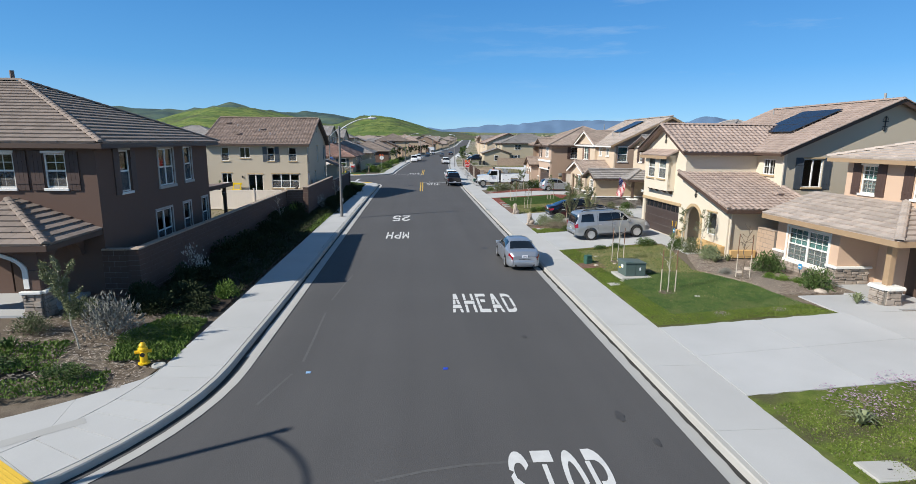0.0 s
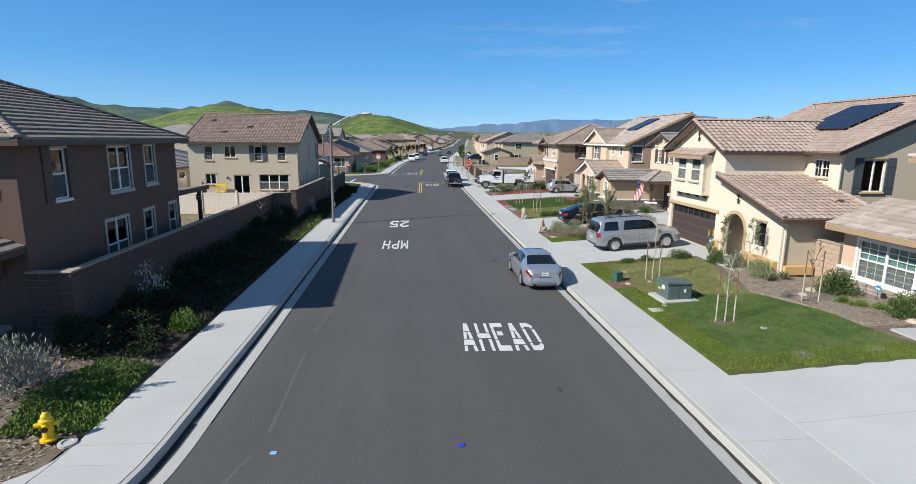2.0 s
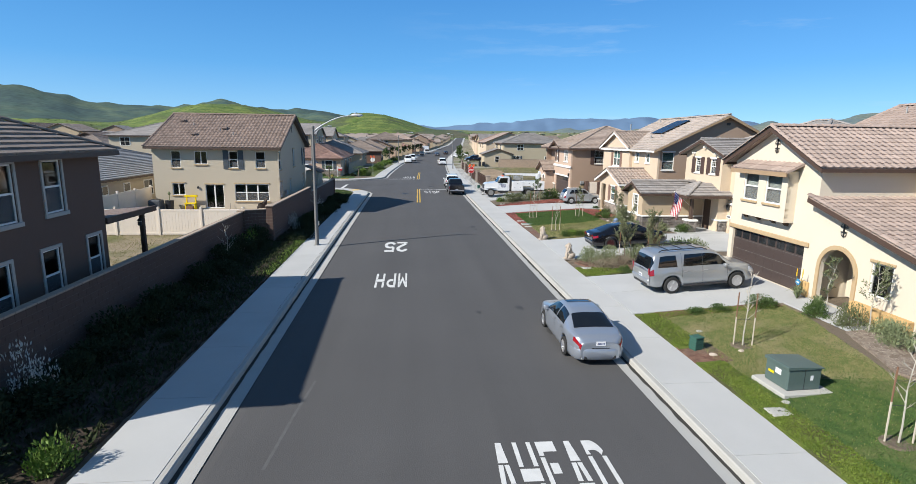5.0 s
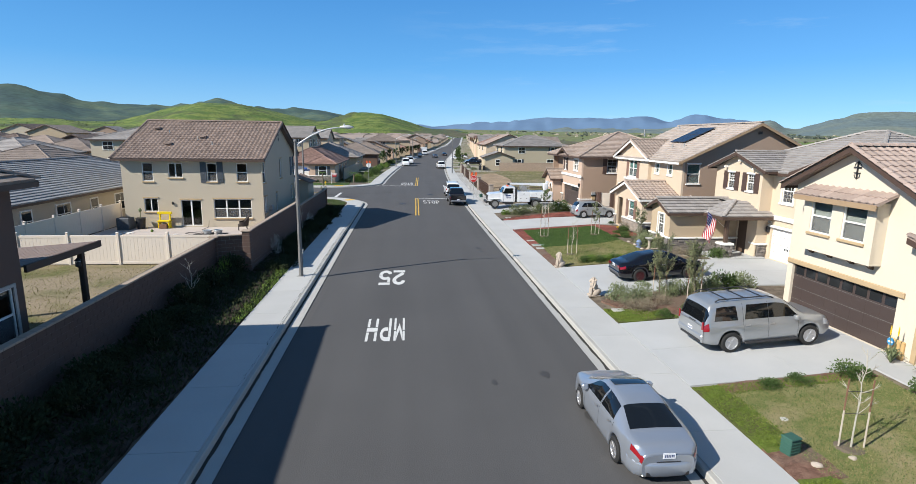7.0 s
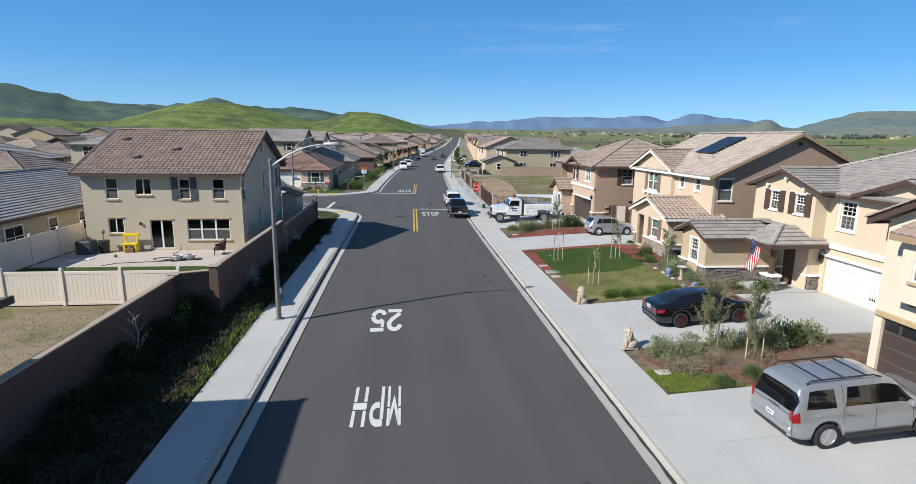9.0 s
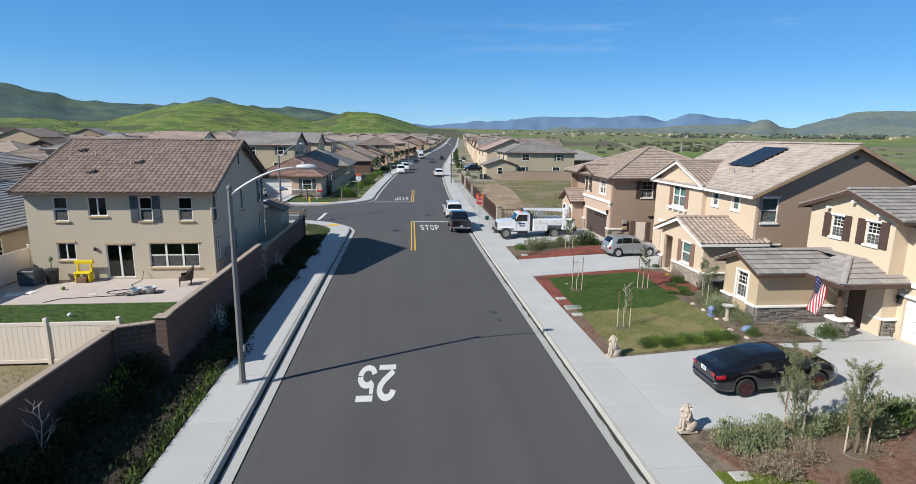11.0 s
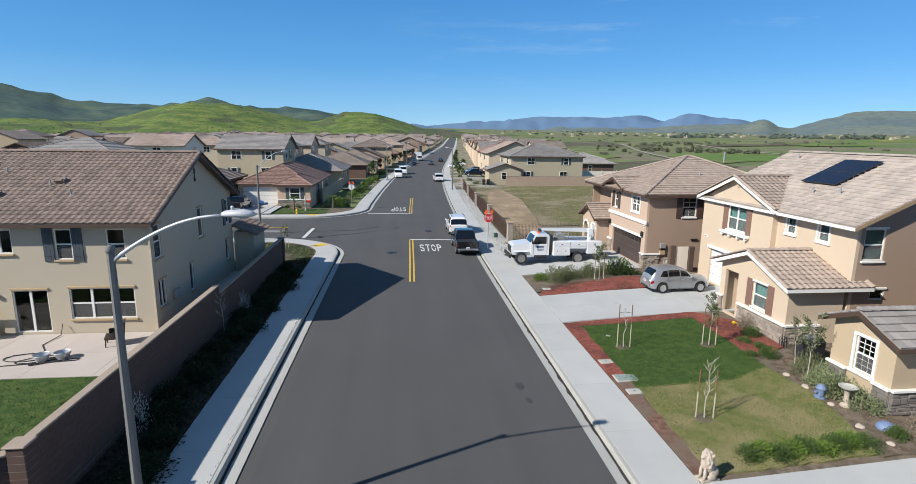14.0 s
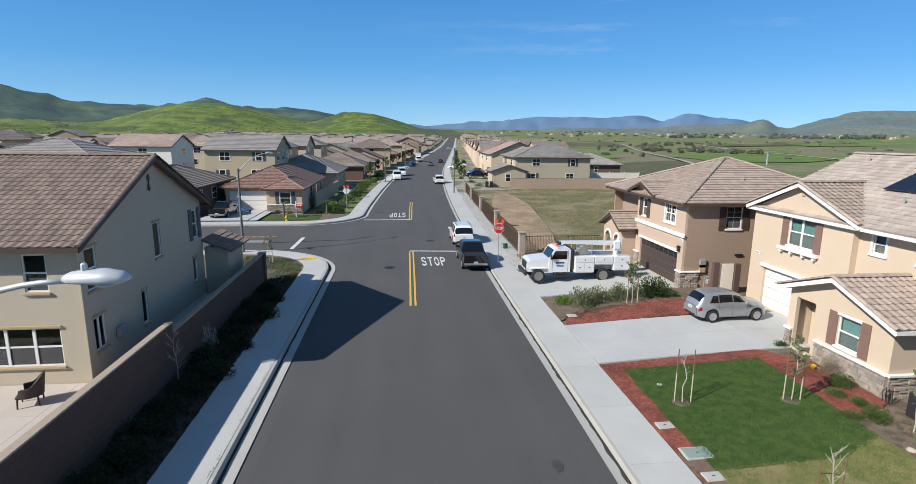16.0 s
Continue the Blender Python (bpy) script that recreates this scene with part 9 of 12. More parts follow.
VAN = Car(5.6, [(-2.8, 1.0), (-2.76, 2.0), (-2.6, 2.15), (1.1, 2.12), (1.5, 1.95), (2.1, 1.3), (2.65, 1.12), (2.8, 0.8)], [(-2.8, 1.1), (2.0, 1.15), (2.6, 1.0), (2.8, 0.7)],
          [(-2.8, 0.95), (-2.6, 1.0), (2.2, 1.0), (2.8, 0.8)], [(-2.8, 0.85), (1.2, 0.85), (2.1, 0.85), (2.8, 0.65)], (-1.7, 1.8), 0.36)
van = build_car("van", "white van parked along the far kerb", VAN, P_WHITE, (-0.9, 156.5, 0.0), -88, [("across", 1.45, 2.05, 7.05), ("side", 0.6, 1.8, 5.2, 6.6, 0.0, -0.4)], [("t", -2.78, -2.65, 3.6, 5.0), ("h", 2.4, 2.72, 3.7, 4.8)], ALLOY, 6, 0, 0.8, category="van")
copy_thing(van, pose(0.2, 168.5, 0, 0, 0, -86))
blk = pickup("black pickup truck on a far driveway", P_BLACK, (17.2, 158.0, 0.3), 180)
pickup("dark grey pickup truck on a far driveway", P_GREY, (18.6, 166.5, 0.3), 180)
for x, y, hd, pm, lab in ((16.0, 196, 180, P_WHITE, "white car on a far driveway"), (18.5, 206, 180, P_WHITE, "white car beside a far house"), (9.6, 212, 94, P_GREY, "dark grey car far along the street"),
                          (4.2, 222, -84, P_GREY, "grey car parked far along the street"), (14.5, 236, 95, P_BLACK, "dark car far along the kerb"), (22.5, 262, 98, P_SILVER2, "silver car far along the kerb")):
    build_car("car", lab, SEDAN, pm, (x, y, 0.02), hd, SEDAN_GLASS, SEDAN_LIGHTS, ALLOY, 5)

# box truck far along the street
t = thing("box_truck", "white box truck parked far along the street", "truck", (6.4, 243.0, 0.0), 8)
Shape().box(-1.15, 1.15, -1.0, 3.6, 0.9, 3.3, 0.05).make("cargo_box", P_WHITE, t)
Shape().box(-1.0, 1.0, -2.8, -1.05, 0.5, 2.1, 0.2).make("cab", P_WHITE, t)
Shape().box(-0.9, 0.9, -2.83, -2.79, 1.3, 1.9).make("windscreen", TINTED, t)
for y in (-2.1, 2.4):
    for sx in (-0.95, 0.95):
        Shape().tube([(sx - 0.12, y, 0.4), (sx + 0.12, y, 0.4)], 0.4, 14).make("wheel", RUBBER, t)


WHEEL_STEEL = mat("steel_wheel", (0.24, 0.235, 0.225), 0.6, metal=0.2)
# white utility truck with a folded boom
def utility_truck(loc, heading):
    t = new("utility_truck")
    t.matrix_world = Matrix.Translation(loc) @ Matrix.Rotation(radians(heading), 4, "Z") @ Matrix.Diagonal((0.86, 0.86, 0.86, 1))
    tagged(t, "white utility truck with tool bins and folded boom", "truck")
    bonnet = Shape()
    bonnet.prism([(1.75, 0.75), (3.42, 0.80), (3.48, 1.05), (3.42, 1.55), (3.2, 1.66), (1.75, 1.82)], "y", -0.92, 0.92)
    bonnet.make("bonnet", P_WHITE, t)
    Shape().box(3.46, 3.52, -0.62, 0.62, 0.95, 1.5, 0.02).make("grille", PLASTIC, t)
    for sd in (1, -1):
        Shape().box(3.455, 3.50, sd * 0.78 - 0.1, sd * 0.78 + 0.1, 1.15, 1.35, 0.02).make("head_light", HEAD, t)
        Shape().box(2.05, 3.3, sd * 0.96 - 0.14, sd * 0.96 + 0.14, 1.02, 1.12, 0.05).make("wing", P_WHITE, t)
    Shape().box(3.5, 3.72, -1.1, 1.1, 0.55, 0.85, 0.04).make("front_bumper", PLASTIC, t)
    cab = Shape().prism([(0.25, 0.75), (1.85, 0.75), (1.85, 1.75), (1.45, 2.42), (1.2, 2.52), (0.35, 2.52), (0.25, 2.4)], "y", -1.0, 1.0)
    cab.make("cab", P_WHITE, t)
    Shape().add([(1.865, -0.85, 1.78), (1.865, 0.85, 1.78), (1.49, 0.82, 2.40), (1.49, -0.82, 2.40)], [(0, 1, 2, 3)]).make("windscreen", TINTED, t)
    for sd in (1, -1):
        y = sd * 1.004
        Shape().add([(0.5, y, 1.72), (1.72, y, 1.72), (1.42, y, 2.34), (0.5, y, 2.34)], [(0, 1, 2, 3)]).make("side_window", TINTED, t)
        Shape().box(0.42, 0.44, min(y, y + sd * 0.003), max(y, y + sd * 0.003), 0.8, 2.4).box(1.6, 1.62, min(y, y + sd * 0.003), max(y, y + sd * 0.003), 0.8, 1.7).make("door_seam", PLASTIC, t)
        Shape().box(0.7, 1.35, min(y, y + sd * 0.004), max(y, y + sd * 0.004), 1.40, 1.52).box(0.7, 1.3, min(y, y + sd * 0.004), max(y, y + sd * 0.004), 1.24, 1.29).box(0.75, 1.25, min(y, y + sd * 0.004), max(y, y + sd * 0.004), 1.15, 1.19).make("door_lettering", PLATE_INK, t, "plain dark bars in place of the firm's name")
        Shape().box(1.7, 1.82, sd * 1.2 - 0.08, sd * 1.2 + 0.08, 1.75, 2.15, 0.03).make("wing_mirror", PLASTIC, t)
        Shape().tube([(0.4, sd * 0.75, 0.62), (1.4, sd * 0.75, 0.62)], 0.26, 14).make("fuel_tank", PLASTIC, t)
        Shape().box(0.6, 1.2, sd * 1.0 - 0.12, sd * 1.0 + 0.12, 0.42, 0.5, 0.02).make("step", PLASTIC, t)
    Shape().box(0.9, 1.1, -0.3, 0.3, 2.52, 2.62, 0.03).make("beacon_bar", FLAG_ORANGE, t)
    # service body with bins
    for sd in (1, -1):
        y0, y1 = (0.62, 1.18) if sd > 0 else (-1.18, -0.62)
        yf = 1.184 * sd
        b = Shape()
        b.box(-1.55, -0.05, y0, y1, 0.72, 1.95, 0.03).box(-3.0, -1.55, y0, y1, 1.32, 1.95, 0.03).box(-4.3, -3.0, y0, y1, 0.85, 1.95, 0.03)
        bb = b.make("service_body", P_WHITE, t)
        for x0, x1, z0, z1 in ((-1.5, -0.8, 0.8, 1.45), (-0.76, -0.1, 0.8, 1.45), (-1.5, -0.1, 1.5, 1.9), (-2.95, -1.6, 1.5, 1.9), (-4.25, -3.05, 0.95, 1.45), (-4.25, -3.05, 1.5, 1.9)):
            d = Shape().box(x0, x1, min(yf, yf + sd * 0.02), max(yf, yf + sd * 0.02), z0, z1, 0.008).make("bin_door", P_WHITE, bb)
            Shape().box((x0 + x1) / 2 - 0.05, (x0 + x1) / 2 + 0.05, min(yf + sd * 0.02, yf + sd * 0.035), max(yf + sd * 0.02, yf + sd * 0.035), (z0 + z1) / 2 - 0.04, (z0 + z1) / 2 + 0.04, 0.008).make("latch", PLASTIC, bb)
    Shape().box(-4.3, -0.05, -0.62, 0.62, 0.85, 1.05).make("deck", STEEL, t)
    Shape().box(-4.25, 3.3, -0.35, 0.35, 0.6, 0.8).make("chassis", PLASTIC, t)
    Shape().box(-0.03, 0.2, -1.0, 1.0, 1.0, 2.45, 0.02).make("headboard", PLASTIC, t)
    # rack, reels and boom
    for x in (-1.5, -0.3):
        for sd in (1, -1):
            Shape().tube([(x, sd * 0.6, 1.9), (x, sd * 0.6, 2.75)], 0.03, 6).make("rack_post", STEEL, t)
    for k in range(5):
        Shape().tube([(-1.55, 0.6, 2.05 + k * 0.16), (-0.25, 0.6, 2.05 + k * 0.16)], 0.022, 6).make("rack_rail", STEEL, t)
    Shape().tube([(-0.9, -0.5, 2.25), (-0.9, 0.5, 2.25)], [0.32, 0.32], 16).make("cable_reel", STEEL, t)
    Shape().turned([(0.3, 0), (0.3, 0.5), (0.22, 0.7), (0.22, 1.2)], (-3.6, 0, 1.05), 14).make("turret", P_WHITE, t)
    Shape().box(-3.85, -3.35, -0.25, 0.25, 2.2, 2.9, 0.06).make("boom_pivot", P_WHITE, t)
    Shape().prism([(-3.6, 2.55), (-3.4, 2.9), (0.9, 2.92), (0.95, 2.74), (-3.2, 2.55)], "y", -0.14, 0.14).make("boom", P_WHITE, t)
    Shape().prism([(-3.9, 2.2), (-3.5, 2.2), (-3.75, 3.2), (-4.0, 3.15)], "y", -0.2, 0.2).make("boom_elbow", P_WHITE, t)
    Shape().turned([(0.16, 0), (0.18, 0.25), (0.1, 0.3)], (0.85, 0, 2.62), 10).make("boom_tip", PLASTIC, t)
    Shape().box(-4.55, -4.3, -1.1, 1.1, 0.7, 0.95, 0.03).make("rear_bumper", PLASTIC, t)
    for xw, dual in ((2.65, False), (-2.28, True)):
        for sd in (1, -1):
            wheel(t, xw, sd * 0.98, 0.5, 0.3, WHEEL_STEEL, 12)
    return t


utility_truck((10.75, 69.75, lot_z(10.6) + 0.02), 180)


# ---- plants ----
def leaf_mat(name, c, c2, rough=0.6):
    m = mottled(name, c, c2, None, 1.5, fine=12, bump=0, rough=rough, edge=(0.3, 0.7))
    return m


L_GREEN = leaf_mat("leaf_green", (0.045, 0.085, 0.022), (0.085, 0.13, 0.035))
L_BRIGHT = leaf_mat("leaf_bright", (0.085, 0.15, 0.025), (0.14, 0.21, 0.04))
# this leaf tone is darkened to hold the left strip's shade
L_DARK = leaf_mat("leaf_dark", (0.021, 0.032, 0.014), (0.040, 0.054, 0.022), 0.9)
L_SAGE = leaf_mat("leaf_sage", (0.155, 0.19, 0.090), (0.225, 0.255, 0.140))
L_GREY = leaf_mat("leaf_grey", (0.19, 0.19, 0.165), (0.29, 0.285, 0.25))
L_OLIVE = leaf_mat("leaf_olive", (0.11, 0.135, 0.06), (0.165, 0.18, 0.09))
L_TREE = leaf_mat("leaf_feathery", (0.145, 0.165, 0.075), (0.22, 0.235, 0.125))
L_TAN = leaf_mat("leaf_tan", (0.20, 0.165, 0.115), (0.27, 0.23, 0.165))
L_GRASS = leaf_mat("grass_blade", (0.052, 0.108, 0.024), (0.105, 0.158, 0.040))
L_GRASS_DRY = leaf_mat("grass_blade_dry", (0.19, 0.19, 0.068), (0.30, 0.265, 0.125))
L_FRESH = leaf_mat("grass_blade_fresh", (0.042, 0.085, 0.018), (0.065, 0.115, 0.026))
L_COVER = leaf_mat("cover_leaf", (0.095, 0.145, 0.020), (0.145, 0.19, 0.030))
L_WHITE = leaf_mat("pale_flower", (0.50, 0.49, 0.45), (0.62, 0.60, 0.55))
L_PURPLE = leaf_mat("purple_flower", (0.28, 0.19, 0.27), (0.42, 0.31, 0.40))
L_YELLOW = leaf_mat("yellow_flower", (0.65, 0.42, 0.02), (0.75, 0.55, 0.05))
BARK_M = mat("bark", (0.16, 0.125, 0.09), 0.95, var=0.2, scale=5)
PALE_BARK = mat("pale_bark", (0.42, 0.39, 0.33), 0.9, var=0.2, scale=8)
STAKE = mat("stake_wood", (0.19, 0.10, 0.06), 0.9, var=0.2, scale=3)
STAKE_PALE = mat("stake_pale", (0.48, 0.42, 0.34), 0.9, var=0.2, scale=3)


def leaves(P, D, length, width, rng, curl=0.25):
    """Leaf blades as folded diamonds at the points P along the directions D."""
    n = len(P)
    D = D / np.maximum(1e-6, np.linalg.norm(D, axis=1, keepdims=True))
    R = rng.normal(size=(n, 3))
    S = np.cross(D, R)
    S /= np.maximum(1e-6, np.linalg.norm(S, axis=1, keepdims=True))
    N = np.cross(S, D)
    ln = (length * rng.uniform(0.65, 1.3, n))[:, None]
    wd = (width * rng.uniform(0.7, 1.25, n))[:, None]
    A, B = P, P + D * ln + N * ln * curl * 0.3
    C1, C2 = P + D * ln * 0.45 + S * wd + N * ln * curl * 0.2, P + D * ln * 0.45 - S * wd + N * ln * curl * 0.2
    V = np.stack([A, C1, B, C2], axis=1).reshape(-1, 3)
    return V


def quads_mesh(name, V, material):
    n = len(V) // 4
    me = bpy.data.meshes.new(name)
    me.vertices.add(len(V))
    me.vertices.foreach_set("co", np.ascontiguousarray(V, dtype=np.float32).ravel())
    me.loops.add(4 * n)
    me.polygons.add(n)
    me.polygons.foreach_set("loop_start", np.arange(0, 4 * n, 4, dtype=np.int32))
    me.loops.foreach_set("vertex_index", np.arange(4 * n, dtype=np.int32))
    me.update(calc_edges=True)
    me.materials.append(material)
    return me


SHRUBS = {}


def shrub_mesh(kind, variant):
    """Foliage in a unit dome: lumps of leaves with gaps between, and the stems under them."""
    key = (kind, variant)
    if key in SHRUBS:
        return SHRUBS[key]
    material, n, ln, wd, spread, upright = SHRUB_KINDS[kind]
    rng = np.random.default_rng(100 + variant * 7 + len(kind) * 13)
    lumps = rng.normal(size=(16, 3))
    lumps[:, 2] = np.abs(lumps[:, 2]) * 0.9
    lumps /= np.linalg.norm(lumps, axis=1, keepdims=True)
    lumps *= rng.uniform(0.5, 0.85, (16, 1))
    which = rng.integers(0, 16, n)
    off = rng.normal(size=(n, 3)) * spread
    P = lumps[which] + off
    P[:, 2] = np.abs(P[:, 2])
    rad = np.linalg.norm(P, axis=1, keepdims=True)
    P = np.where(rad > 1.08, P / rad * 1.08, P)
    D = P * (1 - upright) + np.array([0, 0, upright]) + rng.normal(size=(n, 3)) * 0.45
    V = leaves(P, D, ln, wd, rng)
    fol = quads_mesh("foliage", V, material)
    s = Shape()
    for q in lumps[:9]:
        s.tube([(0, 0, 0), tuple(q * 0.5 + np.array([0, 0, 0.08])), tuple(q * 0.95)], [0.035, 0.02, 0.008], 5)
    st = bpy.data.meshes.new("stems")
    st.from_pydata(s.v, [], s.f)
    st.materials.append(BARK_M)
    SHRUBS[key] = (fol, st)
    return SHRUBS[key]


SHRUB_KINDS = {
    "green": (L_GREEN, 1700, 0.15, 0.035, 0.22, 0.25), "bright": (L_BRIGHT, 1300, 0.17, 0.045, 0.22, 0.35), "dark": (L_DARK, 1500, 0.16, 0.045, 0.24, 0.2),
    "sage": (L_SAGE, 2000, 0.14, 0.024, 0.20, 0.4), "grey": (L_GREY, 1500, 0.15, 0.022, 0.22, 0.5), "tan": (L_TAN, 1500, 0.16, 0.016, 0.22, 0.45), "olive": (L_OLIVE, 1500, 0.15, 0.026, 0.22, 0.35),
    "pale": (L_WHITE, 420, 0.10, 0.030, 0.20, 0.6), "sprig": (L_BRIGHT, 150, 0.17, 0.045, 0.16, 0.5), "purple": (L_PURPLE, 480, 0.08, 0.026, 0.24, 0.3)}
shrub_n = [0]


def shrub(kind, x, y, r, h, label, z=None, group="garden shrubs"):
    shrub_n[0] += 1
    fol, st = shrub_mesh(kind, shrub_n[0] % 3)
    t = new("shrub")
    t.matrix_world = Matrix.Translation((x, y, (lot_z(x) if z is None else z) - 0.02)) @ Matrix.Rotation(shrub_n[0] * 1.7, 4, "Z") @ Matrix.Diagonal((r, r, h, 1))
    tagged(t, label, "shrub", group)
    for me, nm in ((fol, "foliage"), (st, "stem")):
        o = new(nm, me)
        o.parent = t
    return t


def blades(name, pts, per_m2, hgt, wid, material, label, category, seed, lift=0.0, flat=0.35, zf=None, clump=0.0):
    """Blades or small leaves scattered over a polygon."""
    rng = np.random.default_rng(seed)
    xs, ys = np.array([p[0] for p in pts]), np.array([p[1] for p in pts])
    area = 0.5 * abs(np.dot(xs, np.roll(ys, 1)) - np.dot(ys, np.roll(xs, 1)))
    box = (xs.max() - xs.min()) * (ys.max() - ys.min())
    n = int(box * per_m2)
    P = np.stack([rng.uniform(xs.min(), xs.max(), n), rng.uniform(ys.min(), ys.max(), n)], axis=1)
    inside = np.zeros(n, bool)
    j = len(pts) - 1
    for i in range(len(pts)):
        cond = ((ys[i] > P[:, 1]) != (ys[j] > P[:, 1])) & (P[:, 0] < (xs[j] - xs[i]) * (P[:, 1] - ys[i]) / (ys[j] - ys[i] + 1e-9) + xs[i])
        inside ^= cond
        j = i
    P = P[inside]
    if clump:
        f = np.sin(P[:, 0] * 5.1 + 1.3 * np.sin(P[:, 1] * 3.7)) * np.sin(P[:, 1] * 4.3 + 1.1 * np.sin(P[:, 0] * 2.9))
        P = P[f > rng.uniform(-1, 1, len(P)) * 0.9 - (1 - clump)]
    z = np.array([(lot_z(x) if zf is None else zf(x)) for x in P[:, 0]]) + lift
    P3 = np.column_stack([P, z])
    D = rng.normal(size=(len(P), 3)) * flat
    D[:, 2] = 1.0
    V = leaves(P3, D, hgt, wid, rng, 0.5)
    o = new(name, quads_mesh(name, V, material))
    return tagged(o, label, category, "", "stuff")


blades("lawn_grass", LAWNS["r0"], 800, 0.05, 0.007, L_GRASS, "short green lawn grass", "grass", 1, 0.01, 0.6)
blades("lawn_grass", LAWNS["r0"], 100, 0.05, 0.007, L_GRASS_DRY, "dry straw blades scattered in the lawn", "grass", 7, 0.01, 0.7, clump=0.4)
blades("lawn_grass", LAWNS["r0_dry"], 380, 0.05, 0.007, L_GRASS, "short green blades in the dry lawn", "grass", 6, 0.01, 0.6)
blades("lawn_grass", LAWNS["r0_dry"], 700, 0.05, 0.007, L_GRASS_DRY, "dry straw blades in the lawn", "grass", 2, 0.01, 0.7, clump=0.75)
blades("lawn_grass", LAWNS["r2"], 300, 0.05, 0.008, L_GRASS, "short green lawn grass", "grass", 3, 0.01, 0.6)
blades("lawn_grass", LAWNS["r2"], 600, 0.05, 0.008, L_GRASS_DRY, "dry yellowish lawn grass", "grass", 4, 0.01, 0.7)
blades("lawn_grass", LAWNS["r2_fresh"], 800, 0.055, 0.008, L_FRESH, "fresh dark green lawn grass", "grass", 5, 0.01, 0.6)
COVERS = ([(8.02, 16.45), (14.1, 16.45), (13.9, 17.4), (8.95, 17.4), (8.8, 24.5), (8.02, 24.5)], [(8.02, 25.8), (8.95, 25.8), (8.9, 28.4), (13.4, 28.5), (13.2, 28.95), (8.02, 28.95)], [(8.02, 34.75), (10.6, 34.75), (10.2, 35.6), (9.4, 36.0), (8.02, 36.4)])
for i, c in enumerate(COVERS):
    blades("cover_leaves", c, 1300, 0.045, 0.014, L_COVER, "bright green ground cover leaves", "ground cover", 20 + i, 0.015, 0.9)
blades("cover_leaves", [(8.1, 6.5), (12.8, 6.5), (12.6, 11.0), (8.1, 11.0)], 1100, 0.04, 0.012, L_COVER, "patchy ground cover leaves", "ground cover", 30, 0.012, 0.9, clump=0.6)
blades("cover_leaves", [(8.1, 6.5), (12.8, 6.5), (12.6, 11.0), (8.1, 11.0)], 140, 0.045, 0.012, L_TAN, "dry leaves in the ground cover", "ground cover", 31, 0.012, 0.9, clump=0.4)
# left strip: low growth, its shade put into dark leaves; sunlit carpets at the near end
strip_z = lambda x: lot_z(x) - 0.03
blades("strip_growth", [(-7.05, 20.5), (-10.2, 20.5), (-10.2, 43.2), (-7.05, 43.2)], 130, 0.22, 0.03, L_DARK, "low growth of the planting strip, shade put into its dark leaves", "ground cover", 40, 0.0, 0.7, strip_z)
blades("strip_growth", [(-7.05, 43.2), (-8.75, 43.6), (-8.75, 71), (-7.05, 73)], 130, 0.14, 0.03, L_DARK, "low growth of the planting strip, shade put into its dark leaves", "ground cover", 41, 0.0, 0.7, strip_z)
blades("strip_edge", [(-6.98, 35.5), (-7.35, 35.5), (-7.45, 44), (-6.98, 44)], 420, 0.20, 0.014, L_BRIGHT, "bright grass leaning over the pavement", "grass", 42, 0.0, 0.5, strip_z, 0.35)
blades("strip_edge", [(-6.98, 20.8), (-7.3, 20.8), (-7.3, 33), (-6.98, 33)], 120, 0.10, 0.014, L_DARK, "low grass along the pavement", "grass", 43, 0.0, 0.6, strip_z, 0.2)
blades("joint_weeds", [(-5.39, 30), (-5.34, 30), (-5.46, 58), (-5.51, 58)], 260, 0.05, 0.012, L_DARK, "tiny weeds in the joint of the kerb", "grass", 52, 0.01, 0.9, lambda x: 0.16, 0.15)
blades("strip_carpet", [(-6.75, 14.6), (-8.4, 14.3), (-9.0, 16.2), (-8.4, 18.2), (-7.1, 17.9), (-6.95, 16.0)], 1100, 0.11, 0.02, L_BRIGHT, "low green carpet planting beside the pavement", "ground cover", 44, 0.0, 0.8, strip_z)
blades("strip_carpet", [(-9.4, 13.6), (-12.6, 12.6), (-12.4, 15.0), (-10.0, 15.6)], 600, 0.10, 0.02, L_BRIGHT, "green carpet planting in the corner garden", "ground cover", 45, 0.0, 0.8, strip_z, 0.5)
blades("strip_carpet", [(-7.6, 12.6), (-11.5, 11.4), (-11.8, 12.2), (-8.0, 13.7)], 700, 0.09, 0.02, L_BRIGHT, "thin green growth at the pavement's edge", "ground cover", 46, 0.0, 0.8, strip_z, 0.45)
blades("corner_grass", [(-7.2, 71.2), (-12.0, 71.2), (-12.0, 78.6), (-8.6, 77.5), (-7.2, 75)], 300, 0.10, 0.014, L_GREEN, "green grass at the crossing's corner", "grass", 47, 0.0, 0.5, lambda x: 0.15)
blades("back_lawn_grass", [(-21.7, 44.3), (-9.2, 44.3), (-9.2, 51.1), (-21.7, 51.1)], 170, 0.06, 0.01, L_FRESH, "bright green back lawn grass", "grass", 48, 0.0, 0.5, lambda x: 0.60)
blades("yard_weeds", [(-24, 33), (-10.8, 33), (-10.8, 43.7), (-24, 43.7)], 60, 0.09, 0.012, L_GRASS_DRY, "thin dry weeds of the back garden", "grass", 49, 0.0, 0.7, lambda x: 0.585, 0.5)
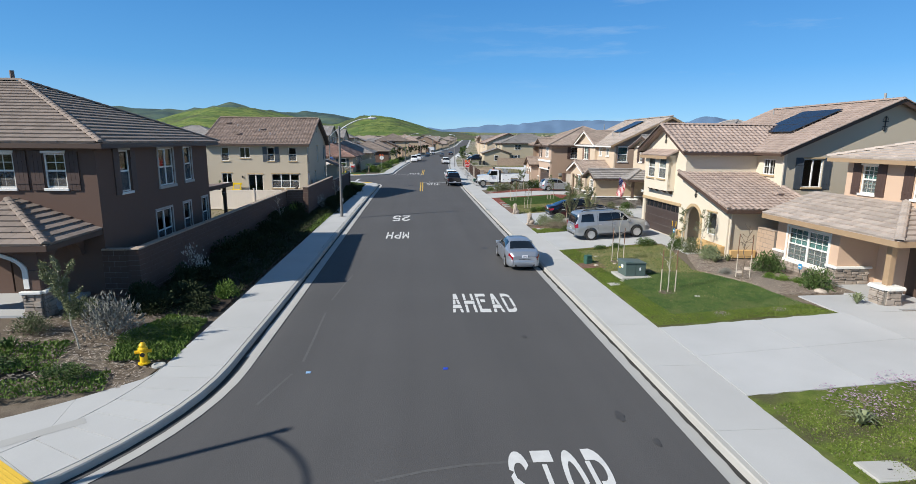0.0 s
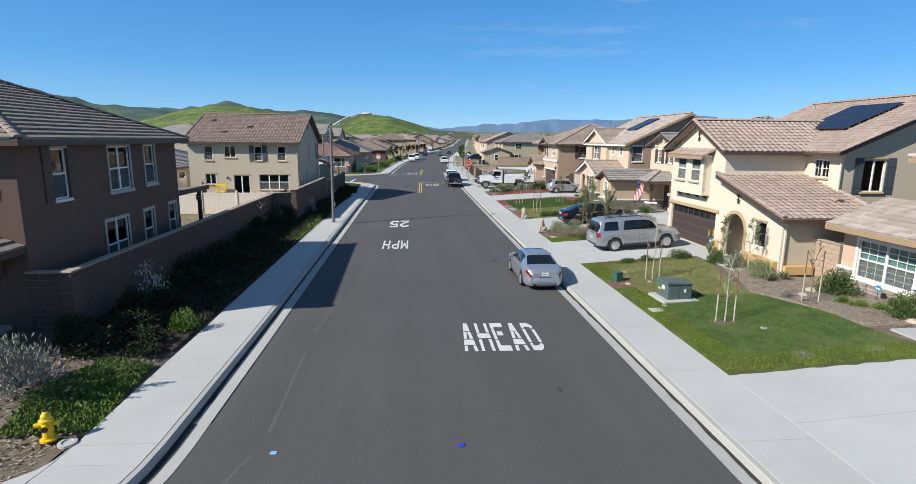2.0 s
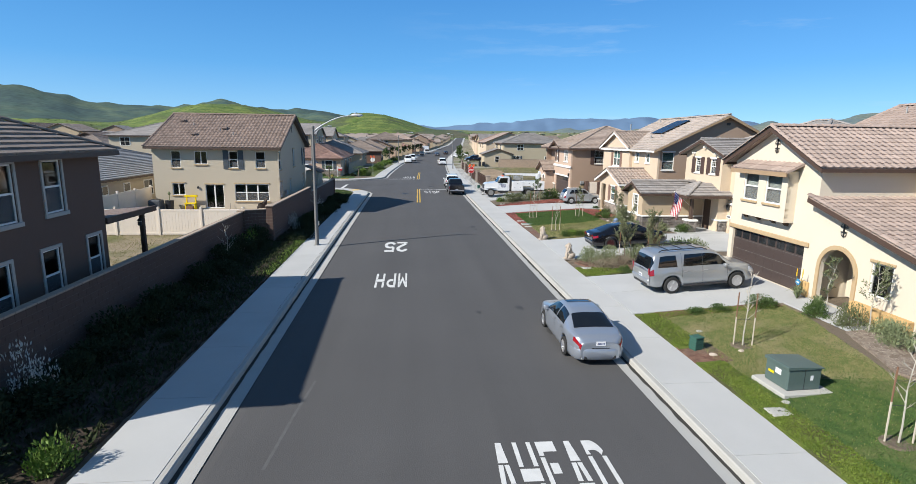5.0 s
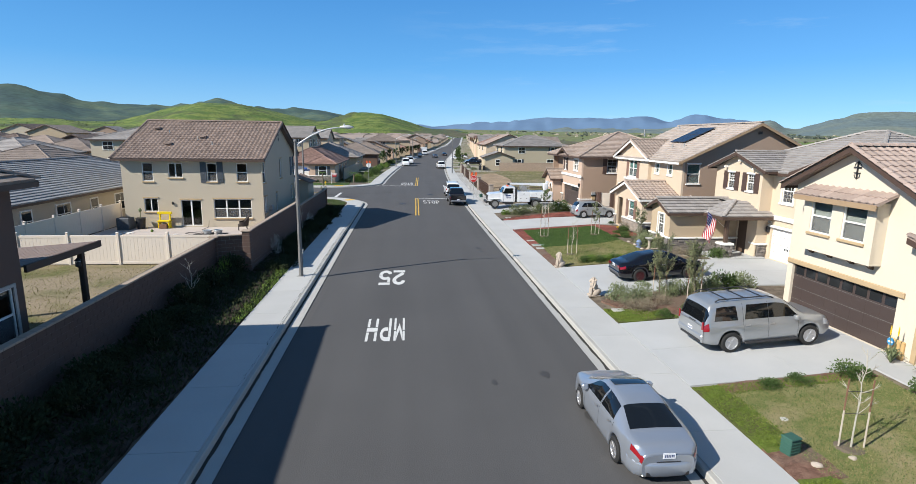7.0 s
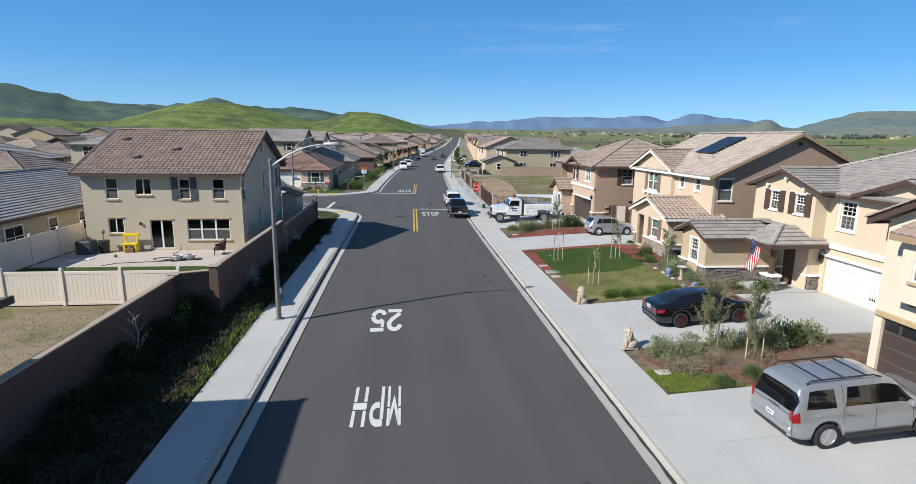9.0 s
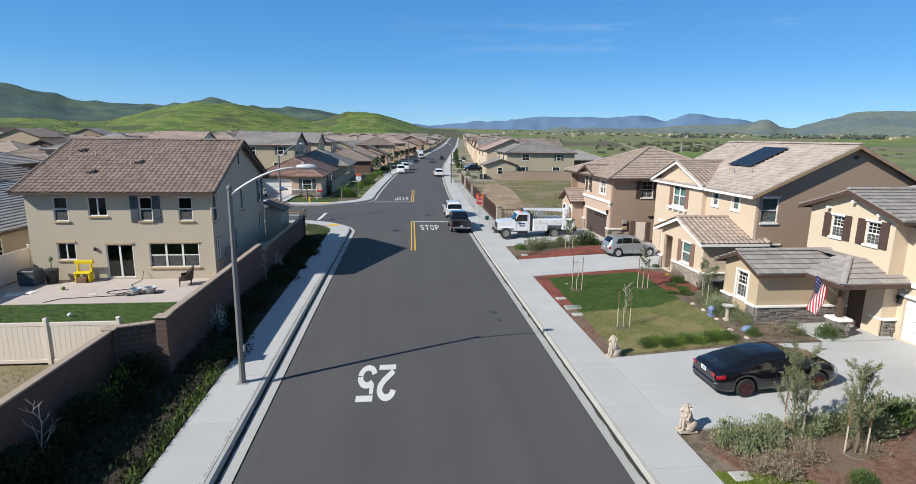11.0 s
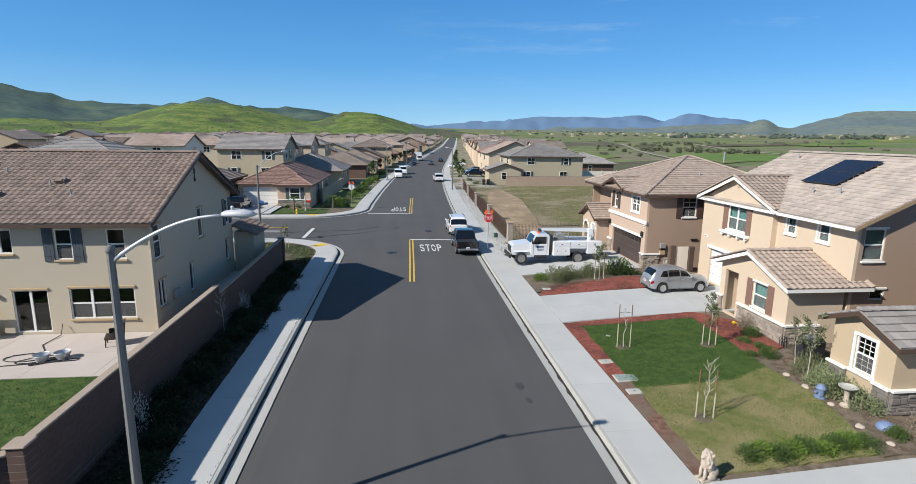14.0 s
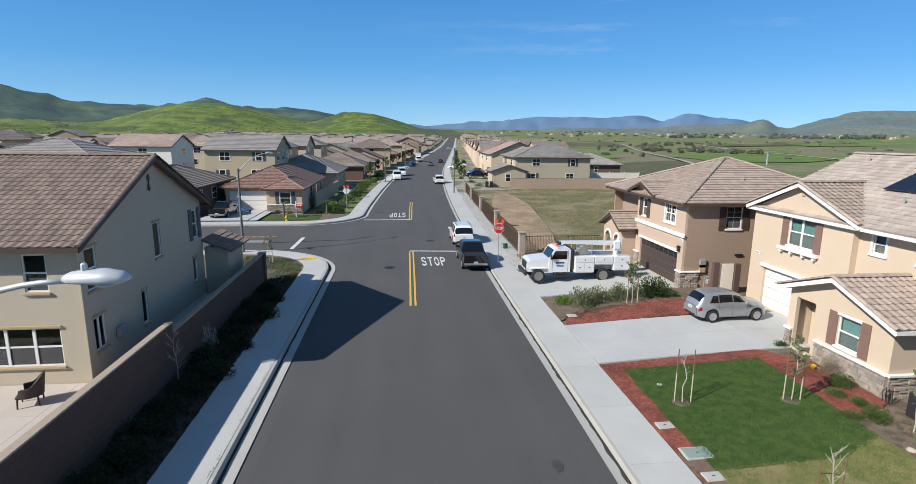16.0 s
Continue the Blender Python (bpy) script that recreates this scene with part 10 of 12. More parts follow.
blades("lot_weeds", [(11, 80), (40, 80), (43, 132), (15, 132)], 18, 0.13, 0.022, L_GRASS_DRY, "dry weeds over the vacant lot", "grass", 50, 0.0, 0.7, lambda x: 0.20, 0.6)
blades("lot_weeds", [(13, 80), (40, 80), (43, 132), (18, 132)], 7, 0.14, 0.03, L_OLIVE, "green weeds in the vacant lot", "grass", 51, 0.0, 0.7, lambda x: 0.20, 0.3)


# wood chips and stones in the beds
def litter(name, pts, per_m2, size, material, label, seed, lift=0.012, zf=None):
    rng = random.Random(seed)
    xs, ys = [p[0] for p in pts], [p[1] for p in pts]
    s = Shape()
    for _ in range(int((max(xs) - min(xs)) * (max(ys) - min(ys)) * per_m2)):
        x, y = rng.uniform(min(xs), max(xs)), rng.uniform(min(ys), max(ys))
        c = False
        for (ax, ay), (bx, by) in zip(pts, pts[1:] + pts[:1]):
            if (ay > y) != (by > y) and x < (bx - ax) * (y - ay) / (by - ay) + ax:
                c = not c
        if not c:
            continue
        a, l, w = rng.uniform(0, 6.28), size * rng.uniform(0.5, 1.5), size * rng.uniform(0.2, 0.5)
        z = (lot_z(x) if zf is None else zf(x)) + lift + 0.008
        ca, sa = math.cos(a), math.sin(a)
        t = rng.uniform(-0.3, 0.3) * l
        s.add([(x - ca * l - sa * w, y - sa * l + ca * w, z - t * 0.3), (x + ca * l - sa * w, y + sa * l + ca * w, z + 0.01 + t * 0.3), (x + ca * l + sa * w, y + sa * l - ca * w, z + 0.012 + t * 0.3), (x - ca * l + sa * w, y - sa * l - ca * w, z)], [(0, 1, 2, 3)])
    return tagged(s.make(name, material), label, "mulch", "", "stuff")


CHIP = mat("wood_chip", (0.20, 0.135, 0.095), 0.95, var=0.2, rnd=0.45)
CHIP_RED = mat("red_chip", (0.34, 0.112, 0.085), 0.95, var=0.2, rnd=0.4)
CHIP_GREY = mat("grey_chip", (0.36, 0.305, 0.25), 0.95, var=0.2, rnd=0.45)
litter("wood_chips", [(13.7, 18.6), (16.7, 18.6), (16.7, 24.3), (15.2, 24.5), (15.2, 25.9), (13.8, 25.9), (12.8, 23.0), (13.7, 20.5)], 110, 0.035, CHIP_GREY, "grey-brown wood chips", 1, 0.016)
litter("wood_chips", [(9.2, 34.8), (15.2, 34.8), (15.2, 38.2), (9.2, 38.2), (8.3, 37.5)], 90, 0.035, CHIP, "brown bark chips", 2, 0.015)
litter("wood_chips", [(8.0, 56.1), (14.4, 56.0), (14.4, 54.0), (14.3, 51.5), (14.6, 51.0), (16.4, 52.0), (16.4, 55.4), (15.0, 56.8), (8.0, 56.75)], 110, 0.035, CHIP_RED, "red mulch chips", 3)
litter("wood_chips", [(8.0, 50.4), (8.6, 50.4), (8.65, 56.0), (8.0, 56.0)], 110, 0.035, CHIP_RED, "red mulch chips along the pavement", 4, 0.017)
litter("wood_chips", [(8.0, 61.6), (18.4, 61.65), (17.0, 63.3), (15.0, 64.2), (12.0, 63.9), (9.6, 63.5), (8.5, 62.8)], 130, 0.04, CHIP_RED, "red mulch chips before the shrubs", 5)
litter("wood_chips", [(13.9, 44.1), (17.0, 44.1), (16.0, 46.4), (16.2, 51.8), (14.4, 51.0), (14.5, 47.5)], 90, 0.035, CHIP, "brown bark chips in the bed", 6)
litter("wood_chips", [(-7.2, 12.8), (-12.5, 11.6), (-12.5, 19.0), (-8.0, 20.0), (-7.0, 18.0)], 80, 0.04, CHIP_GREY, "grey-brown wood chips in the corner garden", 7, -0.03)
litter("gravel", [(XR_WALK + 0.05, 73), (9.3, 73), (9.35, 90), (10.4, 110), (12.0, 126), (9.6, 126), (8.8, 104), (8.2, 86)], 230, 0.06, mat("pale_stone", (0.66, 0.65, 0.62), 0.9, rnd=0.3), "pale gravel stones", 8, 0.0, lambda x: 0.17)

# shrubs in the gardens on the right
for k, x, y, r, h, lab in (
        ("green", 15.5, 22.0, 0.62, 0.85, "rounded dark green shrub in wood chips"), ("green", 15.75, 19.3, 0.58, 0.8, "rounded dark green shrub beside the porch"),
        ("bright", 15.2, 20.6, 0.30, 0.25, "small clipped green shrub"), ("bright", 15.6, 20.2, 0.26, 0.22, "small clipped green shrub"), ("bright", 14.9, 21.0, 0.26, 0.22, "small clipped green shrub"),
        ("grey", 13.5, 21.9, 0.3, 0.3, "small grey dry shrub"), ("sage", 14.3, 24.6, 0.55, 0.7, "spiky grey-green shrub at the entry"), ("sage", 14.8, 25.4, 0.5, 0.6, "spiky grey-green shrub at the planter"),
        ("olive", 14.3, 26.3, 0.5, 0.75, "olive green shrub beside the walk"), ("green", 13.9, 27.4, 0.4, 0.55, "green shrub beside the walk"), ("green", 12.9, 28.9, 0.55, 0.4, "low green shrub beside the driveway"),
        ("green", 11.2, 28.7, 0.4, 0.25, "low green shrub in brown mulch"), ("green", 10.2, 28.65, 0.4, 0.22, "low green shrub in red mulch"),
        ("sage", 9.1, 37.3, 0.62, 0.85, "grey-green rounded shrub between driveways"), ("sage", 10.1, 37.4, 0.6, 0.75, "grey-green rounded shrub between driveways"), ("tan", 9.35, 36.1, 0.68, 0.62, "dry tan-grey shrub in bark"),
        ("tan", 10.5, 36.5, 0.6, 0.55, "dry tan-grey shrub in bark"), ("green", 9.95, 34.9, 0.32, 0.35, "small green shrub at the bed's edge"), ("green", 11.2, 35.2, 0.38, 0.42, "small green shrub in bark"),
        ("sage", 11.6, 37.6, 0.6, 0.8, "grey-green shrub beside a young tree"), ("olive", 12.6, 37.5, 0.6, 0.75, "olive green shrub in the bed"), ("sage", 13.3, 37.2, 0.6, 0.8, "grey-green shrub in the bed"),
        ("green", 14.1, 37.7, 0.65, 0.85, "green shrub at the house end"), ("sage", 15.0, 37.5, 0.65, 0.85, "grey-green shrub at the house end"), ("tan", 12.4, 36.4, 0.45, 0.45, "dry tan shrub in bark"),
        ("sage", 15.0, 47.6, 0.7, 0.9, "grey-green shrub at the front window"), ("sage", 15.2, 46.6, 0.62, 0.7, "grey-green shrub beside the bird bath"), ("green", 14.8, 44.9, 0.35, 0.35, "small green shrub beside a blue ball"),
        ("tan", 16.0, 45.0, 0.55, 0.6, "reddish dry shrub at the wainscot"), ("olive", 16.7, 44.9, 0.5, 0.5, "olive shrub at the path"), ("green", 17.9, 44.4, 0.55, 0.55, "rounded green shrub at the porch"),
        ("green", 15.0, 51.0, 0.4, 0.45, "small green shrub in the bed"), ("olive", 15.3, 49.2, 0.6, 0.9, "olive green shrub at the house"), ("sage", 15.2, 48.4, 0.6, 0.8, "grey-green shrub at the house"),
        ("green", 15.8, 53.3, 0.42, 0.45, "rounded green shrub in red mulch"), ("green", 15.0, 52.7, 0.34, 0.22, "low green shrub in red mulch"), ("green", 15.3, 52.0, 0.34, 0.22, "low green shrub in red mulch"),
        ("green", 14.3, 51.2, 0.32, 0.22, "low green shrub in red mulch"), ("green", 16.3, 57.2, 0.3, 0.2, "low green shrub at the entry"), ("tan", 16.2, 54.3, 0.35, 0.7, "bare twiggy shrub at the wall"),
        ("olive", 9.75, 64.35, 0.85, 0.95, "rounded green shrub behind red mulch"), ("olive", 11.0, 64.7, 0.75, 0.8, "rounded green shrub behind red mulch"), ("olive", 12.1, 64.8, 0.7, 0.85, "green shrub behind red mulch"),
        ("green", 14.3, 65.0, 0.9, 1.0, "rounded green shrub beside the driveway"), ("olive", 13.2, 64.9, 0.6, 0.75, "green shrub behind red mulch"), ("bright", 8.9, 64.8, 0.45, 0.5, "small green shrub at the pavement"), ("green", 15.5, 64.6, 0.25, 0.2, "small green shrub in mulch"),
        ("purple", 10.3, 10.7, 0.9, 0.25, "low purple-flowering shrub beside the driveway"), ("purple", 12.0, 11.0, 0.9, 0.3, "low purple-flowering shrub beside the driveway"), ("purple", 10.5, 17.0, 0.32, 0.14, "small purple-flowering plant in ground cover"), ("purple", 12.6, 17.0, 0.3, 0.14, "small purple-flowering plant in ground cover")):
    shrub(k, x, y, r, h, lab)
for k in range(9):
    shrub("bright" if k % 2 else "green", 9.9 + k * 0.46, 44.75 + 0.12 * math.sin(k * 2.1), 0.42, 0.36, "low green hedge plant along the driveway", group="hedge along the driveway")

# the shaded strip on the left; the dark leaf colour carries that shade
rs = random.Random(9)
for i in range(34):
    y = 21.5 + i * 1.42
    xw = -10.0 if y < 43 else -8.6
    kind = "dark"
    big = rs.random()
    shrub(kind, rs.uniform(xw + 0.35, xw + 1.2), y, rs.uniform(0.5, 0.9), rs.uniform(0.45, 0.95) if y < 43 else rs.uniform(0.35, 0.7), "dense green shrub in the strip, shade put into its dark leaves", group="strip shrubs")
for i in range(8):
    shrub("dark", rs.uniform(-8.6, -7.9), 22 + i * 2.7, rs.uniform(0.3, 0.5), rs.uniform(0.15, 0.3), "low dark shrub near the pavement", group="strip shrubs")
for k, x, y, r, h, lab in (("bright", -7.35, 20.5, 0.42, 0.62, "bright green sunlit shrub at the pavement"), ("grey", -9.4, 16.4, 0.8, 1.15, "silvery grey shrub in the corner garden"), ("pale", -9.7, 23.5, 0.6, 1.25, "pale-flowering shrub against the wall"),
                           ("pale", -8.5, 48.0, 0.5, 1.1, "pale-flowering shrub against the wall"), ("pale", -8.6, 60.0, 0.35, 1.0, "pale-flowering shrub against the wall"), ("sprig", -9.5, 40.9, 0.5, 1.0, "yellow-green shrub against the wall"), ("sprig", -9.6, 42.0, 0.4, 1.1, "yellow-green shrub against the wall"),
                           ("green", -8.3, 16.1, 0.7, 0.20, "low spreading green shrub"), ("green", -7.7, 17.2, 0.6, 0.2, "low spreading green shrub"), ("dark", -8.9, 18.6, 0.7, 0.6, "dark green shrub beside the wall"),
                           ("olive", -10.9, 17.6, 0.5, 0.6, "green strappy plant in wood chips"), ("olive", -11.6, 16.2, 0.5, 0.5, "green strappy plant in wood chips"), ("green", -11.0, 13.4, 0.7, 0.3, "low green shrub in the corner garden"), ("green", -8.9, 13.2, 0.55, 0.28, "low green shrub in the corner garden"),
                           ("dark", -9.9, 19.4, 0.5, 0.7, "green shrub beside the wall"), ("dark", -8.0, 19.3, 0.65, 0.45, "dark green shrub beside the wall"), ("dark", -8.8, 20.1, 0.75, 0.6, "dark green shrub beside the wall"), ("dark", -7.75, 18.5, 0.5, 0.3, "low dark shrub near the pavement"), ("dark", -9.4, 18.8, 0.7, 0.55, "dark green shrub beside the wall")):
    shrub(k, x, y, r, h, lab, group="strip shrubs")
# along the far left pavement
for i in range(14):
    y = 104 + i * 5.2
    shrub(rs.choice(["green", "dark", "olive", "bright"]), -8.6 + bend(y) + rs.uniform(-0.6, 0.5), y, rs.uniform(0.7, 1.1), rs.uniform(0.7, 1.3), "green shrub along the far pavement", 0.17, "far street shrubs")
for i in range(12):
    y = 138 + i * 9
    shrub(rs.choice(["green", "olive", "tan"]), 10.6 + bend(y) + rs.uniform(-0.8, 2.0), y, rs.uniform(0.5, 0.9), rs.uniform(0.5, 0.9), "shrub in a far front garden", 0.2, "far street shrubs")
for x, y, r, h, k in ((-7.4, 102.4, 0.55, 0.6, "green"), (-9.9, 101.9, 0.5, 0.5, "dark"), (-8.9, 103.4, 0.5, 0.7, "green"), (-14.8, 101.8, 0.4, 0.4, "green"), (-13.4, 101.9, 0.4, 0.4, "olive")):
    shrub(k, x, y, r, h, "rounded shrub in front of the corner house", 0.17, "far street shrubs")
sheet("corner_lawn", [[(x, y, 0.185) for x in (-15.5, -12.5, -9.4)] for y in (96.6, 98.6, 100.8)], LAWN_DARK, "small dark lawn at the far corner", "lawn")
pad("driveway_corner", -22.0, -16.6, 95.95, 104.6, 0.32, 0.34, 2, 2, "pale concrete driveway of the corner house", material=DRIVE)
pad("path_corner", -16.5, -15.6, 96.0, 102.8, 0.31, 0.33, 1, 3, "pale concrete path at the corner house", "path", material=DRIVE)


# ---- young trees ----
def young_tree(x, y, hgt, label, leaf=None, n=0, stakes=True, seed=0, lean=0.0, spread=0.5, trunk=None, leaf_len=0.10, leaf_w=0.018, z=None, low=0.45, stake_h=1.75, bushy=1.0, up=0.0):
    rng = random.Random(seed)
    nr = np.random.default_rng(seed)
    t = thing("young_tree", label, "tree", (x, y, (lot_z(x) if z is None else z) - 0.02))
    tagged(t, group="young street trees")
    s = Shape()
    path = [Vector((lean * k / 6 + rng.uniform(-0.02, 0.02) * k, rng.uniform(-0.02, 0.02) * k, hgt * k / 6)) for k in range(7)]
    s.tube(path, [0.024 - 0.003 * k for k in range(7)], 6)
    s.make("trunk", trunk or PALE_BARK, t)
    P, D = [], []
    limbs = int(11 * bushy)
    far, limb_all = leaf_len > 0.2, Shape()
    for i in range(limbs):
        f = low + (0.95 - low) * (i + rng.random()) / limbs
        k = min(5, int(f * 6))
        a = path[k].lerp(path[k + 1], f * 6 - k)
        ang = rng.uniform(0, 6.28)
        ln = spread * rng.uniform(0.6, 1.1) * (1.15 - 0.5 * f)
        d = Vector((math.cos(ang), math.sin(ang), rng.uniform(0.5, 1.1) + up)).normalized()
        mid = a + d * ln * 0.55
        tip = a + d * ln + Vector((0, 0, 0.1 * ln))
        b = Shape().tube([a, mid, tip], [0.009, 0.006, 0.003], 5)
        tw = []
        for _ in range(3):
            q = a.lerp(tip, rng.uniform(0.35, 0.9))
            e = q + (d + Vector((rng.uniform(-0.7, 0.7), rng.uniform(-0.7, 0.7), rng.uniform(0, 0.6)))).normalized() * ln * 0.4
            b.tube([q, e], [0.006, 0.003], 4)
            tw.append((q, e))
        if far:
            limb_all.add(b.v, b.f)
        else:
            b.make("branch", trunk or PALE_BARK, t)
        if leaf:
            for _ in range(max(1, n // limbs)):
                p0, p1 = rng.choice(tw + [(mid, tip), (a, mid)])
                w = p0.lerp(p1, rng.random()) + Vector((rng.gauss(0, 0.03), rng.gauss(0, 0.03), rng.gauss(0, 0.03)))
                P.append(tuple(w))
                D.append((d.x * 0.6 + rng.gauss(0, 0.5), d.y * 0.6 + rng.gauss(0, 0.5), 0.5 + rng.gauss(0, 0.5)))
    if far:
        tagged(limb_all.make("branches", trunk or PALE_BARK, t), kind="stuff")
    if leaf:
        o = new("crown", quads_mesh("crown", leaves(np.array(P), np.array(D), leaf_len, leaf_w, nr), leaf))
        o.parent = t
    if stakes:
        for sx, sy in ((-0.27, 0.06), (0.27, -0.06)):
            Shape().tube([(sx, sy, -0.1), (sx, sy, stake_h * 0.55)], 0.021, 6).make("stake", STAKE_PALE, t)
            Shape().tube([(sx, sy, stake_h * 0.55), (sx * 0.97, sy, stake_h)], 0.020, 6).make("stake", STAKE, t)
        for zz in (stake_h * 0.5, stake_h * 0.82):
            Shape().tube([(-0.27, 0.06, zz), (0, 0, zz + 0.02), (0.27, -0.06, zz)], 0.008, 4).make("tie", IRON, t)
        Shape().turned([(0.36, 0.0), (0.30, 0.035), (0.001, 0.03)], (0, 0, 0.012), 14).make("soil_ring", SOIL, t)
    return t


young_tree(9.99, 20.0, 2.5, "bare young tree tied between two stakes in the lawn", seed=1, spread=0.55, low=0.3)
young_tree(10.0, 25.5, 2.5, "bare young tree tied between two stakes in the lawn", seed=2, spread=0.5, low=0.3)
young_tree(13.85, 21.2, 2.3, "bare young tree between two brown stakes in wood chips", seed=3, spread=0.45, stake_h=1.9, trunk=BARK_M)
young_tree(14.4, 25.7, 2.3, "slender young tree with sparse olive leaves at the entry", L_OLIVE, 420, False, seed=4, spread=0.55, low=0.35)
young_tree(14.2, 27.3, 2.2, "slender young tree with sparse olive leaves at the walk", L_OLIVE, 380, False, seed=5, spread=0.5, low=0.35)
young_tree(11.0, 37.5, 2.55, "young olive-leaved tree with upright branches in the bed", L_TREE, 5200, True, seed=6, spread=0.95, low=0.2, leaf_len=0.075, leaf_w=0.010, up=0.7, stake_h=1.5, trunk=BARK_M, bushy=2.2)
young_tree(12.1, 36.5, 2.45, "young olive-leaved tree with upright branches in the bed", L_TREE, 4600, True, seed=7, spread=0.9, low=0.2, leaf_len=0.075, leaf_w=0.010, up=0.7, stake_h=1.5, trunk=BARK_M, bushy=2.2)
young_tree(9.85, 47.0, 2.1, "bare young tree tied between pale stakes in the lawn", seed=8, spread=0.5, low=0.35)
young_tree(9.65, 53.2, 1.9, "bare young tree tied between stakes in the lawn", seed=9, spread=0.25, low=0.5, stake_h=2.0)
young_tree(13.3, 52.6, 2.4, "young tree with a narrow leafy crown between stakes", L_OLIVE, 700, True, seed=10, spread=0.4, low=0.35, bushy=1.6)
young_tree(14.9, 48.8, 2.4, "young tree with sparse olive crown beside the house", L_OLIVE, 800, False, seed=11, spread=0.6, low=0.45, lean=0.15, bushy=1.5)
young_tree(15.5, 50.2, 1.9, "young tree with sparse olive crown at the wall", L_OLIVE, 500, False, seed=12, spread=0.45, low=0.45, bushy=1.3)
young_tree(12.5, 63.9, 2.2, "young tree with a leafy crown between dark stakes", L_GREEN, 1100, True, seed=13, spread=0.65, low=0.5, bushy=1.8)
young_tree(-9.65, 15.2, 2.4, "young leaning tree with sparse yellow-green leaves", L_TREE, 4200, False, seed=14, leaf_len=0.08, leaf_w=0.014, up=0.4, spread=0.9, low=0.35, lean=-0.35, z=0.2, bushy=1.6)
young_tree(-9.7, 38.0, 1.9, "bare twiggy young tree against the wall", seed=15, spread=0.55, low=0.2, stakes=False, z=0.25)
young_tree(-8.5, 56.4, 2.0, "bare twiggy young tree against the wall", seed=16, spread=0.5, low=0.2, stakes=False, z=0.25)
young_tree(-9.8, 76.2, 1.9, "young tree between stakes at the crossing", L_SAGE, 500, True, seed=17, spread=0.45, low=0.45, z=0.16)
young_tree(8.9, 60.9 + 14.5, 1.6, "small bare shrub-like tree beside the gravel", seed=18, spread=0.4, stakes=False, z=0.17, low=0.2)
for i in range(8):
    y = 142 + i * 17
    young_tree(9.6 + bend(y), y, 3.4, "street tree with a green crown far along the pavement", L_GREEN, 900, False, seed=30 + i, spread=1.1, low=0.4, z=0.17, leaf_len=0.22, leaf_w=0.06, bushy=1.6)
    young_tree(-8.8 + bend(y), y + 5, 3.6, "street tree with a green crown far along the pavement", L_DARK if i % 2 else L_GREEN, 1000, False, seed=50 + i, spread=1.2, low=0.4, z=0.17, leaf_len=0.24, leaf_w=0.07, bushy=1.6)


def small_palm(x, y, h, label, seed):
    rng = random.Random(seed)
    t = thing("small_palm", label, "palm tree", (x, y, 0.16))
    Shape().tube([(0, 0, 0), (0.02, 0, h * 0.5), (0, 0.02, h)], [0.14, 0.10, 0.09], 8).make("trunk", BARK_M, t)
    for k in range(14):
        a = 2 * math.pi * k / 14 + rng.uniform(-0.2, 0.2)
        up = rng.uniform(0.1, 0.9)
        pts = [Vector((math.cos(a) * 1.1 * f, math.sin(a) * 1.1 * f, h + up * f - 0.9 * f * f)) for f in (0, 0.25, 0.5, 0.75, 1.0)]
        s = Shape().tube(pts, [0.015, 0.012, 0.01, 0.007, 0.003], 4)
        side = Vector((-math.sin(a), math.cos(a), 0))
        for i in range(1, 12):
            f = i / 12
            p = pts[min(3, int(f * 4))].lerp(pts[min(4, int(f * 4) + 1)], f * 4 - int(f * 4))
            for sg in (1, -1):
                q = p + side * sg * 0.28 * (1.1 - f) + Vector((math.cos(a), math.sin(a), -0.3)) * 0.15
                s.add([tuple(p), tuple(p + Vector((math.cos(a), math.sin(a), 0)) * 0.05), tuple(q)], [(0, 1, 2)])
        s.make("frond", L_BRIGHT, t)
    return t


small_palm(-13.4, 98.8, 1.7, "small palm on the corner house's lawn", 1)
small_palm(-9.0, 101.8, 1.5, "small palm beside the far pavement", 2)


# aloe and flax rosettes
def rosette(x, y, r, h, n, material, label, flower=False, z=None):
    rng = random.Random(int(x * 31 + y * 7))
    t = thing("rosette_plant", label, "plant", (x, y, lot_z(x) if z is None else z))
    for k in range(n):
        a = 2 * math.pi * k * 0.618
        f = 0.35 + 0.65 * k / n
        d = Vector((math.cos(a), math.sin(a), 0))
        sd = Vector((-math.sin(a), math.cos(a), 0)) * 0.03
        p1, p2 = d * r * f * 0.55 + Vector((0, 0, h * (1.1 - 0.5 * f))), d * r * f + Vector((0, 0, h * (1.2 - 0.8 * f)))
        Shape().add([tuple(-sd), tuple(sd), tuple(p1 + sd * 0.8), tuple(p1 - sd * 0.8), tuple(p2)], [(0, 1, 2, 3), (3, 2, 4)]).make("blade", material, t)
    if flower:
        for k in range(2):
            a = k * 1.9
            Shape().tube([(0, 0, 0.2), (0.12 * math.cos(a), 0.12 * math.sin(a), h * 1.6)], 0.012, 5).make("flower_stalk", L_OLIVE, t)
            Shape().turned([(0.010, 0), (0.022, 0.1), (0.018, 0.25), (0.004, 0.34)], (0.12 * math.cos(a), 0.12 * math.sin(a), h * 1.55), 7).make("flower_spike", L_YELLOW, t)
    return t


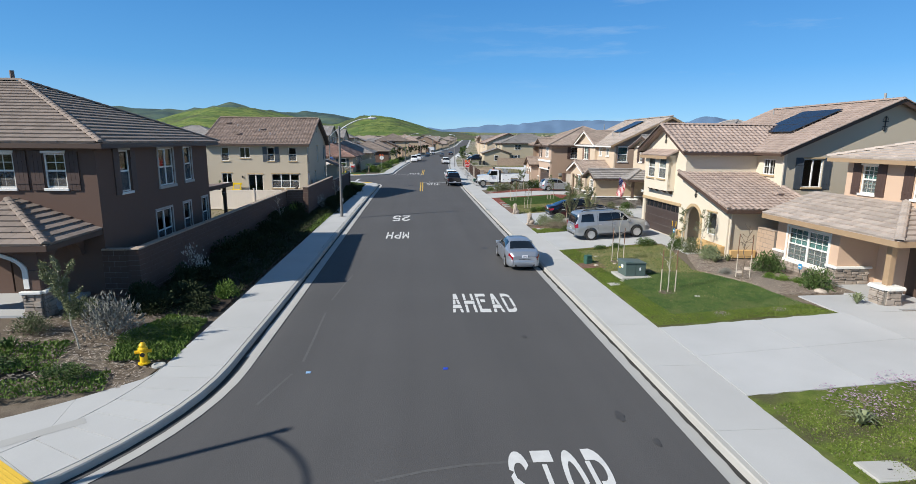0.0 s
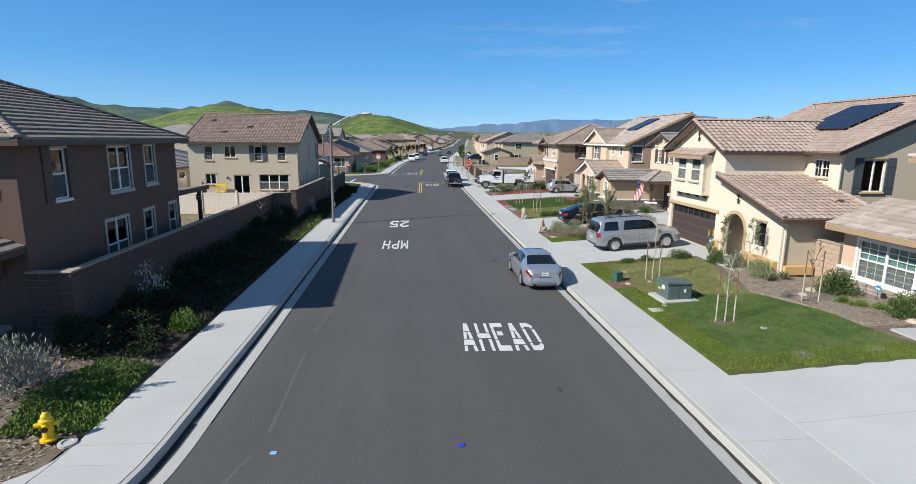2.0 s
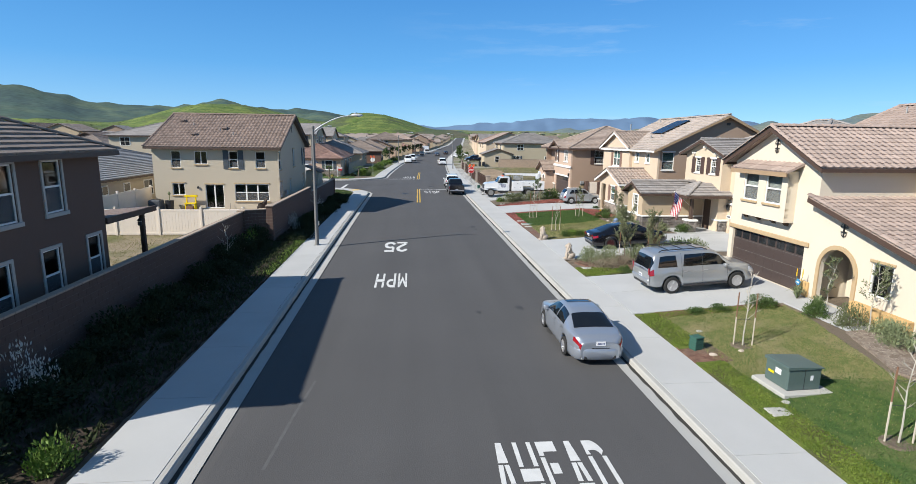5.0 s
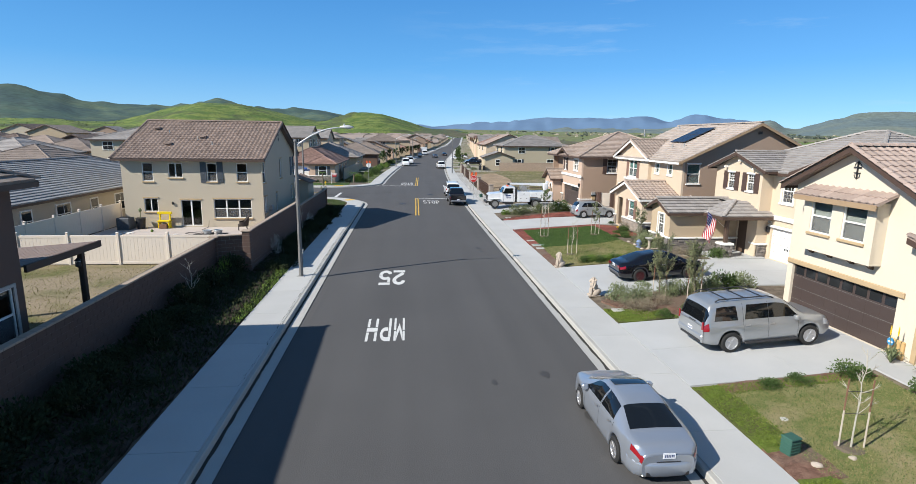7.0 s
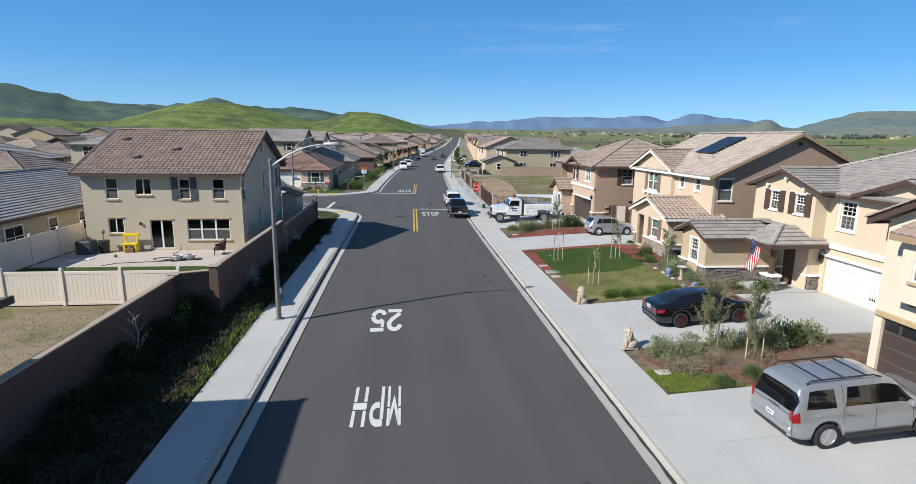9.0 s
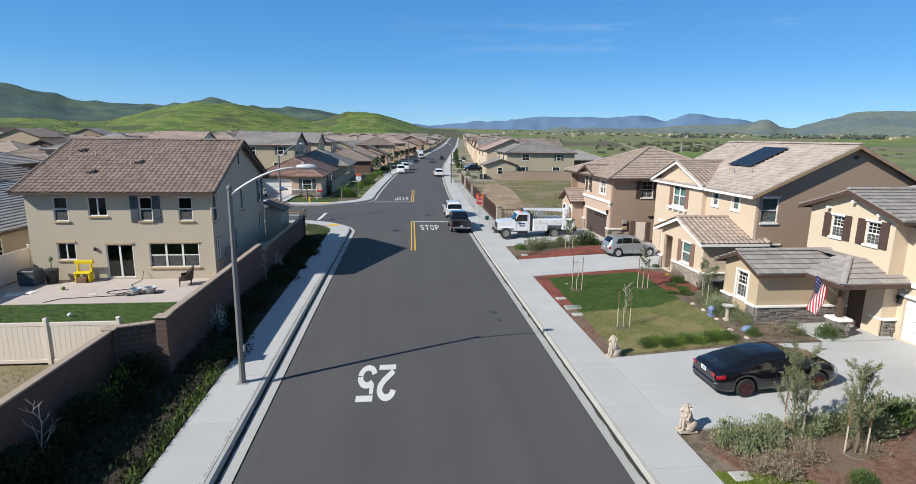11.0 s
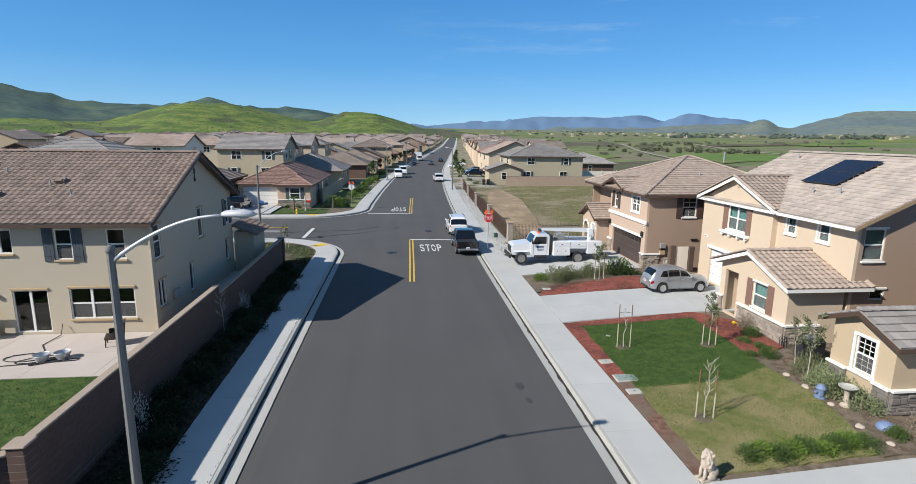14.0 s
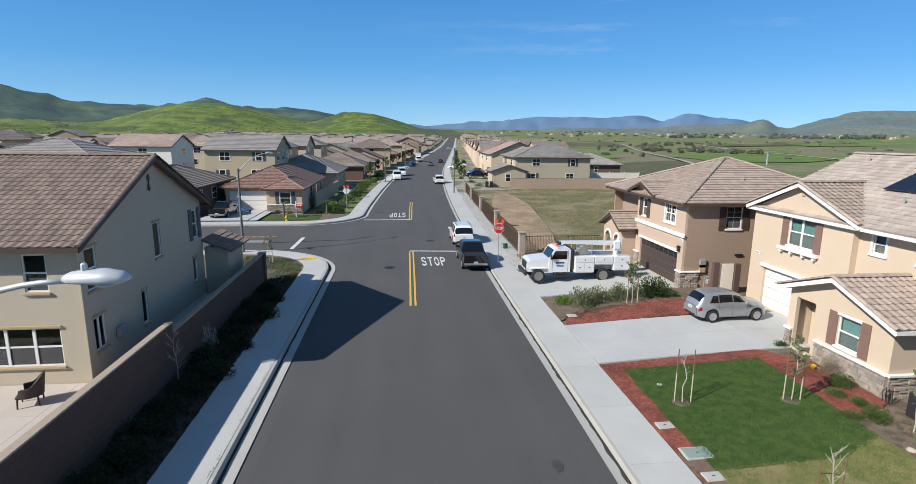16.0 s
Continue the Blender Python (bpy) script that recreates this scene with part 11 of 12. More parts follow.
rosette(14.75, 29.45, 0.5, 0.55, 26, L_SAGE, "aloe with yellow flower spikes beside the garage", True)
rosette(14.7, 28.3, 0.55, 0.5, 24, L_SAGE, "spiky aloe beside the walk")
rosette(14.2, 24.0, 0.6, 0.45, 26, L_SAGE, "strappy grey-green plant in wood chips")
rosette(14.9, 24.1, 0.5, 0.4, 22, L_OLIVE, "strappy green plant in wood chips")
rosette(15.7, 17.3, 0.45, 0.45, 22, L_SAGE, "spiky grey-green plant beside the pillar")
rosette(9.5, 9.9, 0.5, 0.35, 26, L_SAGE, "grass-like rosette in ground cover")
rosette(-10.9, 18.3, 0.45, 0.55, 24, L_GREEN, "strappy green plant near the porch", z=0.3)
rosette(-11.3, 14.9, 0.5, 0.5, 24, L_GREEN, "strappy green plant in the corner garden", z=0.3)
rosette(15.9, 54.8, 0.25, 0.2, 14, L_YELLOW, "small yellow-flowering plant in red mulch")


# ---- small things ----
HYD = mat("hydrant_yellow", (0.78, 0.50, 0.01), 0.45, var=0.06)
UTIL_GREEN = mat("utility_green", (0.085, 0.125, 0.115), 0.5, var=0.05)
BOX_GREEN = mat("box_green", (0.03, 0.10, 0.075), 0.6)
STATUE = mat("weathered_statue", (0.46, 0.39, 0.32), 0.95, var=0.3, scale=9, fine=40, bump=0.6)
BLUE_PAINT = mat("garden_blue", (0.16, 0.22, 0.36), 0.6, var=0.1)
YELLOW_PAINT = mat("yellow_plastic", (0.75, 0.55, 0.0), 0.5)
RESIN = mat("brown_resin", (0.045, 0.032, 0.026), 0.6, var=0.1)
GALV = mat("galvanised_tub", (0.45, 0.48, 0.50), 0.4, metal=0.5)
VAULT = mat("vault_lid", (0.44, 0.43, 0.40), 0.9, var=0.08, fine=60, bump=0.3)
VAULT_GREEN = mat("green_lid", (0.24, 0.31, 0.28), 0.8, var=0.08)


def hydrant(x, y, z):
    t = thing("fire_hydrant", "yellow fire hydrant with dark cap on bare soil", "fire hydrant", (x, y, z), 20)
    t.scale = (0.78, 0.78, 0.78)
    Shape().turned([(0.19, 0), (0.19, 0.05), (0.125, 0.07), (0.115, 0.5), (0.16, 0.52), (0.16, 0.57), (0.12, 0.60), (0.115, 0.68), (0.07, 0.76), (0.02, 0.79)], (0, 0, 0), 16).make("barrel", HYD, t, smooth=False)
    Shape().tube([(-0.26, 0, 0.44), (0.26, 0, 0.44)], 0.06, 10).make("side_outlet", HYD, t)
    Shape().tube([(0, -0.24, 0.40), (0, 0, 0.40)], 0.085, 12).make("front_outlet", HYD, t)
    Shape().tube([(0, -0.26, 0.40), (0, -0.24, 0.40)], 0.075, 10).make("outlet_cap", IRON, t)
    Shape().box(-0.03, 0.03, -0.03, 0.03, 0.78, 0.83, 0.01).make("operating_nut", IRON, t)
    for k in range(6):
        a = k * math.pi / 3
        Shape().box(0.15 * math.cos(a) - 0.015, 0.15 * math.cos(a) + 0.015, 0.15 * math.sin(a) - 0.015, 0.15 * math.sin(a) + 0.015, 0.05, 0.075).make("bolt", HYD, t)


hydrant(-7.42, 14.25, 0.17)
m = Shape().turned([(0.17, 0.0), (0.17, 0.05), (0.11, 0.055), (0.10, 0.03), (0.001, 0.03)], (-6.98, 14.1, 0.15), 18).make("valve_cover", VAULT)
tagged(m, "round pale concrete valve cover beside the hydrant", "valve cover")
hydrant(-12.6, 96.25, 0.17)

# transformer on its pad
t = thing("transformer_box", "grey-green electrical transformer box on a concrete pad", "transformer", (9.62, 22.8, lot_z(9.6) - 0.01), 3)
t.scale = (0.82, 0.82, 0.82)
Shape().box(-0.85, 0.85, -0.75, 0.75, -0.1, 0.10, 0.02).make("concrete_pad", VAULT, t)
Shape().box(-0.58, 0.58, -0.5, 0.5, 0.10, 0.80, 0.03).make("cabinet", UTIL_GREEN, t)
Shape().prism([(-0.62, 0.80), (0.62, 0.80), (0.60, 0.84), (-0.56, 0.90), (-0.62, 0.88)], "y", -0.54, 0.54).make("lid", UTIL_GREEN, t)
Shape().box(-0.006, 0.006, -0.504, -0.5, 0.12, 0.78).make("door_seam", IRON, t)
Shape().box(-0.585, -0.581, -0.2, 0.05, 0.5, 0.68).make("label", PLATE, t)
Shape().box(0.2, 0.3, -0.506, -0.501, 0.42, 0.58).make("label", PLATE, t)
Shape().box(-0.585, -0.582, 0.1, 0.35, 0.42, 0.5).make("warning_strip", YELLOW_PAINT, t)


def green_box(x, y, label, z=None):
    t = thing("utility_pedestal", label, "utility box", (x, y, (lot_z(x) if z is None else z)), 15)
    t.scale = (0.82, 0.82, 0.82)
    Shape().box(-0.2, 0.2, -0.17, 0.17, -0.05, 0.46, 0.03).make("body", BOX_GREEN, t)
    for k in range(4):
        Shape().box(-0.21, 0.21, -0.18, 0.18, 0.08 + k * 0.09, 0.115 + k * 0.09, 0.01).make("rib", BOX_GREEN, t)
    Shape().box(-0.22, 0.22, -0.19, 0.19, 0.46, 0.53, 0.03).make("lid", BOX_GREEN, t)


green_box(8.5, 25.55, "small dark green utility pedestal in red mulch")
green_box(8.6, 80.3, "small dark green utility pedestal on gravel", 0.17)


def lid(x, y, w, d, material, label, z=None, turn=0):
    t = thing("utility_vault", label, "vault lid", (x, y, (lot_z(x) if z is None else z) + 0.015), turn)
    Shape().box(-w / 2, w / 2, -d / 2, d / 2, -0.06, 0.02, 0.012).make("frame", VAULT, t)
    Shape().box(-w / 2 + 0.05, w / 2 - 0.05, -d / 2 + 0.05, d / 2 - 0.05, 0.02, 0.028, 0.004).make("cover", material, t)
    Shape().box(-0.04, 0.04, -0.02, 0.02, 0.028, 0.034).make("lifting_hole", IRON, t)


lid(8.75, 8.35, 0.95, 0.6, VAULT, "pale rectangular utility vault lid in ground cover")
lid(8.35, 51.9, 0.55, 0.4, VAULT, "pale meter box lid in red mulch")
lid(8.55, 50.3, 0.9, 0.6, VAULT_GREEN, "grey-green vault lid beside the pavement")
lid(8.4, 49.2, 0.55, 0.4, VAULT, "pale meter box lid in bare soil")
lid(8.55, 36.1, 0.55, 0.4, VAULT, "pale meter box lid in the bed")
lid(8.45, 21.6, 0.55, 0.4, VAULT, "pale meter box lid in ground cover")
lid(8.75, 62.75, 0.5, 0.4, VAULT, "pale meter box lid in red mulch")
for x, y in ((9.35, 26.9), (9.5, 54.6), (8.9, 22.0), (10.8, 19.2)):
    m = Shape().turned([(0.10, 0.0), (0.10, 0.03), (0.07, 0.035), (0.001, 0.03)], (x, y, lot_z(x)), 14).make("sprinkler_cover", VAULT)
    tagged(m, "small round sprinkler cover in the lawn", "sprinkler cover", "sprinkler covers")
for x, y, r in ((8.75, 25.0, 0.12), (9.7, 25.1, 0.09), (14.5, 48.3, 0.14), (14.4, 47.0, 0.12), (14.2, 45.6, 0.14), (14.3, 44.6, 0.12), (14.9, 22.5, 0.2), (15.5, 18.8, 0.22), (14.5, 49.3, 0.14), (14.2, 22.0, 0.16)):
    bm = bmesh.new()
    bmesh.ops.create_icosphere(bm, subdivisions=2, radius=r)
    for v in bm.verts:
        v.co *= 1 + 0.25 * noise.noise(v.co * 9 + Vector((x, y, 0)))
        v.co.z *= 0.5
        v.co += Vector((x, y, lot_z(x) + 0.02))
    tagged(part("garden_stone", bm, STATUE, None), "rounded pale garden stone in a bed", "stone", "garden stones")


def lion(x, y, z, turn, label):
    """A seated lion statue: haunches, chest with a shaggy mane, head and forelegs in one mesh."""
    bm = bmesh.new()

    def ball(c, r, s=(1, 1, 1), shag=0.0, sub=3):
        g = bmesh.ops.create_icosphere(bm, subdivisions=sub, radius=r)
        for v in g["verts"]:
            d = v.co.copy()
            v.co *= 1 + shag * noise.noise(d * 22) + 0.04 * noise.noise(d * 6)
            v.co = Vector((v.co.x * s[0], v.co.y * s[1], v.co.z * s[2])) + Vector(c)
    ball((-0.15, 0, 0.19), 0.18, (1.15, 0.85, 0.95), 0.06)
    ball((-0.04, 0, 0.36), 0.15, (0.95, 0.85, 1.5), 0.12)
    ball((0.03, 0, 0.50), 0.18, (0.85, 0.95, 1.35), 0.38)
    ball((0.03, 0, 0.70), 0.15, (0.95, 1.0, 1.0), 0.40)
    ball((0.14, 0, 0.70), 0.085, (1.15, 0.85, 0.95), 0.08, 2)
    ball((0.21, 0, 0.67), 0.045, (1.0, 1.1, 0.8), 0, 2)
    for sy in (-0.08, 0.08):
        ball((0.14, sy, 0.20), 0.055, (0.9, 0.9, 3.4), 0.05, 2)
        ball((0.20, sy, 0.04), 0.06, (1.4, 0.9, 0.65), 0, 2)
        ball((-0.05, sy * 1.8, 0.11), 0.10, (1.4, 0.6, 1.0), 0, 2)
        ball((0.0, sy * 1.3, 0.83), 0.035, (0.8, 0.9, 1.0), 0, 2)
    for a in [bmesh.ops.create_cube(bm, size=1)]:
        for v in a["verts"]:
            v.co = Vector((v.co.x * 0.56 - 0.02, v.co.y * 0.34, v.co.z * 0.05))
    ob = part("lion_statue", bm, STATUE, None)
    ob.matrix_world = pose(x, y, z + 0.03, 0, 0, turn)
    tagged(ob, label, "statue", "lion statues")


lion(8.2, 44.05, lot_z(8.2), 190, "weathered pale seated lion statue beside the driveway")
lion(8.25, 38.4, lot_z(8.2), 180, "weathered pale seated lion statue at the driveway's edge")

# garden ornaments at the flag house
t = thing("bird_bath", "grey stone bird bath on a turned pedestal", "bird bath", (14.8, 46.85, lot_z(14.8)))
Shape().turned([(0.17, 0), (0.17, 0.06), (0.09, 0.12), (0.075, 0.45), (0.12, 0.58), (0.10, 0.62)], (0, 0, 0), 14).make("pedestal", STATUE, t)
Shape().turned([(0.08, 0.60), (0.26, 0.68), (0.29, 0.73), (0.26, 0.73), (0.18, 0.68), (0.001, 0.67)], (0, 0, 0), 18).make("bowl", VAULT, t)
t = thing("garden_ornament", "blue painted hydrant-shaped garden ornament", "ornament", (14.4, 47.5, lot_z(14.4)))
Shape().turned([(0.18, 0), (0.18, 0.06), (0.12, 0.09), (0.12, 0.32), (0.17, 0.34), (0.17, 0.38), (0.10, 0.48), (0.03, 0.52)], (0, 0, 0), 12).make("barrel", BLUE_PAINT, t)
Shape().tube([(-0.2, 0, 0.24), (0.2, 0, 0.24)], 0.055, 8).make("outlet", BLUE_PAINT, t)
bm = bmesh.new()
bmesh.ops.create_uvsphere(bm, u_segments=18, v_segments=10, radius=0.26)
for v in bm.verts:
    v.co = Vector((v.co.x * 1.1, v.co.y, max(v.co.z, -0.06) * 0.8)) + Vector((14.9, 45.4, lot_z(14.9) + 0.04))
tagged(part("garden_dome", bm, BLUE_PAINT, None, smooth=True), "blue-grey dome ornament in the garden bed", "ornament")

# flag on the porch post
t = thing("flag", "striped red, white and blue flag on a slanted pole", "flag", (17.27, 44.8, 3.26))
Shape().tube([(1.15, 0.05, -0.92), (-0.05, 0, 0.03)], 0.014, 8).make("pole", WHITE, t)
FR, FW, FB = mat("flag_red", (0.50, 0.02, 0.035), 0.8), mat("flag_white", (0.75, 0.74, 0.72), 0.8), mat("flag_blue", (0.02, 0.035, 0.16), 0.8)
U, W_ = Vector((0.60, 0.0, -0.49)), Vector((-0.19, -0.05, -1.50))


def cloth(u0, u1, w0, w1, off, material, nm):
    s = Shape()
    n = 10
    for i in range(n + 1):
        for u in (u0, u1):
            w = w0 + (w1 - w0) * i / n
            p = U * u * (1 - 0.15 * w) + W_ * w + Vector((0.02, -0.06, 0)) * math.sin(u * 6 + w * 5) * (0.3 + w) + Vector((0.3, -0.95, 0)).normalized() * off
            s.v.append(tuple(p))
    s.f = [(2 * i, 2 * i + 1, 2 * i + 3, 2 * i + 2) for i in range(n)]
    s.make(nm, material, t)


for k in range(13):
    cloth(k / 13, (k + 1) / 13, 0, 1, 0.0, FR if k % 2 == 0 else FW, "stripe")
for off in (0.008, -0.008):
    for k in range(7):
        cloth(k / 13, (k + 1) / 13, 0, 0.42, off, FB, "canton")
for i in range(5):
    for j in range(4):
        cloth((i + 0.35) / 9.5, (i + 0.65) / 9.5, 0.05 + j * 0.095, 0.085 + j * 0.095, 0.014, FW, "star")

# house numbers as plain bars, lamps beside garages, small blue yard signs
for x, y, z in ((15.29, 29.35 + 6.0, 2.95), (20.79, 44.15, 2.75), (19.19, 63.3, 3.4), (16.59, 66.65, 3.45)):
    t = thing("number_plaque", "small pale plaque with plain dark bars on a house", "plaque", (x, y, z))
    tagged(t, group="house plaques")
    Shape().box(-0.02, 0.0, -0.17, 0.17, -0.08, 0.08, 0.006).make("plate", WHITE, t)
    for k in range(3):
        Shape().box(-0.024, -0.02, -0.11 + k * 0.09, -0.06 + k * 0.09, -0.045, 0.045).make("bar", IRON, t)
for x, y, z in ((16.35, 21.15, 0.45), (14.95, 29.75, 0.58)):
    t = thing("yard_sign", "small blue and white yard sign on a stake", "yard sign", (x, y, z))
    Shape().tube([(0, 0, 0), (0, 0, 0.5)], 0.012, 6).make("stake", IRON, t)
    pts = [(0.13 * math.cos(radians(22.5 + 45 * k)), 0.58 + 0.13 * math.sin(radians(22.5 + 45 * k))) for k in range(8)]
    Shape().prism(pts, "x", -0.01, 0.01).make("plate", mat("sign_cyan", (0.03, 0.25, 0.50), 0.5), t)
    Shape().box(-0.014, 0.014, -0.08, 0.08, 0.55, 0.60).make("bar", WHITE, t)
for x, y, z in ((16.5, 66.75, 2.9), (16.5, 72.6, 2.9), (20.7, 44.15, 2.3)):
    t = thing("wall_lantern", "dark wall lantern beside a garage", "lantern", (x, y, z))
    Shape().box(-0.09, 0.09, -0.07, 0.07, -0.15, 0.12, 0.02).make("cage", IRON, t)
    Shape().prism([(-0.11, 0.12), (0.11, 0.12), (0.0, 0.2)], "y", -0.1, 0.1).make("cap", IRON, t)
# garden gate and stub walls beside the mocha house
t = thing("garden_gate", "pale tan vinyl gate between block stubs", "gate", (19.0, 65.2, 0.55))
Shape().box(-0.75, 0.15, -0.04, 0.04, 0.08, 1.75, 0.01).make("leaf", VINYL, t)
Shape().box(-1.15, -0.78, -0.12, 0.12, 0, 1.85, 0.02).make("stub", BLOCK_SHADED, t)
Shape().box(0.18, 0.55, -0.12, 0.12, 0, 1.75, 0.02).make("stub", BLOCK_SHADED, t)
t = thing("gas_meter", "grey gas meter with pipes beside a wall", "gas meter", (18.1, 65.9, 0.58))
Shape().box(-0.14, 0.14, -0.12, 0.12, 0.3, 0.62, 0.05).make("meter", STEEL, t)
Shape().tube([(-0.2, 0.1, 0), (-0.2, 0.1, 0.7), (0, 0.05, 0.75), (0.25, 0.1, 0.7), (0.25, 0.1, 0)], 0.03, 7).make("pipe", STEEL, t)
t = thing("bicycle_rack", "small dark iron garden rack against the wainscot", "garden rack", (16.35, 51.9, 0.58))
for k in range(3):
    Shape().tube([(0, k * 0.12, 0), (-0.1, k * 0.12, 0.35), (0.05, k * 0.12, 0.5), (0.1, k * 0.12, 0)], 0.015, 6).make("hoop", IRON, t)
t = thing("air_conditioner", "dark grey air conditioning unit behind shrubs", "air conditioner", (16.6, 50.8, 0.58))
Shape().box(-0.4, 0.4, -0.4, 0.4, 0, 0.85, 0.04).make("case", PLASTIC, t)
Shape().turned([(0.33, 0), (0.33, 0.03), (0.001, 0.035)], (0, 0, 0.85), 16).make("fan_grille", STEEL, t)

# ---- the patio behind the greige house ----
PZ = 0.62


def wicker_chair(x, y, turn):
    """A dark woven armchair: a seat on four legs inside a curved back that runs down into the arms."""
    t = thing("garden_chair", "dark brown woven armchair with a high curved back", "chair", (x, y, PZ), turn)
    for sx in (-0.27, 0.27):
        for sy in (-0.28, 0.26):
            Shape().tube([(sx * 1.08, sy * 1.08, 0), (sx, sy, 0.32)], [0.022, 0.03], 6).make("leg", RESIN, t)
    Shape().box(-0.31, 0.31, -0.34, 0.30, 0.30, 0.42, 0.04).make("seat", RESIN, t)
    s, n = Shape(), 18
    for ring, off in ((0, 0.0), (1, 0.035)):
        for r in range(6):
            for k in range(n + 1):
                a = radians(-35 + 250 * k / n)
                high = 0.62 + 0.45 * max(0.0, math.sin(a)) ** 1.5
                z = 0.32 + (high - 0.32) * r / 5
                rad = 0.33 + off + 0.09 * (r / 5) * max(0.0, math.sin(a))
                s.v.append((rad * math.cos(a), rad * math.sin(a) * 1.05, z))
    m = n + 1
    for ring in (0, 1):
        for r in range(5):
            for k in range(n):
                i = ring * 6 * m + r * m + k
                s.f.append((i, i + 1, i + m + 1, i + m) if ring == 0 else (i, i + m, i + m + 1, i + 1))
    for k in range(n):
        i = 5 * m + k
        s.f.append((i, i + 1, i + 6 * m + 1, i + 6 * m))
    for e in (0, n):
        for r in range(5):
            i = r * m + e
            s.f.append((i, i + m, i + 7 * m, i + 6 * m))
    s.make("backrest", RESIN, t)


wicker_chair(-12.3, 54.35, -70)
for x, y in ((-14.2, 52.75), (-13.55, 52.95)):
    t = tagged(thing("wash_tub", "round galvanised metal tub on the patio", "tub", (x, y, PZ)), group="metal tubs")
    Shape().turned([(0.20, 0.0), (0.28, 0.26), (0.30, 0.27), (0.29, 0.29), (0.27, 0.27), (0.19, 0.03), (0.001, 0.03)], (0, 0, 0), 18).make("bowl", GALV, t)
    for sg in (1, -1):
        Shape().tube([(sg * 0.28, -0.07, 0.24), (sg * 0.34, 0, 0.26), (sg * 0.28, 0.07, 0.24)], 0.012, 5).make("handle", GALV, t)
t = thing("toy_bench", "bright yellow plastic toy workbench against the wall", "toy bench", (-18.1, 55.3, PZ))
for sx in (-0.35, 0.35):
    Shape().box(sx - 0.05, sx + 0.05, -0.2, 0.2, 0, 0.55, 0.02).make("leg", YELLOW_PAINT, t)
    Shape().box(sx - 0.05, sx + 0.05, 0.1, 0.2, 0.55, 1.15, 0.02).make("upright", YELLOW_PAINT, t)
Shape().box(-0.45, 0.45, -0.25, 0.22, 0.5, 0.58, 0.02).make("worktop", YELLOW_PAINT, t)
Shape().box(-0.5, 0.5, 0.08, 0.22, 1.02, 1.2, 0.02).make("shelf", YELLOW_PAINT, t)
Shape().box(-0.3, 0.25, -0.3, 0.0, 0.0, 0.3, 0.03).make("bin", STAKE, t)
t = thing("air_conditioner", "dark grey air conditioning unit on the patio", "air conditioner", (-20.6, 54.9, PZ))
Shape().box(-0.45, 0.45, -0.42, 0.42, 0, 0.85, 0.05).make("case", mat("ac_grey", (0.10, 0.11, 0.12), 0.6), t)
Shape().turned([(0.36, 0), (0.36, 0.03), (0.001, 0.04)], (0, 0, 0.85), 18).make("fan_grille", IRON, t)
for k in range(10):
    Shape().box(-0.44, 0.44, -0.425, -0.42, 0.1 + k * 0.07, 0.12 + k * 0.07).make("louvre", IRON, t)
t = thing("plant_pot", "large dark pot with a grey plant beside the unit", "pot", (-19.7, 55.2, PZ))
Shape().turned([(0.26, 0), (0.33, 0.75), (0.36, 0.78), (0.30, 0.76), (0.001, 0.72)], (0, 0, 0), 14).make("pot", PLASTIC, t)
Shape().tube([(0, 0, 0.7), (0.02, 0, 1.3)], 0.03, 6).make("stem", L_SAGE, t)
Shape().turned([(0.02, 0), (0.12, 0.1), (0.10, 0.22), (0.02, 0.3)], (0.02, 0, 1.2), 8).make("crown", L_SAGE, t)
pts = []
for k in range(60):
    a = k * 0.33
    pts.append((-15.2 + 0.9 * math.cos(a) * (1 - k * 0.006) + 0.03 * k, 53.2 + 0.35 * math.sin(a * 1.1) - 0.012 * k, PZ + 0.02 + 0.01 * (k % 2)))
pts = [(-15.1, 55.7, PZ + 0.5), (-15.1, 55.5, PZ + 0.05), (-15.2, 54.4, PZ + 0.02)] + pts + [(-17.4, 52.0, PZ + 0.02), (-17.9, 51.4, PZ + 0.02)]
h_ = Shape().tube(pts, 0.018, 6).make("garden_hose", IRON)
tagged(h_, "dark garden hose coiled loosely over the patio", "hose")
for x, y, r, c, lab in ((-15.4, 49.2, 0.10, WHITE, "white ball on the back lawn"), (-18.3, 53.7, 0.10, L_BRIGHT, "small green toy on the patio")):
    bm = bmesh.new()
    bmesh.ops.create_icosphere(bm, subdivisions=2, radius=r)
    for v in bm.verts:
        v.co += Vector((x, y, PZ + r - 0.01))
    tagged(part("ball", bm, c, None, smooth=True), lab, "toy")
for x, y, w, d, a in ((-20.2, 52.8, 0.7, 0.5, 20), (-19.7, 53.3, 0.6, 0.45, -15), (-16.3, 52.7, 0.3, 0.2, 30)):
    t = thing("flat_sheet", "flat pale sheet lying on the patio", "sheet", (x, y, PZ), a)
    Shape().box(-w / 2, w / 2, -d / 2, d / 2, 0.0, 0.03, 0.008).make("board", WHITE, t)

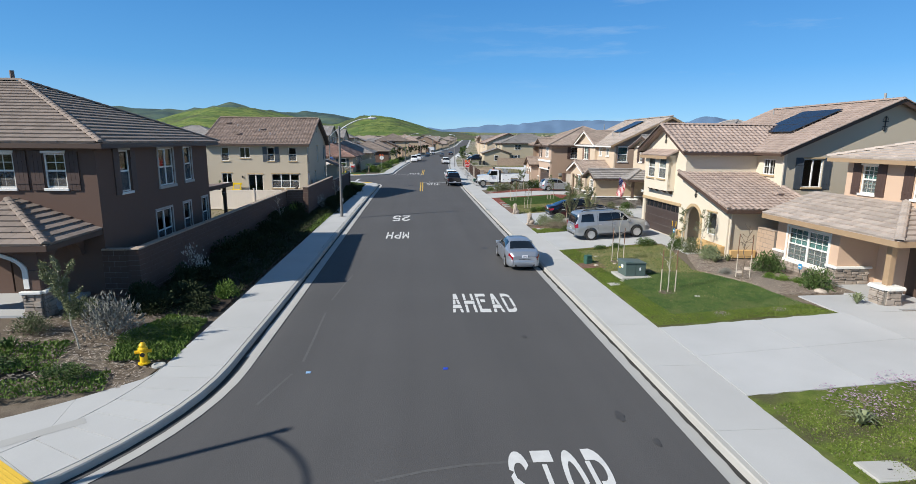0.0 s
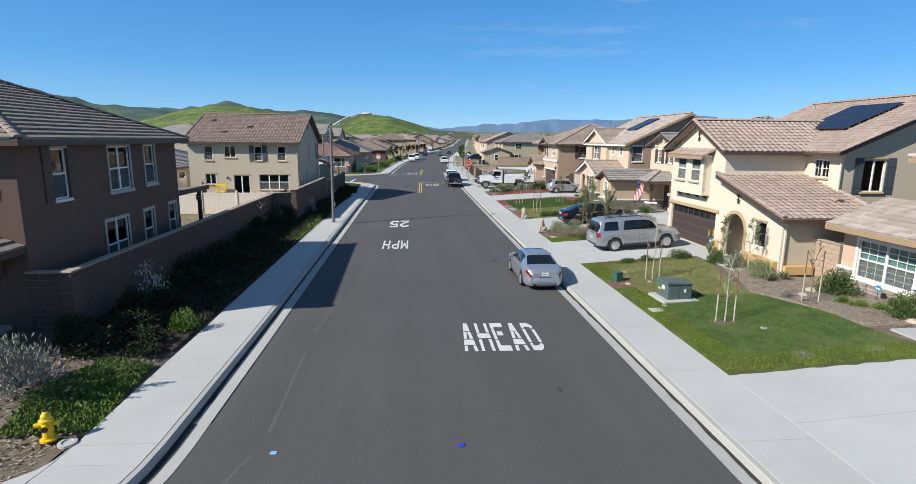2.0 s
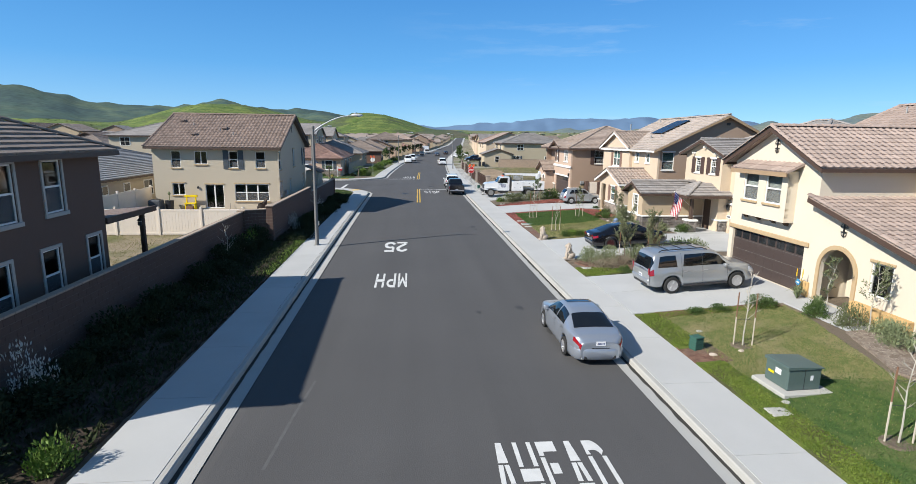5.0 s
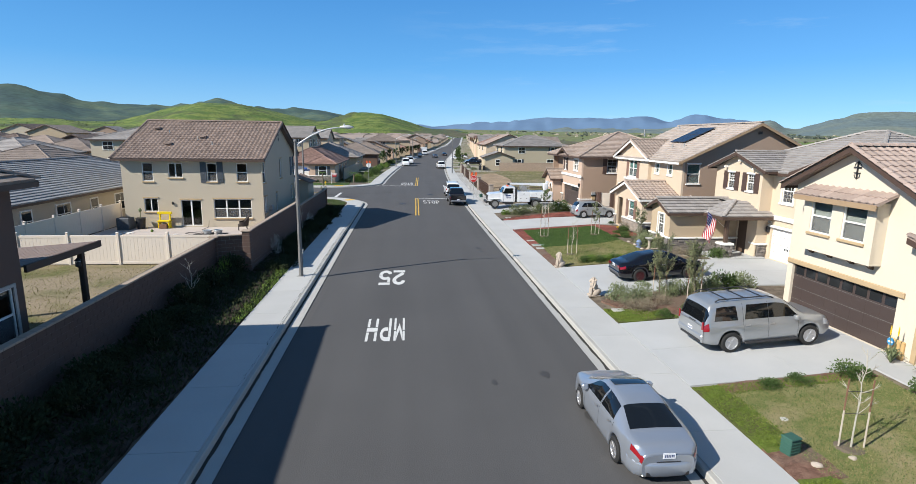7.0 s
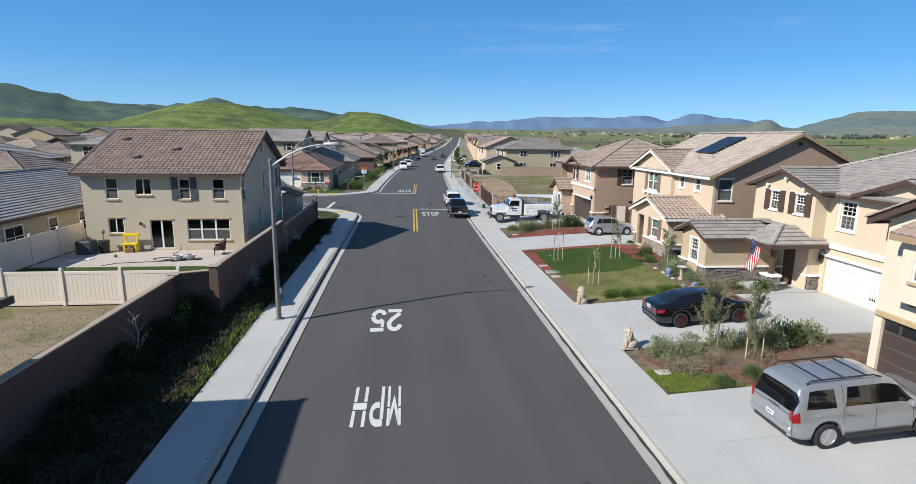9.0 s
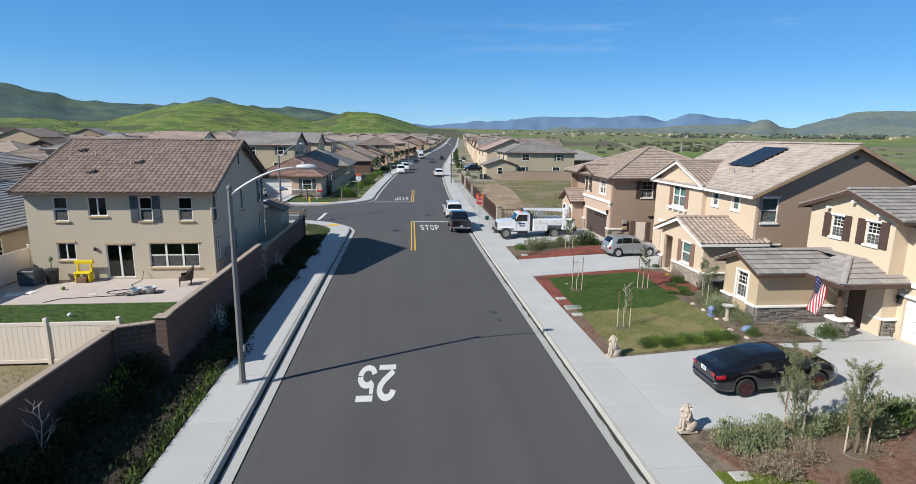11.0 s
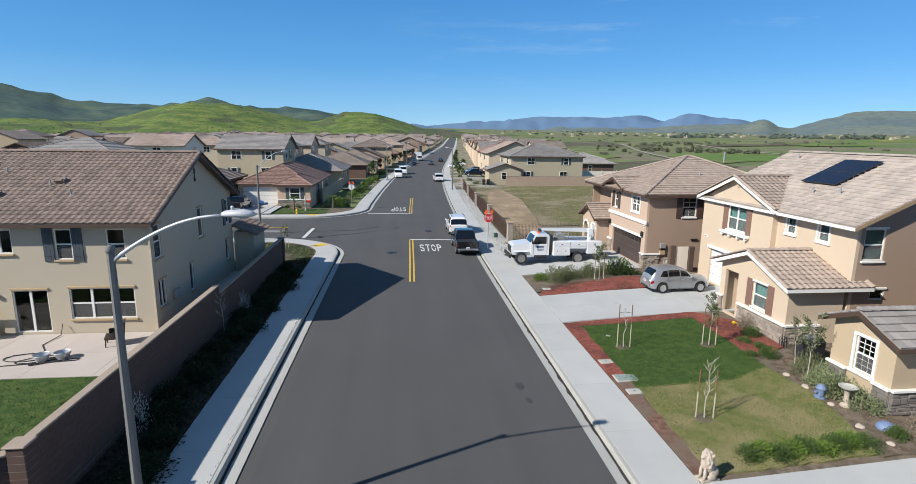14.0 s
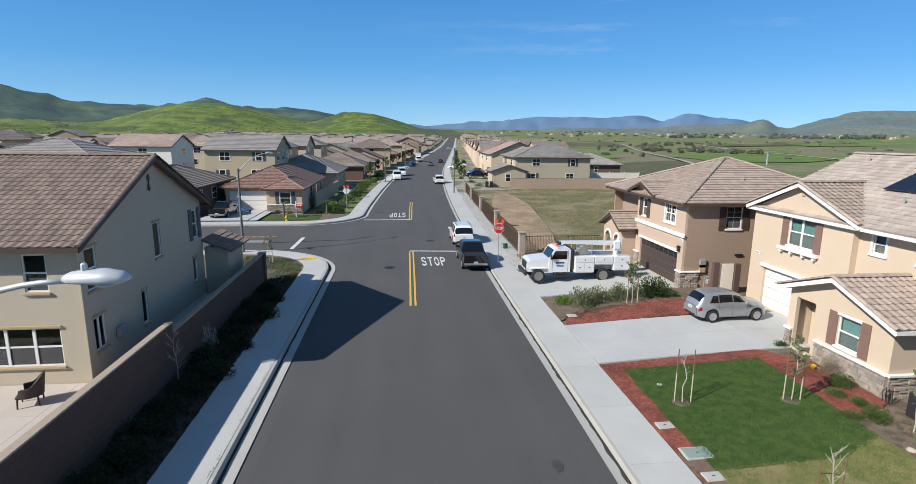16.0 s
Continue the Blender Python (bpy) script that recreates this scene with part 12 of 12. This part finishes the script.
# estate sign on the far lawn, bins on the far right
t = thing("estate_sign", "white post with a small red and white sign", "sign", (-12.1, 99.2, 0.17))
Shape().box(-0.05, 0.05, -0.05, 0.05, 0, 1.8, 0.01).make("post", WHITE, t)
Shape().box(0.08, 0.75, -0.02, 0.02, 1.05, 1.5, 0.01).make("board", SIGN_RED, t)
Shape().box(0.05, 0.8, -0.03, 0.03, 1.52, 1.6, 0.01).make("arm", WHITE, t)
Shape().box(0.14, 0.69, -0.025, -0.021, 1.30, 1.42).make("bar", WHITE, t)
for x, y in ((16.8, 136.0), (15.9, 135.7)):
    t = tagged(thing("wheeled_bin", "dark wheeled bin beside a far house", "bin", (x, y, 0.2)), group="far bins")
    Shape().box(-0.3, 0.3, -0.35, 0.35, 0.05, 1.0, 0.04).make("body", PLASTIC, t)
    Shape().box(-0.32, 0.32, -0.38, 0.38, 1.0, 1.08, 0.03).make("lid", PLASTIC, t)


# ---- trees and homesteads far over the plain ----
def far_clumps(name, spots, material, label, seed):
    rng = np.random.default_rng(seed)
    Vs = []
    for x, y, r, h in spots:
        n = 260
        P = rng.normal(size=(n, 3))
        P /= np.linalg.norm(P, axis=1, keepdims=True)
        P *= rng.uniform(0.4, 1.0, (n, 1)) ** 0.5
        lum = 1 + 0.35 * np.sin(P[:, :1] * 5 + x) * np.sin(P[:, 1:2] * 6 + y)
        P = P * lum * np.array([r, r, h * 0.5])
        P[:, 2] += h * 0.55
        base = rolling(x, y)
        V = leaves(P + np.array([x, y, base]), rng.normal(size=(n, 3)), r * 0.42, r * 0.16, rng)
        Vs.append(V)
    o = new(name, quads_mesh(name, np.concatenate(Vs), material))
    tagged(o, label, "trees", "", "stuff")


def meadow(name, pts, material, label, category, lift=0.25):
    """A flat patch over the plain through corner points, laid just above the land."""
    cx, cy = sum(p[0] for p in pts) / len(pts), sum(p[1] for p in pts) / len(pts)
    rim = []
    for (ax, ay), (bx, by) in zip(pts, pts[1:] + pts[:1]):
        for k in range(6):
            f = k / 6
            x, y = ax + (bx - ax) * f, ay + (by - ay) * f
            q = 1 + 0.16 * noise.noise(Vector((x * 0.03, y * 0.03, 1.0)))
            rim.append((cx + (x - cx) * q, cy + (y - cy) * q))
    n, s = len(rim), Shape()
    for f in (1.0, 0.66, 0.33, 0.02):
        s.v += [(cx + (x - cx) * f, cy + (y - cy) * f, rolling(cx + (x - cx) * f, cy + (y - cy) * f) + lift) for x, y in rim]
    s.f = [(r * n + i, r * n + (i + 1) % n, (r + 1) * n + (i + 1) % n, (r + 1) * n + i) for r in range(3) for i in range(n)]
    return tagged(s.make(name, material), label, category, "", "structure")


FALLOW = mottled("fallow_earth", (0.105, 0.085, 0.058), (0.145, 0.120, 0.085), (0.095, 0.105, 0.045), 0.05, 0.02, fine=0.4, bump=0)
SPRING = mottled("spring_meadow", (0.085, 0.165, 0.028), (0.130, 0.205, 0.042), (0.16, 0.18, 0.06), 0.03, 0.012, fine=0.3, bump=0)
BLOOM = mottled("yellow_bloom", (0.30, 0.26, 0.045), (0.20, 0.215, 0.055), (0.14, 0.175, 0.055), 0.02, 0.01, fine=0.1, bump=0)
meadow("fallow_field", [(48, 150), (72, 152), (120, 215), (118, 262), (84, 240), (60, 196)], FALLOW, "brown fallow field behind the houses", "field")
meadow("fallow_field", [(300, 560), (520, 600), (640, 760), (420, 720)], FALLOW, "brown fallow band far over the plain", "field")
meadow("fallow_field", [(150, 560), (230, 575), (300, 800), (180, 760)], FALLOW, "brown scrubby strip along a dry creek", "field")
meadow("spring_field", [(128, 236), (230, 292), (330, 470), (215, 430), (150, 320)], SPRING, "bright green spring meadow beside a track", "meadow", 0.3)
meadow("spring_field", [(88, 262), (112, 300), (125, 380), (92, 360)], SPRING, "bright green meadow near the fences", "meadow", 0.3)
meadow("spring_field", [(420, 560), (700, 640), (900, 900), (560, 800)], SPRING, "green meadow far over the plain", "meadow", 0.3)
meadow("bloom_field", [(330, 850), (520, 900), (560, 990), (380, 960)], BLOOM, "yellow flowering band over the plain", "meadow", 0.45)
meadow("bloom_field", [(720, 780), (900, 800), (1000, 900), (800, 880)], BLOOM, "yellow flowering patch below the hills", "meadow", 0.45)
TRACK = mat("pale_track", (0.36, 0.33, 0.26), 0.95, var=0.12, scale=0.05)
for pts, w, lab in ((((250, 629), (196, 470), (158, 366), (138, 305), (124, 264), (112, 234), (98, 205)), 1.1, "pale winding dirt track over the plain"),
                    (((330, 610), (297, 493), (252, 364), (232, 312), (217, 279), (190, 236)), 2.0, "straight pale dirt road over the plain"),
                    (((90, 262), (104, 320), (124, 420), (150, 520)), 0.7, "faint dirt track beside a creek")):
    a_, b_ = offset(pts, w), offset(pts, -w)
    sheet("dirt_road", [[(p[0], p[1], rolling(*p) + 0.55), (q[0], q[1], rolling(*q) + 0.55)] for p, q in zip(a_, b_)], TRACK, lab, "track")
rt = random.Random(21)
spots = []
for _ in range(70):
    u = rt.random()
    spots.append((170 + u * 235 + rt.gauss(0, 16), 430 + u * 330 + rt.gauss(0, 22), rt.uniform(1.0, 3.0), rt.uniform(1.2, 3.6)))
for _ in range(26):
    u = rt.random()
    spots.append((232 + rt.gauss(0, 14), 420 + rt.gauss(0, 22), rt.uniform(1.4, 2.8), rt.uniform(1.8, 3.6)))
for _ in range(60):
    d, a = 320 + 800 * rt.random() ** 0.8, rt.uniform(12, 46)
    spots.append((d * math.sin(radians(a)), d * math.cos(radians(a)), rt.uniform(0.8, 2.6), rt.uniform(0.6, 2.2)))
# leaf colour paled: the haze of distance is mixed into it
L_HAZY = leaf_mat("haze_paled_leaf", (0.110, 0.125, 0.080), (0.165, 0.170, 0.110))
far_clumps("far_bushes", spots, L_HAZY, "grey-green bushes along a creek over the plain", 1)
spots = []
for _ in range(95):
    a = rt.choice([rt.gauss(38.5, 1.6), rt.gauss(35.5, 1.0), rt.gauss(41.0, 1.2), rt.gauss(29.0, 1.6)])
    d = rt.uniform(1250, 1500)
    spots.append((d * math.sin(radians(a)), d * math.cos(radians(a)), rt.uniform(3, 6), rt.uniform(4, 8)))
for _ in range(120):
    a, d = rt.uniform(8, 46), rt.uniform(1300, 2300)
    spots.append((d * math.sin(radians(a)), d * math.cos(radians(a)), rt.uniform(2, 5), rt.uniform(2, 4)))
# greyer still, with more haze put into the leaf colour
L_FAR = leaf_mat("haze_paled_tree_leaf", (0.105, 0.135, 0.115), (0.145, 0.17, 0.135))
far_clumps("far_trees", spots, L_FAR, "distant tree groups at the foot of the hills, haze put into their colour", 2)
# scrub on the green hills
from mathutils.bvhtree import BVHTree
tree = BVHTree.FromPolygons([v.co[:] for v in green_hill.data.vertices], [tuple(f.vertices) for f in green_hill.data.polygons])
L_SCRUB = leaf_mat("scrub_leaf", (0.060, 0.095, 0.036), (0.090, 0.120, 0.045))
nr = np.random.default_rng(77)
Vs = []
for _ in range(5200):
    a, d = rt.uniform(-42, 9), 845 + 400 * rt.random() ** 1.6
    x, y = d * math.sin(radians(a)), 36 + d * math.cos(radians(a))
    hit_ = tree.ray_cast(Vector((x, y, 600)), Vector((0, 0, -1)))
    if hit_[0] is None or noise.noise(Vector((x * 0.01, y * 0.01, 5))) < rt.uniform(-0.5, 0.4):
        continue
    r = rt.uniform(0.5, 1.3) * (1.9 if d < 880 else 1.0)
    P = nr.normal(size=(14, 3)) * np.array([r * 0.8, r * 0.6, r * 0.35]) + np.array([x, y, hit_[0].z + r * 0.3])
    Vs.append(leaves(P, nr.normal(size=(14, 3)), r * 0.7, r * 0.3, nr))
tagged(new("hill_scrub", quads_mesh("hill_scrub", np.concatenate(Vs), L_SCRUB)), "dark scrub scattered over the green hills", "scrub", "", "stuff")
s = Shape()
for _ in range(90):
    a, d = rt.uniform(10, 47), rt.uniform(1250, 2000)
    x, y = d * math.sin(radians(a)), d * math.cos(radians(a))
    z = rolling(x, y) - 0.5
    w, dd, hh = rt.uniform(2.5, 5), rt.uniform(2, 4), rt.uniform(2.0, 3.2)
    s.box(x - w, x + w, y - dd, y + dd, z, z + hh)
    s.prism([(x - w - 0.4, z + hh), (x + w + 0.4, z + hh), (x, z + hh + 1.3)], "y", y - dd - 0.4, y + dd + 0.4)
tagged(s.make("far_homesteads", ST_GREIGE), "pale distant homesteads below the hills", "far houses", "", "stuff")
